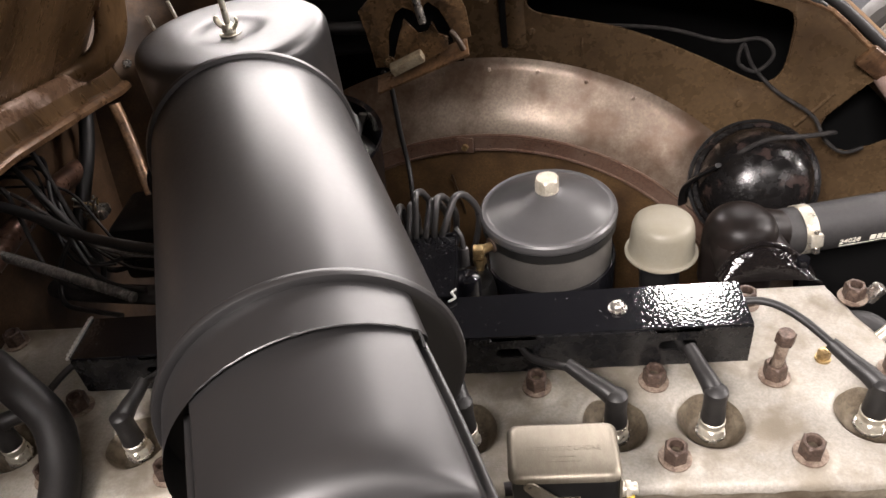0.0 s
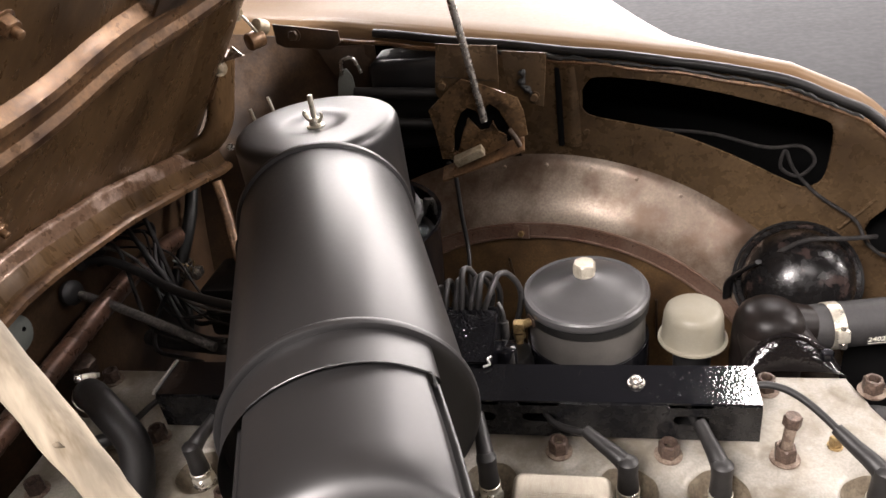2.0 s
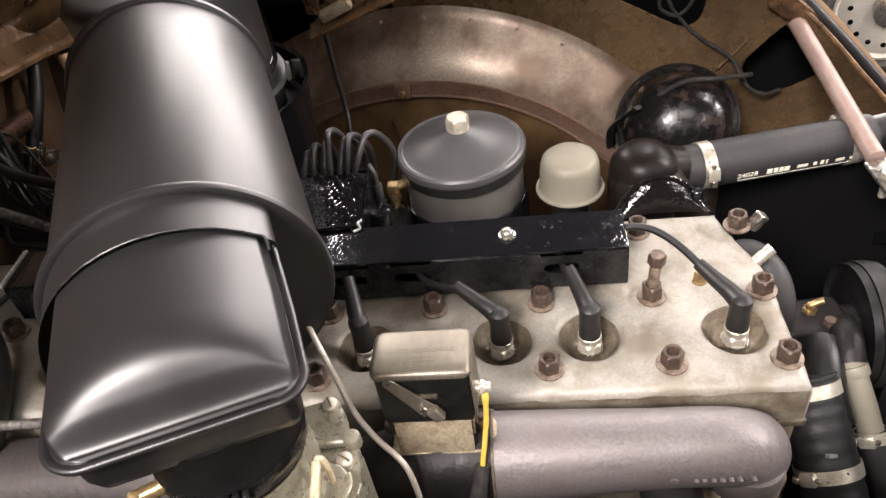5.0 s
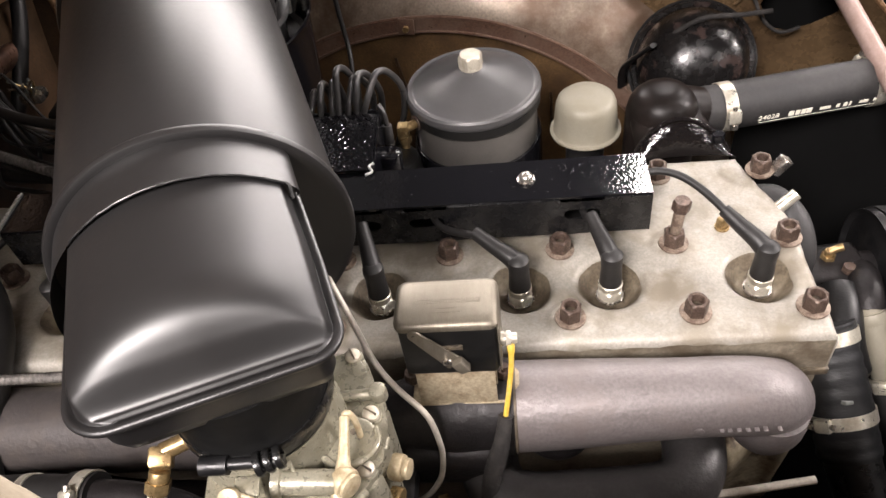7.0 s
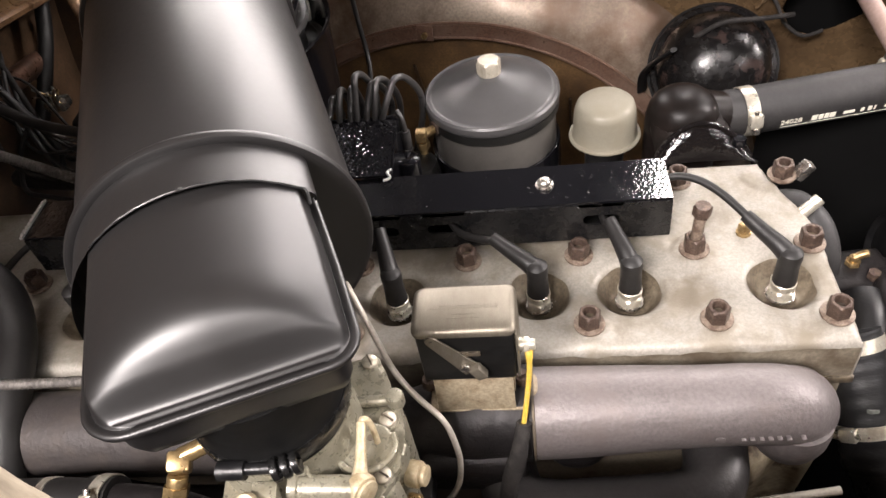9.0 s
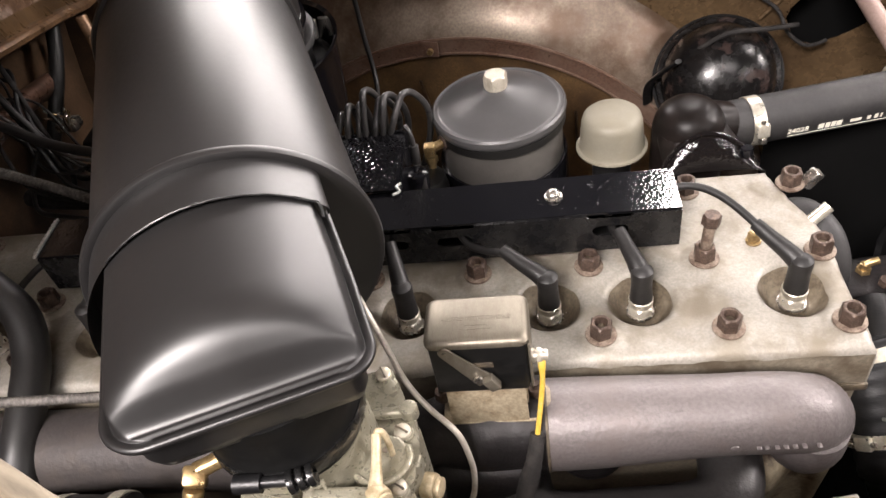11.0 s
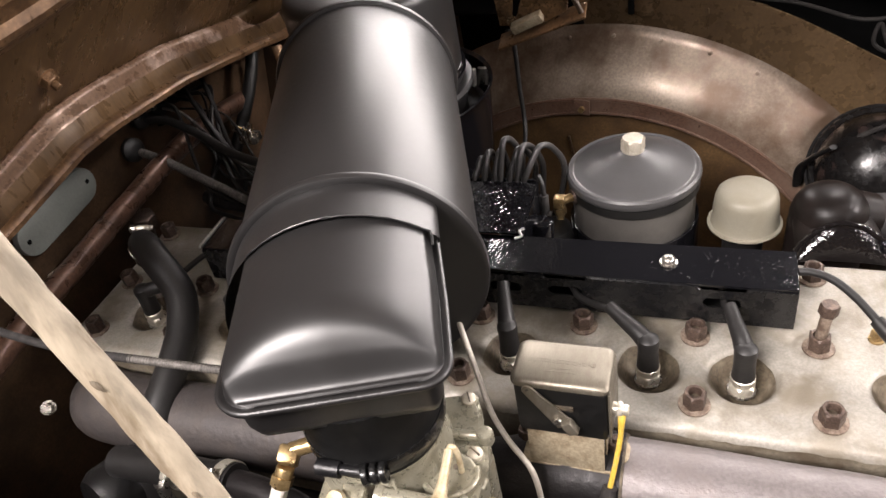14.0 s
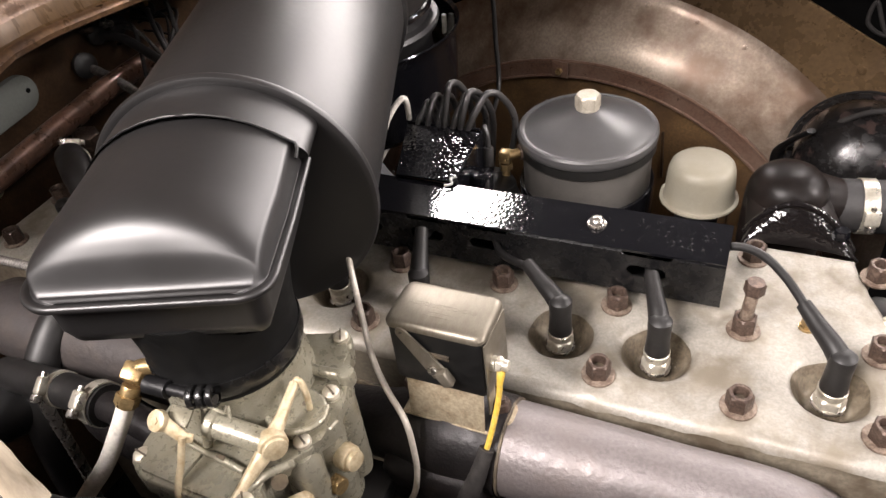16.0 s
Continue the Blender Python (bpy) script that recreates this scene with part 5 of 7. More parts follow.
part("oil_bowl", lathe([(0, 0.83), (0.115, 0.83), (0.128, 0.842), (0.134, 0.93), (0.1365, 0.944), (0.1385, 0.946), (0.1375, 0.948), (0.133, 0.944), (0.128, 0.905), (0.112, 0.90), (0.1005, 0.90)], (KX, KY, 0), seg=80), "gloss_black", cleaner, "open glossy black oil bowl")
part("inner_ring", lathe([(0.1005, 0.945), (0.112, 0.945), (0.114, 0.95), (0.112, 0.955), (0.1005, 0.956)], (KX, KY, 0), seg=80), "satin_black", cleaner)
wing = thing("wing_nut", "zinc wing nut on the air cleaner stud", "wing nut", (KX, KY, 1.085))
part("stud", disc(0.0034, 0.0, 0.04, (KX, KY, 1.085), (0.02, 0, 1), 14, 0.001), "bright_zinc", wing)
part("washer", disc(0.0115, 0.0, 0.0016, (KX, KY, 1.085), seg=24, edge=0.0006), "bright_zinc", wing)
part("hub", lathe([(0.0075, 0), (0.007, 0.004), (0.005, 0.008), (0, 0.008)], (KX, KY, 1.0882), seg=20), "bright_zinc", wing)
for sgn in (-1, 1):
    part("wing", tube([(KX + sgn * 0.004, KY - sgn * 0.002, 1.0915), (KX + sgn * 0.009, KY - sgn * 0.004, 1.094), (KX + sgn * 0.0128, KY - sgn * 0.005, 1.1005), (KX + sgn * 0.011, KY - sgn * 0.0045, 1.1035)], lambda t: 0.0022 + 0.0012 * math.sin(3.14 * t), 8, flat=0.5), "bright_zinc", wing)

# ---- carburettor ----
carb = thing("carburettor", "dull zinc carburettor with brass screws and a cream lever", "carburettor", (-0.075, -0.25, 0.80))
part("air_horn", lathe([(0.0492, 0.930), (0.0485, 0.940), (0.0472, 0.948), (0.0460, 0.955), (0.0458, 0.9595), (0.0472, 0.9605), (0.0472, 0.9635), (0.045, 0.964), (0.036, 0.964), (0.034, 0.93)], NECK, seg=56), "carb_zinc", carb, "flared round air horn")
COVER = [(-0.133, -0.296), (-0.132, -0.309), (-0.1255, -0.3155), (-0.1155, -0.3195), (-0.0535, -0.3205), (-0.0475, -0.3215), (-0.0395, -0.319), (-0.0365, -0.3115), (-0.0385, -0.3035), (-0.0445, -0.298), (-0.0455, -0.290), (-0.040, -0.2845), (-0.0325, -0.276), (-0.0275, -0.268), (-0.0265, -0.259), (-0.0225, -0.2515), (-0.0215, -0.243), (-0.0255, -0.2365), (-0.0272, -0.228), (-0.0265, -0.218), (-0.030, -0.2095), (-0.037, -0.204), (-0.040, -0.196), (-0.0415, -0.1865), (-0.0475, -0.1765), (-0.0575, -0.1745), (-0.080, -0.182), (-0.112, -0.20), (-0.135, -0.23), (-0.138, -0.262)]
part("cover_plate", prism(COVER, 0.9175, 0.931, 0.0022, seg=3), "carb_zinc", carb, "flanged bowl cover with oily specks")
part("rear_land", prism([(-0.092, -0.2165), (-0.036, -0.2125), (-0.0405, -0.203), (-0.0425, -0.190), (-0.050, -0.1805), (-0.062, -0.180), (-0.088, -0.191)], 0.931, 0.9338, 0.0012), "carb_zinc", carb)
part("raised_rib", join(tube([(-0.080, -0.2155, 0.9345), (-0.055, -0.2145, 0.9350), (-0.034, -0.2125, 0.9345)], 0.0040, 14, 3), disc(0.0062, -0.006, 0.0058, (-0.0315, -0.2122, 0.934), seg=18, edge=0.002)), "carb_zinc", carb, "raised cross rib")
part("pump_lobe", prism([(-0.060, -0.2655), (-0.050, -0.2675), (-0.0385, -0.2655), (-0.0295, -0.2585), (-0.0262, -0.2490), (-0.0285, -0.2405), (-0.0355, -0.2335), (-0.046, -0.2305), (-0.060, -0.236)], 0.931, 0.9385, 0.0022, seg=3), "carb_zinc", carb, "rounded pump lobe")
part("lobe_edge", tube([(-0.0625, -0.2590, 0.9388), (-0.0515, -0.2668, 0.9388), (-0.0390, -0.2650, 0.9388), (-0.0300, -0.2580, 0.9388), (-0.0268, -0.2490, 0.9388), (-0.0290, -0.2410, 0.9385)], 0.0023, 10), "carb_zinc", carb)
part("lobe_hole", disc(0.0022, 0, 0.0006, (-0.0435, -0.243, 0.9384), seg=12), "soot", carb)
part("bowl", prism([(-0.128, -0.310), (-0.112, -0.3165), (-0.056, -0.3165), (-0.046, -0.306), (-0.050, -0.288), (-0.038, -0.275), (-0.033, -0.25), (-0.040, -0.205), (-0.052, -0.184), (-0.112, -0.206), (-0.130, -0.23)], 0.84, 0.9175, 0.003), "carb_zinc", carb, "float bowl")
part("front_column", lathe([(0, 0.84), (0.0125, 0.84), (0.0125, 0.900), (0.0115, 0.919), (0.0085, 0.9255), (0, 0.926)], (-0.036, -0.2695, 0), seg=28), "carb_zinc", carb, "round screw column")
part("side_column", lathe([(0, 0.84), (0.0125, 0.84), (0.0135, 0.85), (0.0135, 0.914), (0.012, 0.9195), (0, 0.92)], (-0.0385, -0.241, 0), seg=28), "carb_zinc", carb)
part("side_column", lathe([(0, 0.84), (0.0105, 0.84), (0.0115, 0.85), (0.0115, 0.914), (0.010, 0.919), (0, 0.9195)], (-0.0375, -0.2195, 0), seg=28), "carb_zinc", carb)
for k in range(7):
    part("casting_tick", box((-0.0250, -0.2335 - 0.0006 * k, 0.908 - 0.0065 * k), (0.0008, 0.0035, 0.0009), 0.0002), "carb_zinc", carb)
part("fin", join(tube([(-0.0630, -0.2440, 0.938), (-0.0632, -0.2370, 0.954), (-0.0625, -0.2265, 0.980)], lambda t: 0.0084 - 0.0050 * t, 16), tube([(-0.0590, -0.2150, 0.934), (-0.0605, -0.2195, 0.957), (-0.0622, -0.2250, 0.980)], lambda t: 0.0036 - 0.0008 * t, 12)), "carb_zinc", carb, "upright forked fin")
part("fin_boss", join(disc(0.0066, -0.004, 0.0055, (-0.0622, -0.2485, 0.9435), (0.35, -0.75, 0.5), 20, 0.0015), disc(0.0024, 0.005, 0.0062, (-0.0622, -0.2485, 0.9435), (0.35, -0.75, 0.5), 12)), "carb_zinc", carb)
part("front_pad", prism([(-0.1275, -0.3065), (-0.119, -0.3150), (-0.0915, -0.3165), (-0.0895, -0.2935), (-0.106, -0.2885), (-0.124, -0.290)], 0.931, 0.9335, 0.0009), "carb_zinc", carb, "flat cover pad")
part("front_pad", prism([(-0.0885, -0.3170), (-0.0555, -0.3180), (-0.0490, -0.300), (-0.0560, -0.2965), (-0.0865, -0.2935)], 0.931, 0.9335, 0.0009), "carb_zinc", carb, "flat cover pad")
part("pad_ridge", join(tube([(-0.0865, -0.2922, 0.9335), (-0.072, -0.2940, 0.9345), (-0.056, -0.2960, 0.9335)], 0.0024, 10, 4), tube([(-0.1085, -0.2885, 0.9335), (-0.099, -0.2905, 0.934), (-0.0875, -0.2920, 0.9335)], 0.0018, 10, 4)), "carb_zinc", carb)
part("pad_slot", box((-0.0735, -0.2938, 0.9372), (0.0055, 0.0024, 0.0012), 0, Euler((0, 0, -0.1)).to_matrix().to_4x4()), "soot", carb)
part("front_lip", tube([(-0.0535, -0.3175, 0.928), (-0.0505, -0.308, 0.932), (-0.0465, -0.301, 0.932), (-0.0445, -0.2935, 0.931), (-0.0385, -0.2855, 0.930), (-0.0335, -0.2785, 0.929)], 0.0032, 10), "carb_zinc", carb)
part("drain_slot", disc(0.0052, 0, 0.0008, (-0.0372, -0.2905, 0.9245), (0.7, -0.5, 0.35), 18), "soot", carb, "dark oval drain hole")
part("shaft_housing", join(tube([(-0.0835, -0.2815, 0.9495), (-0.0480, -0.2800, 0.9450)], 0.0078, 28, smooth=False), box((-0.070, -0.276, 0.938), (0.036, 0.012, 0.018), 0.004), lathe([(0.0098, -0.001), (0.0100, 0.001), (0.0094, 0.004), (0.0078, 0.005)], (-0.0845, -0.2815, 0.9496), (1, 0.04, -0.12), 28)), "carb_zinc", carb, "cross shaft housing")
part("horn_web", join(tube([(-0.0905, -0.2760, 0.956), (-0.0895, -0.2810, 0.948), (-0.0885, -0.2880, 0.934)], 0.0032, 10), tube([(-0.086, -0.276, 0.9585), (-0.076, -0.2765, 0.9575), (-0.0745, -0.2740, 0.9605), (-0.0715, -0.2790, 0.951)], 0.0013, 8)), "carb_zinc", carb)
part("throttle_body", prism(rounded(0.085, 0.09, 0.02, -0.085, -0.245), 0.79, 0.838, 0.003), "carb_zinc", carb)
for x, y, z in ((-0.0525, -0.1815, 0.9335), (-0.0348, -0.2275, 0.9335), (-0.0343, -0.2655, 0.9315), (-0.1275, -0.3055, 0.9300), (-0.0450, -0.3125, 0.9320)):
    part("screw_boss", disc(0.0072, -0.012, 0.0, (x, y, z - 0.001), seg=20, edge=0.001), "carb_zinc", carb)
    scr = part("screw", lathe([(0.0056, -0.003), (0.0058, 0.0), (0.0055, 0.0022), (0.0036, 0.0040), (0, 0.0044)], (x, y, z), (0.02, -0.05, 1), 20), "bolt_pale", carb, "slotted pale screw")
    part("screw_slot", box((x, y - 0.0002, z + 0.0039), (0.0098, 0.0012, 0.0012), 0, Euler((0, 0, 0.5 + x * 30)).to_matrix().to_4x4()), "soot", scr)
lever = part("throttle_lever", tube([(-0.0447, -0.2450, 0.9600), (-0.0442, -0.2560, 0.9560), (-0.0440, -0.2700, 0.9500), (-0.0455, -0.2830, 0.9430), (-0.0490, -0.3020, 0.9360), (-0.0525, -0.3230, 0.927), (-0.058, -0.335, 0.905), (-0.062, -0.342, 0.88)], lambda t: 0.0026 + 0.0022 * math.exp(-((t - 0.40) / 0.13) ** 2), 14, 6, flat=1.25), "cream_lever", carb, "cream-coloured lever rod")
part("lever_pivot", join(disc(0.0094, -0.004, 0.0050, (-0.0442, -0.2790, 0.9445), (0.80, -0.60, 0.08), 28, 0.0015), disc(0.0078, 0.005, 0.0075, (-0.0442, -0.2790, 0.9445), (0.80, -0.60, 0.08), 24, 0.0008)), "cream_lever", lever, "cream pivot boss")
part("link_rod", tube([(-0.0455, -0.2445, 0.9570), (-0.0440, -0.2435, 0.9615), (-0.0410, -0.2435, 0.9600), (-0.0395, -0.2440, 0.9520), (-0.0388, -0.2455, 0.9400), (-0.0388, -0.2460, 0.937)], 0.0021, 12), "cream_lever", carb, "bent cream link rod")
part("choke_lever", join(tube([(-0.1000, -0.3005, 0.9705), (-0.0925, -0.3010, 0.9655), (-0.0860, -0.3010, 0.9610), (-0.0815, -0.2990, 0.9590)], lambda t: 0.0052 - 0.0024 * t, 12, flat=0.55), disc(0.0066, -0.0022, 0.0028, (-0.1005, -0.3010, 0.9705), (-0.1, -0.65, 0.75), 20, 0.001), disc(0.0022, 0.0026, 0.0036, (-0.1005, -0.3010, 0.9705), (-0.1, -0.65, 0.75), 12)), "cream_lever", carb, "cream choke lever")
part("choke_link", box((-0.0935, -0.2925, 0.967), (0.014, 0.012, 0.004), 0.0015, Euler((0.4, 0.3, 0.2)).to_matrix().to_4x4()), "carb_zinc", carb)
part("choke_rod", tube([(-0.0852, -0.3020, 0.9635), (-0.0866, -0.3045, 0.9570), (-0.0872, -0.3100, 0.9460), (-0.0880, -0.3190, 0.932), (-0.0890, -0.3260, 0.905), (-0.089, -0.328, 0.88)], 0.0022, 12), "cream_lever", carb)
part("side_boss", join(disc(0.0092, 0, 0.010, (-0.0270, -0.2440, 0.8935), (1, -0.25, 0.1), 24, 0.002), disc(0.0072, 0.010, 0.014, (-0.0270, -0.2440, 0.8935), (1, -0.25, 0.1), 24, 0.001)), "cream_lever", carb, "pale brass side plug")
part("side_boss", hexa(0.0115, 0, 0.008, (-0.0265, -0.2590, 0.883), (1, -0.3, 0.1)), "brass", carb)
part("bowl_plug", join(lathe([(0.0105, -0.004), (0.0115, 0.0), (0.0125, 0.006), (0.0125, 0.010), (0, 0.0105)], (-0.0355, -0.2870, 0.8960), (0.62, -0.55, -0.45), 28), disc(0.0105, 0.010, 0.0135, (-0.0355, -0.2870, 0.8960), (0.62, -0.55, -0.45), 24, 0.001)), "cream_lever", carb, "pale brass bowl plug")

# fuel inlet: brass elbow and white hose
fuel_in = thing("fuel_inlet", "brass elbow with a white fuel hose", "pipe fitting", (-0.155, -0.27, 0.93))
part("elbow", join(box((-0.162, -0.2625, 0.9475), (0.0145, 0.0135, 0.020), 0.0025, Euler((0.45, 0.3, 0.2)).to_matrix().to_4x4()), disc(0.0066, -0.004, 0.006, (-0.1655, -0.2695, 0.9375), (-0.25, -0.6, -0.8), 16, 0.001), hexa(0.0145, 0.003, 0.012, (-0.1655, -0.2695, 0.9375), (-0.25, -0.6, -0.8)), tube([(-0.160, -0.261, 0.952), (-0.140, -0.253, 0.956), (-0.115, -0.25, 0.955)], 0.0058, 12, smooth=False)), "brass", fuel_in, "tarnished brass elbow")
part("hose", tube([(-0.1675, -0.274, 0.931), (-0.176, -0.289, 0.907), (-0.189, -0.301, 0.882), (-0.212, -0.317, 0.85), (-0.242, -0.330, 0.80), (-0.266, -0.335, 0.74)], 0.0061, 14), "white_wire", fuel_in, "white hose")

# ---- automatic choke box ----
choke = thing("choke_control", "black choke control box with a bare-metal lid, on a bracket", "control box", (0.013, -0.15, 0.84))
part("case", box((0.0135, -0.149, 0.9165), (0.070, 0.041, 0.055), 0.004), "plastic_black", choke, "black moulded case")


def lid_mesh():
    bm = bmesh.new()
    rings = []
    for grow, z in ((0.0008, 0.9435), (0.0012, 0.944), (0.0012, 0.9468), (-0.0003, 0.9490), (-0.003, 0.9502)):
        rings.append([bm.verts.new((x, y, z)) for x, y in rounded(0.071 + 2 * grow, 0.042 + 2 * grow, 0.007, 0.0135, -0.149)])
    for a, b in zip(rings, rings[1:]):
        for k in range(len(a)):
            bm.faces.new((a[k], a[(k + 1) % len(a)], b[(k + 1) % len(a)], b[k]))
    bm.faces.new(rings[-1])
    return bm


lid = part("lid", lid_mesh(), "choke_lid", choke, "bare-metal lid with embossed writing")
part("lid_side", box((0.0495, -0.149, 0.917), (0.0016, 0.040, 0.050), 0.0006), "choke_lid", choke, "bare-metal end plate")
letters("AUTOMATIC CHOKE", 0.0052, 0.00006, Matrix.Translation((0.0135, -0.149, 0.9503)) , "choke_lid", choke, "embossed_words", "embossed words")
for k, (w, y) in enumerate(((0.016, -0.155), (0.022, -0.1585))):
    part("embossed_bar", box((0.0135, y, 0.9503), (w, 0.0010, 0.0001)), "choke_lid", choke)
part("bracket", join(box((0.014, -0.167, 0.871), (0.060, 0.0018, 0.044), 0.0006, Euler((-0.12, 0, 0)).to_matrix().to_4x4()), box((0.014, -0.158, 0.850), (0.074, 0.026, 0.0018), 0.0006), box((-0.0155, -0.150, 0.873), (0.0016, 0.013, 0.050), 0.0006), box((0.0435, -0.150, 0.873), (0.0016, 0.013, 0.050), 0.0006)), "bracket_tin", choke, "stained tin mounting bracket")
arm_a, arm_b = Vector((-0.009, -0.1722, 0.942)), Vector((0.0175, -0.1725, 0.907))


def arm():
    d = (arm_b - arm_a).normalized()
    up = Vector((0, -1, 0))
    sd = d.cross(up)
    m = Matrix.Identity(4)
    for k in range(3):
        m[k][0], m[k][1], m[k][2], m[k][3] = sd[k], d[k], up[k], arm_a[k]
    L = (arm_b - arm_a).length
    pts = [(0.0045 * math.cos(t), 0.0045 * math.sin(t)) for t in [math.pi + math.pi * k / 8 for k in range(9)]]
    return prism(pts + [(0.0078, L), (-0.0078, L)], -0.0008, 0.0008, 0.0003, m)


part("arm", arm(), "choke_lid", choke, "pale tapered lever arm")
part("arm_hole", disc(0.0018, 0, 0.0012, arm_a + Vector((0, 0.0004, 0)), (0, -1, 0), 10), "soot", choke)
part("arm_rivet", disc(0.0038, 0, 0.0035, (0.0115, -0.1722, 0.912), (0, -1, 0), 14, 0.001), "steel", choke)
part("arm_tab", box((0.021, -0.175, 0.909), (0.0085, 0.007, 0.013), 0.001, Euler((0, -0.5, 0)).to_matrix().to_4x4()), "choke_lid", choke)
part("slot", box((0.0155, -0.1704, 0.924), (0.016, 0.002, 0.004), 0.0005), "soot", choke)
part("terminal", join(disc(0.0042, 0, 0.012, (0.050, -0.158, 0.916), (1, 0, 0), 14, 0.0008), hexa(0.0105, 0.004, 0.008, (0.050, -0.158, 0.916), (1, 0, 0)), disc(0.0055, 0.0, 0.003, (0.05, -0.158, 0.916), (1, 0, 0), 14)), "bright_zinc", choke, "terminal screw")
for x in (-0.024, 0.05):
    part("foot_nut", join(hexa(0.012, 0, 0.009, (x, -0.147, 0.852), turn=0.5), disc(0.003, 0.008, 0.014, (x, -0.147, 0.852), seg=10)), "rust_nut", choke)
part("foot_plate", prism(rounded(0.03, 0.024, 0.008, 0.046, -0.149), 0.8495, 0.8515, 0.0005), "bracket_tin", choke)
solid("choke_wire", tube([(0.057, -0.159, 0.915), (0.057, -0.164, 0.905), (0.056, -0.167, 0.89), (0.053, -0.173, 0.868), (0.049, -0.182, 0.846)], lambda t: 0.0021 + 0.0009 * (1 - step(0.0, 0.2, abs(t - 0.12))), 10), "yellow_wire", "yellow insulated wire from the choke control", "wire")
solid("wrapped_loom", tube([(0.0495, -0.181, 0.848), (0.044, -0.195, 0.825), (0.036, -0.205, 0.80), (0.03, -0.22, 0.76), (0.03, -0.24, 0.70)], lambda t: 0.0056 + 0.0018 * step(0, 0.4, t) + 0.0003 * math.sin(t * 110), 14, 14), "cloth_wrap", "black cloth-wrapped wiring loom", "wiring loom")
solid("vacuum_pipe", tube([(-0.086, -0.104, 0.962), (-0.0705, -0.128, 0.944), (-0.056, -0.148, 0.918), (-0.045, -0.162, 0.895), (-0.029, -0.176, 0.881), (-0.010, -0.189, 0.868), (-0.003, -0.196, 0.846), (-0.002, -0.200, 0.818), (-0.008, -0.205, 0.790), (-0.026, -0.209, 0.765), (-0.06, -0.214, 0.748)], 0.0024, 14), "pale_steel", "thin pale steel vacuum pipe beside the carburettor", "pipe")

# ---- manifolds ----
MY, MZ, MR = -0.152, 0.815, 0.0365
exhaust = thing("exhaust_manifold", "lilac-grey cast-iron exhaust manifold along the block", "exhaust manifold", (0.15, MY, 0.75))
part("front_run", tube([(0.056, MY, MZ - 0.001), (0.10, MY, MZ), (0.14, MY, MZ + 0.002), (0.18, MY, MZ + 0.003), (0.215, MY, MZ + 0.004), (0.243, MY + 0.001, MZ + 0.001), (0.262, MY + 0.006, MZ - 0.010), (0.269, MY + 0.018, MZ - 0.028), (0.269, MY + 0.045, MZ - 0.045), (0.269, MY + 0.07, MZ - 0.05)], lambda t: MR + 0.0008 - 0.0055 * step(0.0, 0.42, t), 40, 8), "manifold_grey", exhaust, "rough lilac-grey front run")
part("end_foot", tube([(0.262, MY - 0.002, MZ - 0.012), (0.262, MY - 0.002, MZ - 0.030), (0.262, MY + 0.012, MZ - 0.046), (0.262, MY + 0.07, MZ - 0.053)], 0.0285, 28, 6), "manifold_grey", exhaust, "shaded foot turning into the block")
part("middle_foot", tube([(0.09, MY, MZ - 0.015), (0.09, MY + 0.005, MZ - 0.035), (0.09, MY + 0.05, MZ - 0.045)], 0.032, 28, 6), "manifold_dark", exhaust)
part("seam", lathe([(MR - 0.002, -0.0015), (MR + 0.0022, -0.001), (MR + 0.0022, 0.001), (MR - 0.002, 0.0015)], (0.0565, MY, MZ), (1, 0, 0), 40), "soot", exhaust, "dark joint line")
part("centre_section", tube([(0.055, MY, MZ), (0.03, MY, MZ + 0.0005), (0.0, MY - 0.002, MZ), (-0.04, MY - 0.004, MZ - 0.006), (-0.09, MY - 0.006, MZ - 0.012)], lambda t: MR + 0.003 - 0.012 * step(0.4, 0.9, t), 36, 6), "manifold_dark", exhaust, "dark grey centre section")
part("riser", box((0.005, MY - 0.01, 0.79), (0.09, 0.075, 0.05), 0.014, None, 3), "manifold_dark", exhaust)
# same iron as the front run; the shade is in its colour
part("rear_run", tube([(-0.15, MY - 0.002, MZ - 0.012), (-0.25, MY, MZ - 0.014), (-0.42, MY, MZ - 0.018), (-0.50, MY + 0.005, MZ - 0.022), (-0.525, MY + 0.03, MZ - 0.04)], lambda t: MR + 0.003, 32, 6), "manifold_rear_shade", exhaust, "rear run with its shade painted in dark grey")
for k, (x, w) in enumerate(((0.196, 0.007), (0.213, 0.005), (0.219, 0.005), (0.226, 0.005), (0.2325, 0.005), (0.239, 0.005), (0.2455, 0.005), (0.256, 0.005))):
    ang = radians(176)
    part("cast_mark", disc(0.004, 0, 0.0016, (x, MY + math.cos(ang) * (MR - 0.004), MZ + 0.005 + math.sin(ang) * (MR - 0.004)), (0, math.cos(ang), math.sin(ang)), 14, 0.0007) if k == 0 else
         box((x, MY + math.cos(ang) * (MR - 0.004), MZ + 0.005 + math.sin(ang) * (MR - 0.004)), (w * 0.75, 0.0016, 0.0048), 0.0006, Euler((ang - math.pi / 2, 0, 0)).to_matrix().to_4x4()), "manifold_grey", exhaust, "raised casting mark")
intake = thing("intake_manifold", "dark cast intake pipe under the exhaust manifold", "intake manifold", (0.1, -0.2, 0.72))
part("pipe", tube([(0.030, -0.150, 0.765), (0.032, -0.185, 0.765), (0.045, -0.208, 0.765), (0.07, -0.214, 0.765), (0.1, -0.213, 0.765), (0.165, -0.21, 0.768), (0.19, -0.2, 0.772), (0.2, -0.175, 0.775), (0.2, -0.12, 0.775)], 0.0255, 28, 6), "intake_iron", intake)
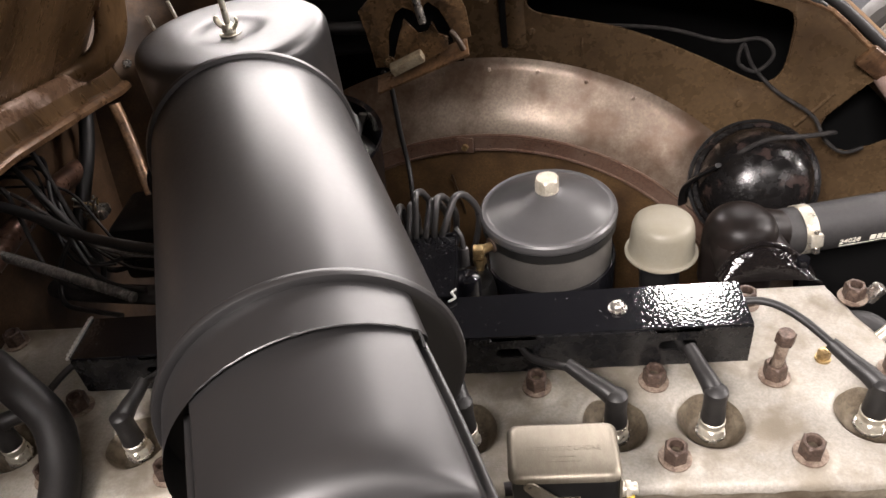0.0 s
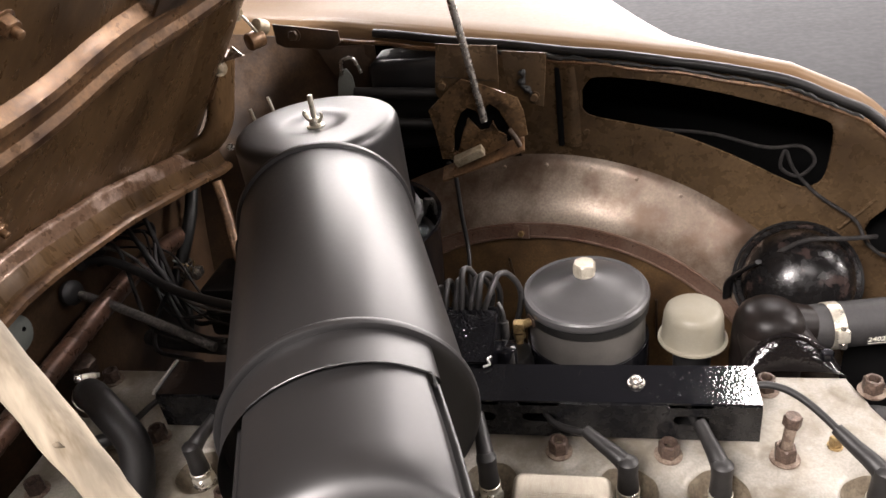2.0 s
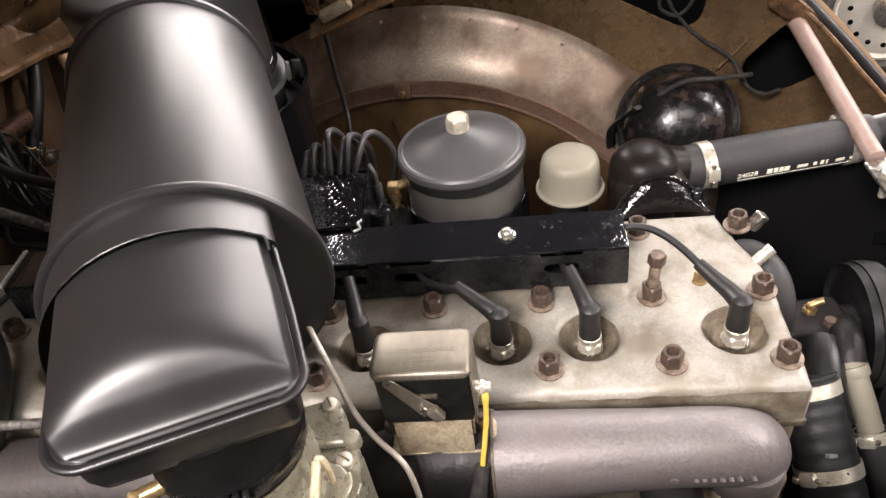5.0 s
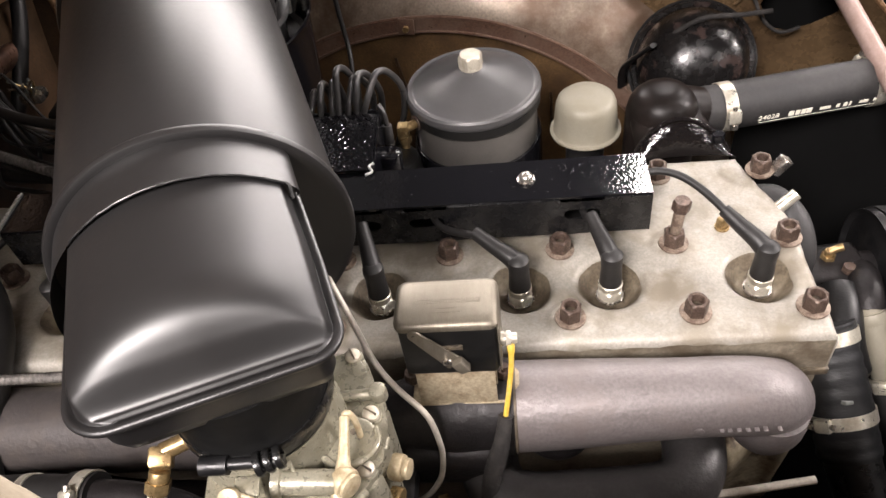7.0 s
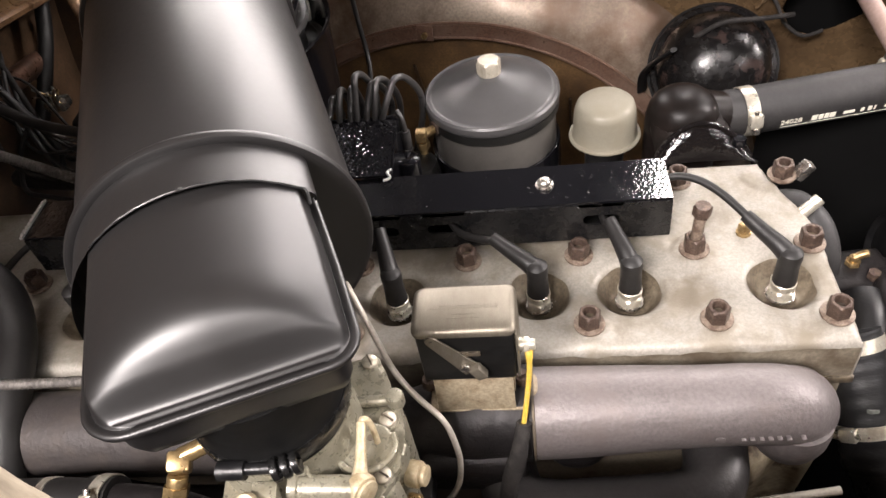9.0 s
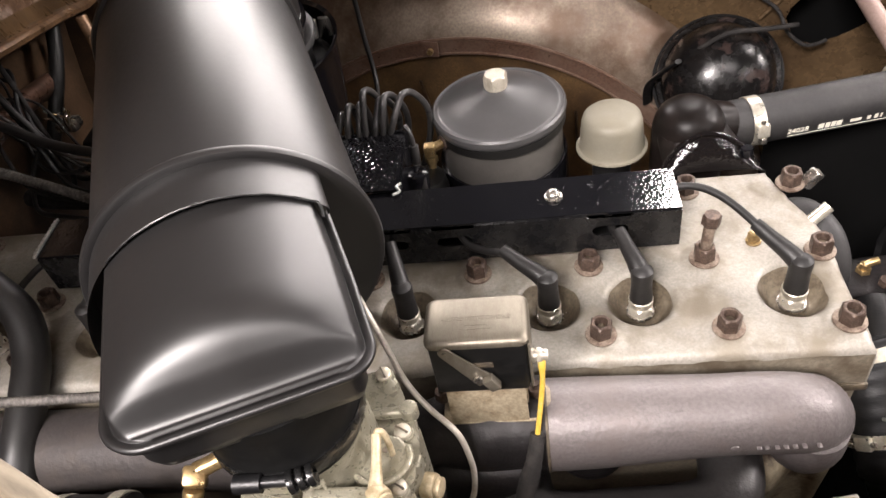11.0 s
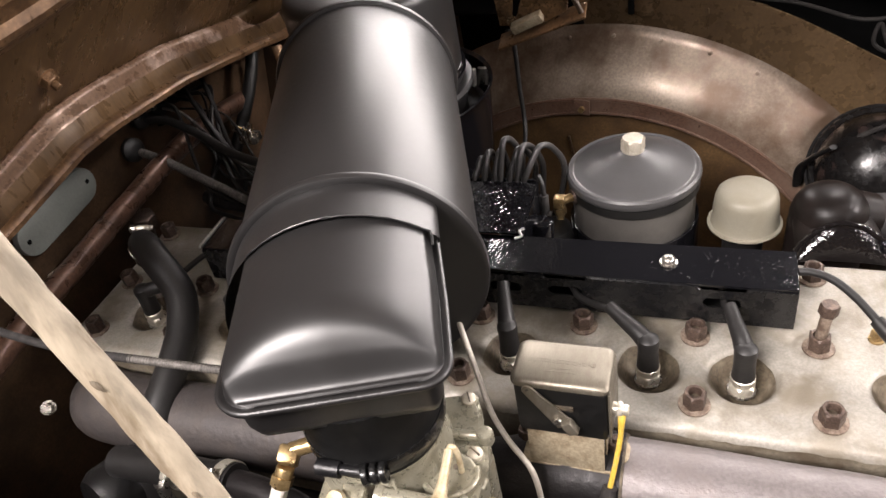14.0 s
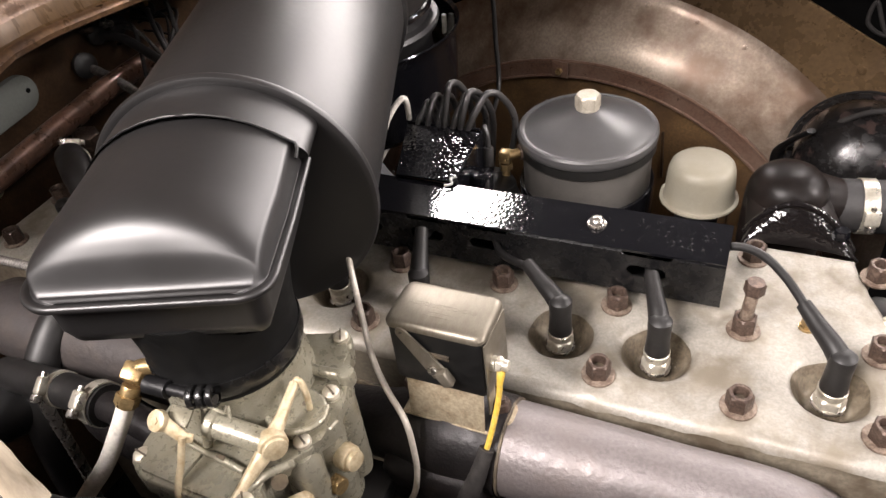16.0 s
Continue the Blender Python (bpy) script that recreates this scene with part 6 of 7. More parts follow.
part("pipe", tube([(-0.1, -0.215, 0.765), (-0.2, -0.215, 0.765), (-0.3, -0.21, 0.765), (-0.35, -0.19, 0.77), (-0.36, -0.14, 0.775)], 0.0255, 28, 6), "manifold_dark", intake)
part("flange", box((-0.075, -0.235, 0.79), (0.1, 0.1, 0.02), 0.006), "pipe_black", intake)
solid("throttle_rod", tube([(0.05, -0.236, 0.766), (0.17, -0.217, 0.768), (0.289, -0.201, 0.77)], 0.0034, 12, 3), "pale_steel", "slim pale throttle rod", "rod")
def side_casting(u, v):
    """The front corner of the block: a stained, bulging casting below the manifold's end."""
    x, z = 0.20 + 0.130 * u, 0.55 + 0.15 * v
    bulge = 0.022 * math.exp(-((x - 0.255) / 0.022) ** 2 - ((z - 0.655) / 0.045) ** 2) + 0.012 * math.exp(-((x - 0.33) / 0.02) ** 2)
    return Vector((x, -0.112 - bulge + 0.004 * math.sin(60 * x + 25 * z) + 0.035 * step(0.8, 1.0, v) + 0.03 * step(0.85, 1.0, u), z))


part("side_casting", sheet(side_casting, 40, 40, 0.004), "block_cream", engine, "stained cream side of the block")

# ---- prop stick on the near fender ----
stick_a, stick_b = Vector((-0.0574, -0.3903, 1.045)), Vector((-0.1807, -0.3774, 1.5))
stick = thing("prop_stick", "scuffed pale wooden stick propping the hood on the fender", "prop stick", stick_a)


def stick_at(t, out=0.0, side=0.0):
    return stick_a.lerp(stick_b, t) + Vector((0.35 * out, -0.9 * out, 0.15 * out)) + Vector((0.93 * side, 0.35 * side, 0.3 * side))


part("shaft", tube([stick_at(k / 90, 0, 0.0007 * noise.noise((k * 0.35, 0.2, 0.4))) for k in range(91)], lambda t: 0.0066 * (1 + 0.10 * noise.noise((t * 36, 1.5, 0.3)) + 0.05 * noise.noise((t * 120, 4.1, 0.3))), 14, 1, flat=0.8), "stick_wood", stick, "scuffed cream-painted shaft")
for t0, n in ((0.17, 0.014), (0.30, 0.022), (0.44, 0.012)):
    part("split", tube([stick_at(t0 + n * k / 6, 0.0052 + 0.0006 * math.sin(k), 0.0016 - 0.0005 * k) for k in range(7)], lambda t: 0.0012 * math.sin(math.pi * min(max(t, 0.06), 0.94)), 6, 2, flat=0.6), "splinter", stick, "dark split in the wood")

# ---- far hood latch and its rod ----
latch = thing("hood_latch", "worn bronze hood latch bolted to the fender apron", "hood latch", (-0.11, 0.45, 0.94))


def facing(points, y, thick, bevel=0.0008):
    """A plate facing the near side: outline in (x, z)."""
    m = Matrix(((1, 0, 0, 0), (0, 0, -1, y), (0, 1, 0, 0), (0, 0, 0, 1)))
    return prism(points, 0, thick, bevel, m)


part("back_plate", facing([(-0.168, 1.128), (-0.085, 1.118), (-0.088, 1.06), (-0.1, 1.052), (-0.17, 1.045), (-0.178, 1.06)], 0.452, 0.002), "bronze_sheet", latch)
# black plate in place of the shaded opening behind the claw
part("recess", facing([(-0.168, 1.055), (-0.075, 1.05), (-0.065, 0.955), (-0.165, 0.955)], 0.4535, 0.001, 0.0), "void_shade", latch, "black plate painted as the shade behind the claw")
part("plate_fold", tube([(-0.168, 0.4505, 1.082), (-0.13, 0.4505, 1.076), (-0.09, 0.4505, 1.07)], 0.0012, 6, 3), "bronze_dark", latch)
part("side_plate", facing([(-0.08, 1.112), (-0.02, 1.104), (-0.028, 1.03), (-0.05, 1.036), (-0.075, 1.055)], 0.448, 0.002), "bronze_sheet", latch, "bolted bronze side plate")
yoke_out = [(-0.188, 1.04), (-0.152, 1.072), (-0.136, 1.082), (-0.102, 1.069), (-0.062, 1.05), (-0.055, 1.03), (-0.052, 0.995), (-0.075, 0.99), (-0.077, 1.012), (-0.088, 1.035), (-0.1, 1.045), (-0.106, 1.042), (-0.11, 1.03), (-0.114, 1.02), (-0.12, 1.036), (-0.132, 1.042), (-0.143, 1.035), (-0.155, 1.01), (-0.158, 0.985), (-0.163, 0.965), (-0.178, 0.965), (-0.182, 1.01)]
part("yoke", facing(yoke_out, 0.436, 0.003), "latch_bronze", latch, "notched bronze yoke")
part("claw", facing([(-0.152, 0.978), (-0.14, 1.01), (-0.132, 1.028), (-0.124, 1.018), (-0.116, 1.008), (-0.104, 1.01), (-0.098, 1.022), (-0.092, 1.005), (-0.08, 1.0), (-0.082, 0.985), (-0.12, 0.968), (-0.15, 0.962)], 0.43, 0.004), "latch_bronze", latch, "rusty claw")
part("tray", box((-0.117, 0.424, 0.966), (0.128, 0.034, 0.004), 0.0012, Euler((0.25, radians(-19), 0)).to_matrix().to_4x4()), "rail_worn", latch, "tilted rusty tray")
part("block", box((-0.134, 0.414, 0.977), (0.045, 0.014, 0.013), 0.0015, Euler((0.25, radians(-22), 0)).to_matrix().to_4x4()), "bracket_tin", latch, "worn bare striker block")
part("spring_pin", tube([(-0.076, 0.425, 1.008), (-0.068, 0.42, 0.998), (-0.062, 0.418, 0.985)], 0.0038, 10), "bronze_dark", latch)
for x, z, y in ((-0.166, 1.071, 0.447), (-0.04, 1.046, 0.443), (-0.16, 0.972, 0.432)):
    part("bolt", join(hexa(0.0105, 0, 0.006, (x, y, z), (0, -1, 0)), disc(0.0078, -0.001, 0.0015, (x, y, z), (0, -1, 0), 16)), "bronze_sheet", latch)
part("sealant", tube([(-0.055, 0.441, 1.085), (-0.052, 0.44, 1.075), (-0.056, 0.44, 1.066), (-0.048, 0.44, 1.058), (-0.043, 0.44, 1.052)], lambda t: 0.004 + 0.0016 * math.sin(t * 19), 8), "seal_tar", latch, "smear of black sealant")
solid("support_rod", tube([(-0.109, 0.425, 1.022), (-0.136, 0.43, 1.19), (-0.20, 0.44, 1.56)], 0.0052, 12, 4), "steel", "slim greyed steel hood support rod standing in the latch", "rod")

# ---- hood hinge corner ----
hinge = thing("hinge_assembly", "bronze hood hinge with bolts and a round pivot", "hinge", (-0.46, 0.44, 1.05))
part("arm", facing([(-0.474, 1.207), (-0.437, 1.202), (-0.46, 1.167), (-0.476, 1.142), (-0.496, 1.109), (-0.52, 1.071), (-0.535, 1.073), (-0.518, 1.111), (-0.493, 1.171)], 0.45, 0.004), "rail_worn", hinge, "worn bronze hinge arm")
# the gap's shade is a flat black plate
part("arm_gap", facing([(-0.506, 1.191), (-0.49, 1.19), (-0.519, 1.119), (-0.545, 1.065), (-0.565, 1.056)], 0.464, 0.002, 0.0), "void_shade", hinge, "black plate painted as the shaded gap beside the arm")
part("gusset", facing([(-0.459, 1.153), (-0.445, 1.138), (-0.48, 1.131)], 0.444, 0.003), "steel", hinge, "bright worn gusset")
part("pivot", disc(0.0125, 0, 0.024, (-0.427 + 0.008, 0.462, 1.157), (-0.55, -0.8, -0.05), 24, 0.002), "rail_worn", hinge, "round pivot stub")
part("pivot_bolt", disc(0.011, 0, 0.02, (-0.417, 0.475, 1.166), (-0.3, -0.8, 0.4), 20, 0.003), "bracket_tin", hinge, "pale rounded bolt end")
part("spring_wire", tube([(-0.443 + 0.012, 0.44, 1.196 - 0.002), (-0.427 + 0.002, 0.444, 1.157 + 0.025), (-0.417, 0.455, 1.166 - 0.008)], 0.0020, 8), "bright_zinc", hinge)
for bx, bz in ((-0.49, 1.122), (-0.443, 1.196)):
    part("nut", join(hexa(0.013, 0, 0.008, (bx, 0.446, bz), (0.5, -0.7, 0.2)), disc(0.0115, -0.002, 0.0015, (bx, 0.446, bz), (0.5, -0.7, 0.2), 20), disc(0.004, 0.007, 0.014, (bx, 0.446, bz), (0.5, -0.7, 0.2), 10, 0.001)), "bracket_tin", hinge)
cowl = thing("cowl_side", "dark brown cowl side panel behind the air cleaner", "body panel", (-0.45, 0.6, 0.9), kind="structure")
part("panel", sheet(lambda u, v: (lambda x: Vector((x, 0.50 + 0.12 * u + (edge_at(x).y - 0.004 - 0.50 - 0.12 * u) * v * v, 0.62 + (edge_at(x).z - 0.010 - 0.62) * v)))(-0.70 + 0.40 * u), 8, 8, 0.002), "bronze_dark", cowl)
part("fender_bracket", facing([(-0.437, 1.155), (-0.335, 1.135), (-0.335, 1.118), (-0.352, 1.108), (-0.425, 1.118), (-0.437, 1.125)], 0.545, 0.003), "bronze_dark", cowl, "bolted corner bracket")
part("bolt", join(hexa(0.014, 0, 0.007, (-0.405, 0.541, 1.136), (0, -1, 0.1)), disc(0.0105, -0.001, 0.002, (-0.405, 0.541, 1.136), (0, -1, 0.1), 18)), "bronze_dark", cowl)
part("drop_plate", facing([(-0.40, 1.10), (-0.30, 1.095), (-0.30, 1.0), (-0.34, 0.99), (-0.375, 1.05)], 0.60, 0.002), "bronze_dark", cowl, "dark brown dropped plate")
clip = thing("fender_clip", "small grey bracket clip with an orange wire end", "bracket", (-0.36, 0.57, 1.0))
part("tab", facing([(-0.372, 1.01), (-0.335, 1.01), (-0.338, 1.055), (-0.345, 1.068), (-0.356, 1.068), (-0.362, 1.05)], 0.575, 0.003), "grey_paint", clip)
part("ledge", box((-0.355, 0.56, 1.008), (0.05, 0.03, 0.006), 0.002), "steel", clip)
part("wire_end", disc(0.006, 0, 0.006, (-0.332, 0.555, 1.012), (0, -1, 0.5), 14, 0.001), "brass", clip)
part("hook", tube([(-0.352, 0.57, 1.06), (-0.348, 0.566, 1.082), (-0.33, 0.568, 1.085), (-0.322, 0.572, 1.06)], 0.003, 8), "steel", clip)
heater = thing("heater_unit", "dark heater housing and hoses in the corner behind the cleaner", "heater", (-0.24, 0.6, 0.9))
part("housing", box((-0.245, 0.61, 1.0), (0.13, 0.09, 0.15), 0.015, None, 3), "pipe_black", heater)
for z in (1.035, 0.985):
    part("hose", tube([(-0.33, 0.55, z), (-0.26, 0.545, z - 0.004), (-0.19, 0.55, z - 0.012)], 0.009, 12), "rubber", heater)
for x, z in ((-0.355, 1.099), (-0.385, 1.084)):
    solid("stud", tube([(x - 0.03, 0.37, z - 0.03), (x - 0.035, 0.37, z)], 0.0022, 8, smooth=False), "bright_zinc", "thin bright threaded stud behind the cleaner", "stud")

# ---- horn ----
HORN = Vector((0.312, 0.405, 0.762))
HORN_WAY = Vector((-0.12, -0.82, 0.56)).normalized()
horn = thing("horn", "glossy black horn dome with flaking paint", "horn", (0.31, 0.42, 0.69))
part("dome", lathe([(0.081, -0.012), (0.082, -0.004), (0.080, 0.002), (0.0745, 0.004), (0.0725, 0.014), (0.066, 0.032), (0.054, 0.047), (0.036, 0.057), (0.018, 0.0615), (0, 0.0625)], HORN, HORN_WAY, 56), "horn_black", horn, "mottled glossy black dome")
part("back_shell", lathe([(0, -0.05), (0.06, -0.05), (0.078, -0.02), (0.081, -0.012)], HORN, HORN_WAY, 48), "pipe_black", horn)
part("bracket", tube([HORN + Vector((-0.060, -0.030, 0.052)), HORN + Vector((-0.078, -0.018, 0.030)), HORN + Vector((-0.090, 0.002, 0.0)), HORN + Vector((-0.088, 0.02, -0.04))], 0.008, 12, flat=0.4), "pipe_black", horn, "black strap bracket")
part("clamp_ring", lathe([(0.0815, -0.02), (0.0855, -0.018), (0.0855, -0.008), (0.0815, -0.006)], HORN, HORN_WAY, 48), "pipe_black", horn)
solid("horn_wire", tube([(0.268, 0.40, 0.80), (0.283, 0.39, 0.822), (0.315, 0.385, 0.841), (0.36, 0.39, 0.838), (0.405, 0.41, 0.828)], 0.0034, 10), "cloth_wrap", "grey cloth-covered wire over the horn", "wire")
solid("looped_wire", tube([(0.12, 0.525, 0.955), (0.2, 0.50, 0.952), (0.27, 0.482, 0.935), (0.315, 0.474, 0.937), (0.333, 0.47, 0.915), (0.315, 0.472, 0.893), (0.292, 0.476, 0.905), (0.296, 0.478, 0.93), (0.31, 0.474, 0.90), (0.34, 0.46, 0.868), (0.385, 0.44, 0.838), (0.40, 0.425, 0.81), (0.425, 0.42, 0.79), (0.45, 0.42, 0.795)], 0.0026, 10, 7), "cloth_wrap", "thin black wire looped against the fender apron", "wire")
solid("apron_wire", tube([(-0.175, 0.455, 0.95), (-0.168, 0.458, 0.927), (-0.166, 0.455, 0.86), (-0.160, 0.44, 0.80), (-0.152, 0.38, 0.78), (-0.13, 0.28, 0.80), (-0.115, 0.22, 0.83)], 0.0036, 10), "rubber", "black wire hanging from the latch to the distributor", "wire")
for pts, r in ((((-0.205, 0.375, 0.93), (-0.211, 0.38, 0.888), (-0.224, 0.38, 0.855), (-0.230, 0.378, 0.829), (-0.225, 0.36, 0.80)), 0.0034),
               (((-0.178, 0.118, 0.890), (-0.172, 0.132, 0.914), (-0.1625, 0.146, 0.931), (-0.157, 0.152, 0.930), (-0.158, 0.156, 0.905)), 0.0032),
               (((-0.205, 0.245, 0.878), (-0.214, 0.245, 0.862), (-0.217, 0.24, 0.845), (-0.235, 0.22, 0.815), (-0.24, 0.19, 0.80)), 0.0045)):
    solid("white_wire", tube(pts, r, 10), "white_wire", "short white wire beside the air cleaner", "wire")

# ---- front braces ----
brace = thing("front_brace", "dull pinkish-grey steel brace rod to the fender", "brace rod", (0.42, 0.2, 0.85))
part("rod", tube([(0.456, 0.43, 0.89), (0.468, 0.30, 0.862), (0.478, 0.19, 0.838)], 0.0105, 18, 3), "pink_rod", brace)
part("upper_foot", box((0.452, 0.425, 0.905), (0.07, 0.012, 0.03), 0.004, Euler((0.2, 0.7, 0)).to_matrix().to_4x4()), "rail_worn", brace, "flattened upper foot")
part("lower_foot", box((0.484, 0.165, 0.83), (0.03, 0.05, 0.005), 0.002, Euler((0.2, 0, 0.2)).to_matrix().to_4x4()), "steel", brace)
part("bolt", join(hexa(0.014, 0, 0.008, (0.48, 0.16, 0.833)), disc(0.004, -0.025, 0.0, (0.48, 0.16, 0.833), seg=10)), "bright_zinc", brace)
# added black sheet; stands in for the deep shade right of the pump
solid("splash_shield", sheet(lambda u, v: Vector((0.345 + 0.275 * u, 0.285 - 0.05 * u, 0.31 + (0.475 + 0.0 * u) * v)), 8, 6, 0.002), "void_shade", "black sheet added for the unlit gap between engine and fender", "splash shield")
solid("yellow_tag", box((0.515, 0.235, 0.87), (0.02, 0.004, 0.008), 0.001), "yellow_wire", "small yellow plastic tag by the hose", "tag")

# ---- water pump, pulley, bypass hose ----
pump = thing("water_pump", "dark cast water pump with a small brass fitting", "water pump", (0.38, 0.03, 0.68))
part("body", box((0.372, 0.056, 0.715), (0.105, 0.052, 0.045), 0.007, Euler((0, 0, 0.1)).to_matrix().to_4x4(), 3), "manifold_dark", pump)
part("neck", tube([(0.386, 0.022, 0.728), (0.384, 0.004, 0.726), (0.380, -0.03, 0.71), (0.385, -0.05, 0.69)], 0.021, 24), "pipe_black", pump)
part("elbow", tube([(0.418, 0.045, 0.728), (0.414, 0.026, 0.737), (0.410, 0.008, 0.735), (0.409, -0.002, 0.728)], 0.0155, 20), "manifold_dark", pump, "dark elbow")
part("brass_fitting", join(hexa(0.014, 0, 0.006, (0.388, 0.062, 0.736)), disc(0.005, 0.005, 0.012, (0.388, 0.062, 0.736), (0, 0, 1), 16, 0.001), tube([(0.388, 0.062, 0.746), (0.394, 0.062, 0.75), (0.4, 0.062, 0.752)], 0.0042, 10)), "brass", pump, "brass grease fitting")
part("side_hose", tube([(0.318, 0.10, 0.79), (0.328, 0.085, 0.80), (0.342, 0.062, 0.79), (0.348, 0.045, 0.76), (0.345, 0.045, 0.71)], 0.017, 20), "rubber_cloth", pump, "short grey bypass hose behind the head")
part("bolt", hexa(0.012, 0, 0.008, (0.342, 0.035, 0.737)), "rust_nut", pump)
part("bolt", hexa(0.012, 0, 0.008, (0.402, 0.042, 0.737)), "rust_nut", pump)
solid("pipe_stub", join(tube([(0.409, 0.0, 0.731), (0.416, -0.018, 0.708), (0.424, -0.04, 0.68), (0.43, -0.06, 0.655)], 0.0125, 20, 3), disc(0.0148, 0, 0.012, (0.4105, -0.004, 0.727), (0.25, -0.6, -0.75), 20, 0.001)), "breather_tan", "pale bare pipe leading down from the pump", "pipe")
solid("lower_pipe_hose", tube([(0.426, -0.046, 0.673), (0.436, -0.08, 0.63), (0.445, -0.13, 0.56)], 0.0155, 20, 3), "rubber_cloth", "dark rubber hose on the pale pipe", "hose")
hose_clamp(Vector((0.427, -0.049, 0.669)), (0.15, -0.6, -0.75), 0.0158, 0.012, 2.4)
pulley = thing("fan_pulley", "worn black fan pulley with its belt", "pulley", (0.43, 0.06, 0.7))
part("disc", lathe([(0.0, -0.004), (0.062, -0.004), (0.066, -0.009), (0.0675, -0.009), (0.0675, 0.0), (0.06, 0.006), (0.06, 0.010), (0.0675, 0.016), (0.0675, 0.022), (0.02, 0.022), (0, 0.022)], (0.440, 0.062, 0.712), (1, 0.0, 0.0), 56), "pipe_black", pulley)
part("hub", disc(0.022, -0.02, 0.03, (0.440, 0.062, 0.712), (1, 0, 0), 28, 0.003), "manifold_dark", pulley)
part("belt", lathe([(0.06, 0.004), (0.069, 0.001), (0.069, 0.015), (0.06, 0.012)], (0.440, 0.062, 0.712), (1, 0.0, 0.0), 56), "rubber", pulley, "black rubber fan belt")
shroud = thing("fan_shroud", "black sheet fan shroud ring ahead of the pulley", "fan shroud", (0.54, 0.05, 0.31))
part("ring", sheet(lambda u, v: Vector((0.54, 0.05 + 0.26 * math.cos(math.pi * (0.05 + 0.9 * u)), 0.5 + (0.24 + 0.03 * v) * math.sin(math.pi * (0.05 + 0.9 * u)))), 30, 2, 0.003), "pipe_black", shroud)
for sgn in (-1, 1):
    part("leg", box((0.54, 0.05 + sgn * 0.272, 0.425), (0.004, 0.032, 0.23), 0.001), "pipe_black", shroud)
bypass = thing("lower_radiator_hose", "black ribbed rubber hose with worm-drive clamps", "hose", (0.35, -0.12, 0.6))
part("hose", tube([(0.360, -0.016, 0.728), (0.364, -0.034, 0.71), (0.370, -0.062, 0.685), (0.376, -0.090, 0.657), (0.381, -0.110, 0.635)], lambda t: 0.030 + 0.0005 * math.sin(62 * t), 32, 12), "hose_ribbed", bypass)
part("lower_pipe", tube([(0.377, -0.092, 0.655), (0.386, -0.122, 0.62), (0.41, -0.16, 0.55), (0.412, -0.18, 0.48)], 0.0265, 28), "hose_gloss", bypass, "shiny black lower pipe")
part("hose_mark", box((0.370, -0.089, 0.698), (0.014, 0.004, 0.006), 0.001, Euler((0.9, 0.3, 0.3)).to_matrix().to_4x4()), "grey_paint", bypass, "faded blue-grey print")
hose_clamp(Vector((0.362, -0.025, 0.719)), (0.15, -0.65, -0.7), 0.0308, 0.013, 2.6)
hose_clamp(Vector((0.3745, -0.083, 0.664)), (0.15, -0.68, -0.7), 0.0308, 0.013, 2.6)
solid("head_stud", tube([(0.312, 0.045, 0.828), (0.331, 0.052, 0.842)], 0.006, 10, smooth=False), "bright_zinc", "bright angled fitting at the head's corner", "fitting")
solid("corner_tag", box((0.328, 0.096, 0.84), (0.012, 0.012, 0.02), 0.002, Euler((0.2, 0.6, 0.4)).to_matrix().to_4x4()), "steel", "bent bare-metal tab by the corner nut", "bracket")

# ---- rear of the engine: heater hose, pipes, cables ----
heater_hose = thing("heater_hose", "black rubber heater hose curving down from the head", "hose", (-0.46, -0.05, 0.7))
part("hose", tube([(-0.525, 0.014, 0.885), (-0.504, -0.002, 0.904), (-0.467, -0.028, 0.905), (-0.430, -0.052, 0.882), (-0.414, -0.085, 0.861), (-0.406, -0.125, 0.847), (-0.402, -0.175, 0.827), (-0.402, -0.212, 0.79), (-0.405, -0.232, 0.72), (-0.41, -0.24, 0.58)], 0.0168, 24), "rubber", heater_hose)
part("outlet", tube([(-0.55, 0.03, 0.85), (-0.545, 0.028, 0.87), (-0.534, 0.02, 0.88), (-0.52, 0.012, 0.889)], 0.0135, 20), "rust_nut", heater_hose, "rusty water outlet")
hose_clamp(Vector((-0.519, 0.010, 0.890)), (0.7, -0.55, 0.45), 0.017, 0.012, 1.2)
big = thing("water_outlet", "rusty hex fitting at the rear of the head", "fitting", (-0.60, 0.09, 0.84))
part("hex", hexa(0.03, 0, 0.02, (-0.607, 0.10, 0.845), (0.2, 0, 1)), "rust_nut", big)
part("neck", disc(0.011, -0.03, 0.004, (-0.607, 0.10, 0.845), (0.2, 0, 1), 16), "rust_nut", big)


def spring_cable(points, r, pitch, name, label, mat):
    """A wound conduit: a core with fine rings."""
    path = smooth_path(points, 24)
    total = sum((b - a).length for a, b in zip(path, path[1:]))
    n = int(total / pitch)
    return solid(name, tube(points, lambda t: r * (1 + 0.13 * math.sin(t * n * 2 * math.pi)), 10, max(8, int(3.2 * n / (len(points) - 1)))), mat, label, "cable", sharp=80)


spring_cable([(-0.17, -0.222, 0.984), (-0.23, -0.222, 0.981), (-0.32, -0.221, 0.978)], 0.0034, 0.0024, "throttle_conduit", "grey wound-wire conduit running to the carburettor", "braid")
solid("throttle_cable", tube([(-0.315, -0.221, 0.978), (-0.385, -0.22, 0.977), (-0.45, -0.22, 0.988), (-0.56, -0.2, 0.985), (-0.66, -0.17, 0.96)], 0.0036, 10), "cloth_wrap", "dark outer cable from the firewall", "cable")
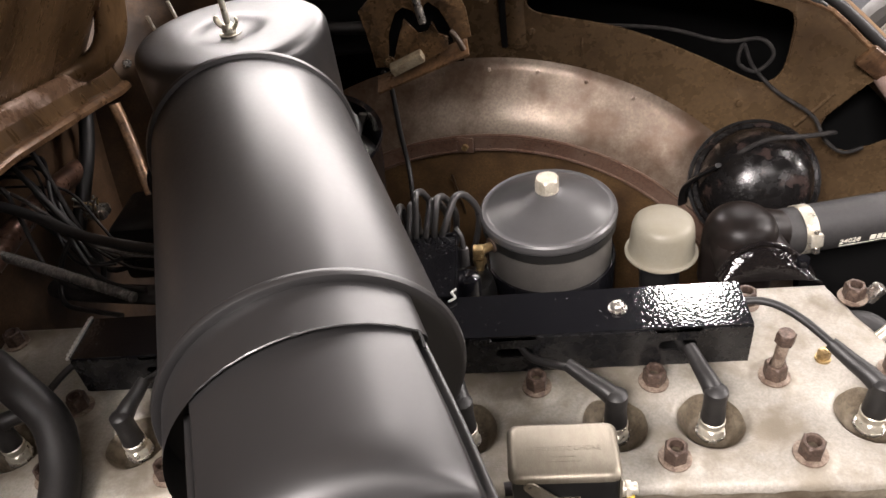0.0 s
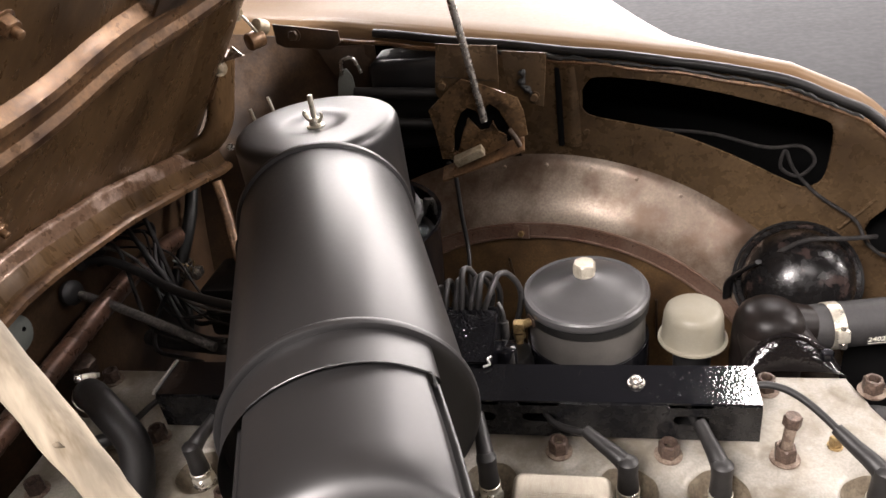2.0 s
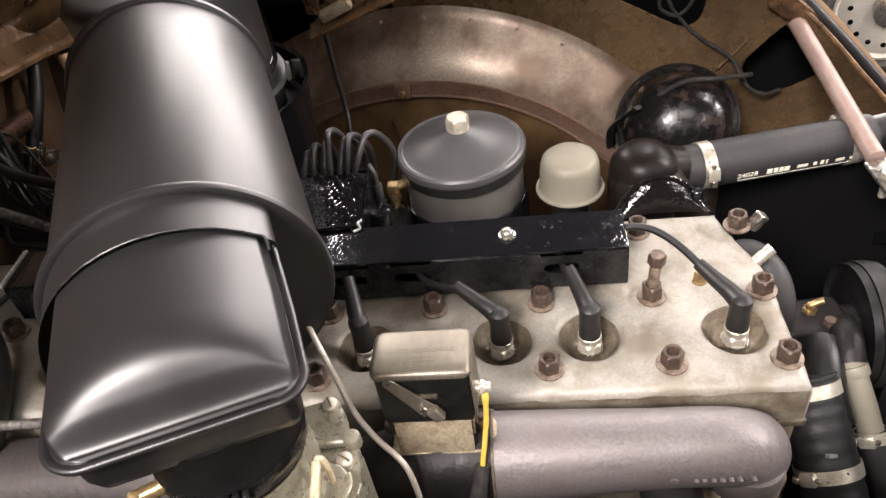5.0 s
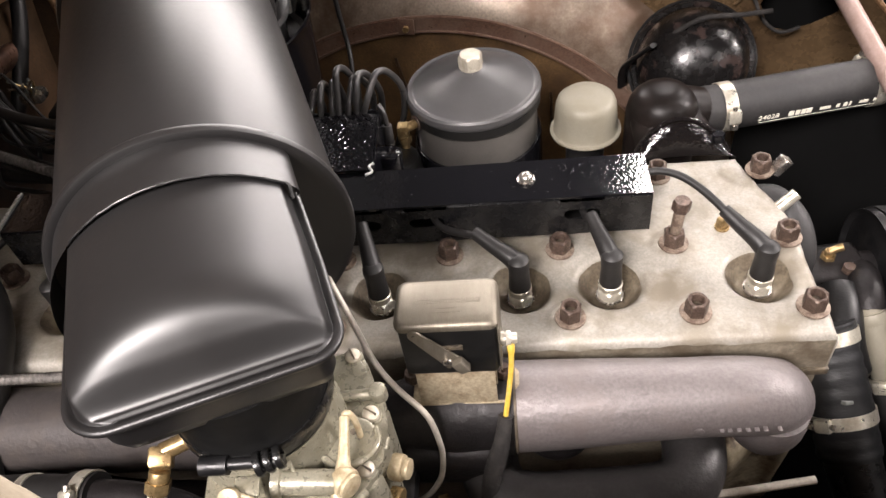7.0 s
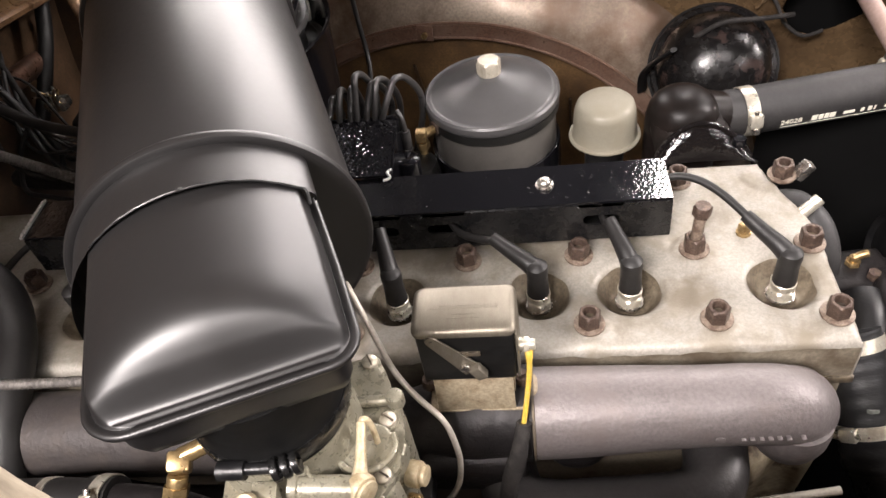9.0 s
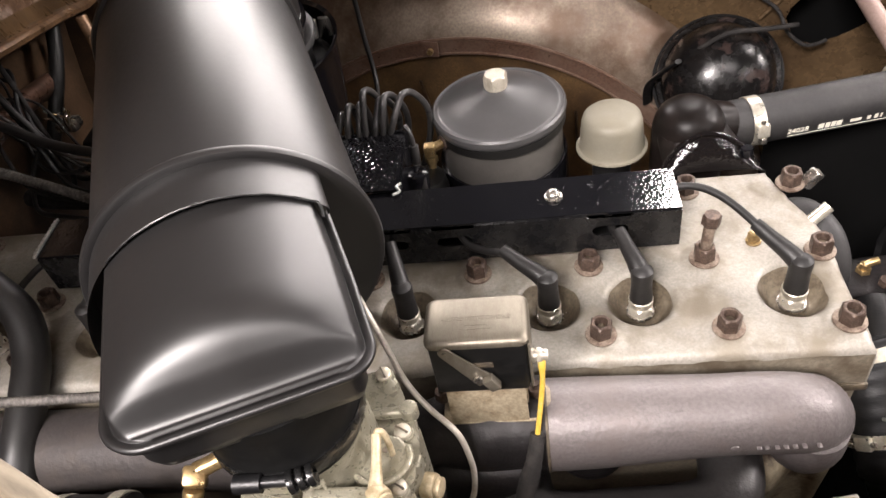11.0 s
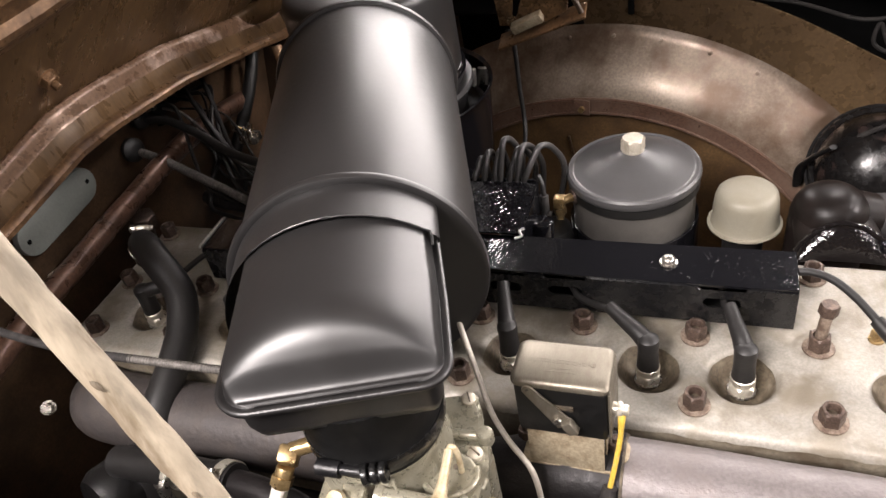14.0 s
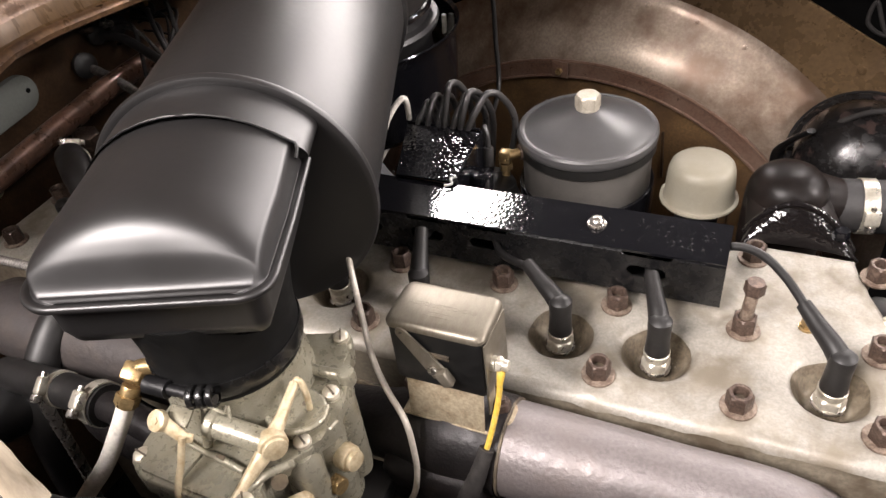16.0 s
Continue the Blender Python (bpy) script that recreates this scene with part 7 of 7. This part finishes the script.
spring_cable([(-0.645, 0.175, 0.918), (-0.60, 0.17, 0.907), (-0.55, 0.16, 0.893), (-0.49, 0.145, 0.878), (-0.43, 0.13, 0.862)], 0.0058, 0.0042, "braided_cable", "grey braided cable from a firewall grommet", "braid")
GROMMETS = ((-0.645, 0.172, 0.92, 0.017), (-0.642, 0.205, 0.948, 0.013), (-0.642, 0.245, 0.945, 0.013), (-0.636, 0.30, 0.945, 0.012))
for gx, gy, gz, gr in GROMMETS:
    solid("grommet", lathe([(0, 0.0), (gr * 0.7, 0.0), (gr * 0.75, 0.008), (gr, 0.009), (gr, 0.015), (gr * 0.7, 0.019), (gr * 0.35, 0.02), (0, 0.02)], (gx - 0.006, gy, gz), (1, -0.15, 0.1), 24), "rubber", "black rubber grommet in the firewall", "grommet", "grommets")
CABLES = [
    ([(-0.635, 0.205, 0.948), (-0.60, 0.21, 0.945), (-0.55, 0.205, 0.925), (-0.50, 0.19, 0.908), (-0.44, 0.175, 0.90), (-0.38, 0.165, 0.895)], 0.0062, "rubber", "thick black cable across the rear of the bay"),
    ([(-0.635, 0.245, 0.945), (-0.59, 0.235, 0.94), (-0.54, 0.215, 0.912), (-0.49, 0.19, 0.892), (-0.43, 0.175, 0.885), (-0.36, 0.17, 0.888)], 0.0026, "braid", "thin braided wire across the rear of the bay"),
    ([(-0.63, 0.30, 0.945), (-0.60, 0.27, 0.955), (-0.56, 0.235, 0.94), (-0.52, 0.21, 0.90), (-0.50, 0.2, 0.86), (-0.51, 0.18, 0.82)], 0.0034, "rubber", "thin black wire drooping from the firewall"),
    ([(-0.52, 0.21, 0.90), (-0.545, 0.2, 0.87), (-0.55, 0.18, 0.845), (-0.53, 0.15, 0.84), (-0.48, 0.125, 0.85), (-0.44, 0.11, 0.855)], 0.003, "rubber", "thin black wire looping behind the head"),
    ([(-0.58, 0.205, 0.82), (-0.54, 0.19, 0.825), (-0.49, 0.175, 0.832), (-0.44, 0.16, 0.84), (-0.40, 0.15, 0.845)], 0.0115, "cloth_wrap", "thick wrapped wiring loom behind the head"),
    ([(-0.60, 0.5, 1.0), (-0.60, 0.46, 0.95), (-0.60, 0.42, 0.90), (-0.61, 0.38, 0.85), (-0.62, 0.33, 0.80)], 0.0105, "rubber", "black loom down the firewall corner"),
    ([(-0.655, -0.22, 0.93), (-0.62, -0.26, 0.88), (-0.58, -0.29, 0.80), (-0.55, -0.31, 0.70)], 0.0035, "rubber", "thin black cable hanging by the near apron"),
]
for pts, r, mat, label in CABLES:
    solid("cable", tube(pts, r, 12), mat, label, "cable")
random.seed(19)
for n in range(9):
    ya, yb = random.uniform(0.17, 0.33), random.uniform(0.14, 0.22)
    za, zb = random.uniform(0.915, 0.965), random.uniform(0.83, 0.895)
    xb = random.uniform(-0.47, -0.38)
    sag = random.uniform(-0.03, 0.02)
    solid("cable", tube([(-0.645, ya, za), (-0.60, ya + random.uniform(-0.01, 0.02), za + random.uniform(-0.008, 0.012)), (-0.55, (ya + yb) / 2 + random.uniform(-0.02, 0.03), (za + zb) / 2 + sag), ((xb - 0.55) / 2, yb + random.uniform(0.0, 0.03), zb + random.uniform(-0.01, 0.012)), (xb, yb, zb)], random.choice((0.0018, 0.0022, 0.0028, 0.0036)), 10), random.choice(("rubber", "cloth_wrap", "rubber")), "thin dark wire in the tangle at the firewall", "cable", "firewall wires")
for n in range(4):
    y0 = 0.19 + 0.035 * n
    solid("firewall_terminal", join(hexa(0.012, 0, 0.008, (-0.640, y0, 0.962 - 0.006 * (n % 2)), (1, -0.1, 0.1)), disc(0.0045, 0.006, 0.018, (-0.640, y0, 0.962 - 0.006 * (n % 2)), (1, -0.1, 0.1), 10, 0.001)), ("rust_nut", "steel", "rust_nut", "brass")[n], "small grimy terminal nut on the firewall", "terminal", "firewall terminals")
tan_strip = thing("tan_strap", "tan flat strap hanging in the rear corner", "strap", (-0.54, 0.45, 0.8))
part("strap", tube([(-0.57, 0.475, 0.93), (-0.56, 0.46, 0.89), (-0.545, 0.43, 0.84), (-0.53, 0.40, 0.79)], 0.0085, 10, flat=0.35), "rail_worn", tan_strip)
part("fold", box((-0.53, 0.39, 0.79), (0.02, 0.03, 0.035), 0.004), "bronze_sheet", tan_strip)
terminal = thing("cable_terminal", "corroded greenish cable terminal with loose strands", "terminal", (-0.567, 0.323, 0.86))
random.seed(11)
for n in range(9):
    a = Vector((-0.567 + random.uniform(-0.01, 0.01), 0.323 + random.uniform(-0.01, 0.01), 0.845))
    part("strand", tube([a, a + Vector((random.uniform(-0.006, 0.006), random.uniform(-0.006, 0.006), 0.016)), a + Vector((random.uniform(-0.015, 0.015), random.uniform(-0.015, 0.015), random.uniform(0.018, 0.03)))], 0.0016, 6, 4), ("grey_paint", "brass", "steel", "bronze_dark")[n % 4], terminal)
part("lug", box((-0.57, 0.33, 0.845), (0.03, 0.025, 0.015), 0.004), "steel", terminal)
battery = thing("voltage_box", "dark box with a yellow label in the rear corner", "control box", (-0.52, 0.36, 0.72))
part("case", box((-0.525, 0.375, 0.77), (0.09, 0.1, 0.09), 0.008), "plastic_black", battery)
part("label_bar", box((-0.499, 0.3242, 0.792), (0.012, 0.001, 0.028), 0, Euler((0, 0.5, 0)).to_matrix().to_4x4()), "yellow_wire", battery, "yellow label bar")

# fuel pump line with two clamps, below the carburettor
fuel_hose = thing("fuel_pump_hose", "black hose with bright clamps beside the carburettor", "hose", (-0.3, -0.23, 0.8))
part("hose", tube([(-0.42, -0.222, 0.815), (-0.37, -0.226, 0.825), (-0.32, -0.232, 0.838), (-0.265, -0.238, 0.846)], 0.0155, 20), "rubber", fuel_hose)
part("sleeve", tube([(-0.285, -0.236, 0.843), (-0.262, -0.238, 0.846)], 0.018, 20, smooth=False), "rubber", fuel_hose)
part("pipe", tube([(-0.27, -0.237, 0.845), (-0.23, -0.243, 0.85), (-0.19, -0.25, 0.845), (-0.165, -0.262, 0.825), (-0.15, -0.275, 0.79), (-0.145, -0.28, 0.74)], 0.0125, 18), "manifold_dark", fuel_hose, "oily steel pipe")
hose_clamp(Vector((-0.325, -0.2315, 0.837)), (1, -0.1, 0.25), 0.0152, 0.009, 2.2)
hose_clamp(Vector((-0.27, -0.2375, 0.8455)), (1, -0.1, 0.15), 0.0182, 0.011, 2.2)
solid("lower_housing", lathe([(0, 0), (0.03, 0), (0.034, 0.006), (0.034, 0.05), (0.028, 0.06), (0, 0.062)], (-0.42, -0.2, 0.77), (-0.3, -0.9, 0.2), 28), "pipe_black", "dark round housing low beside the engine", "housing")
solid("dipstick_tube", tube([(-0.375, -0.225, 0.83), (-0.368, -0.232, 0.80), (-0.366, -0.236, 0.74), (-0.366, -0.24, 0.68)], 0.0055, 12), "steel", "bright steel dipstick tube beside the engine", "pipe")
cbolt = thing("cowl_bolt", "bright bolt and bracket by the near apron", "bolt", (-0.665, -0.02, 0.84))
part("head", hexa(0.026, 0, 0.014, (-0.655, -0.02, 0.85), (0.9, -0.3, 0.3)), "bright_zinc", cbolt)
part("washer", disc(0.018, -0.003, 0.001, (-0.655, -0.02, 0.85), (0.9, -0.3, 0.3), 24), "bright_zinc", cbolt)
solid("apron_screw", join(hexa(0.012, 0, 0.01, (-0.557, -0.175, 0.809), (0.5, -0.5, 0.5)), disc(0.008, -0.004, 0.0, (-0.557, -0.175, 0.809), (0.5, -0.5, 0.5), 16)), "steel", "dull screw low on the apron", "screw")
solid("side_bolt", join(hexa(0.013, 0, 0.012, (-0.005, -0.215, 0.775), (0.2, -0.8, 0.5)), disc(0.004, 0.01, 0.02, (-0.005, -0.215, 0.775), (0.2, -0.8, 0.5), 10)), "brass", "brass-coloured bolt low beside the carburettor", "bolt")
solid("cross_rod", tube([(-0.03, -0.125, 0.868), (0.0, -0.122, 0.868), (0.02, -0.12, 0.868)], 0.0055, 10, smooth=False), "manifold_dark", "dark rod behind the choke control", "rod")

# ---- the next car's wheel on the showroom floor ----
wheel = thing("parked_car_wheel", "cream disc wheel with round holes and a pale grey tyre", "car wheel", (1.273, 1.812, 0.0))
WC, WW = Vector((1.273, 1.812, 0.228)), Vector((-0.25, -1, 0.0)).normalized()
part("tyre", lathe([(0.15, -0.06), (0.19, -0.065), (0.218, -0.05), (0.227, -0.02), (0.227, 0.02), (0.218, 0.045), (0.195, 0.058), (0.168, 0.05)], WC, WW, 56), "tyre_grey", wheel, "pale grey rubber tyre")
rim = part("rim", lathe([(0.168, 0.05), (0.172, 0.056), (0.164, 0.058), (0.155, 0.046), (0.145, 0.05), (0.09, 0.052), (0.075, 0.045), (0.0, 0.045)], WC, WW, 56), "wheel_cream", wheel, "cream wheel disc")
side = WW.orthogonal().normalized()
for k in range(16):
    a = 2 * math.pi * k / 16
    d = side * math.cos(a) + WW.cross(side) * math.sin(a)
    part("hole", disc(0.0085, 0.0, 0.003, WC + WW * 0.0495 + d * 0.122, WW, 14), "void_shade", rim, "round hole")
part("hub_cap", lathe([(0.06, 0.044), (0.056, 0.07), (0.035, 0.082), (0, 0.085)], WC, WW, 28), "steel", wheel, "dull hub cap")
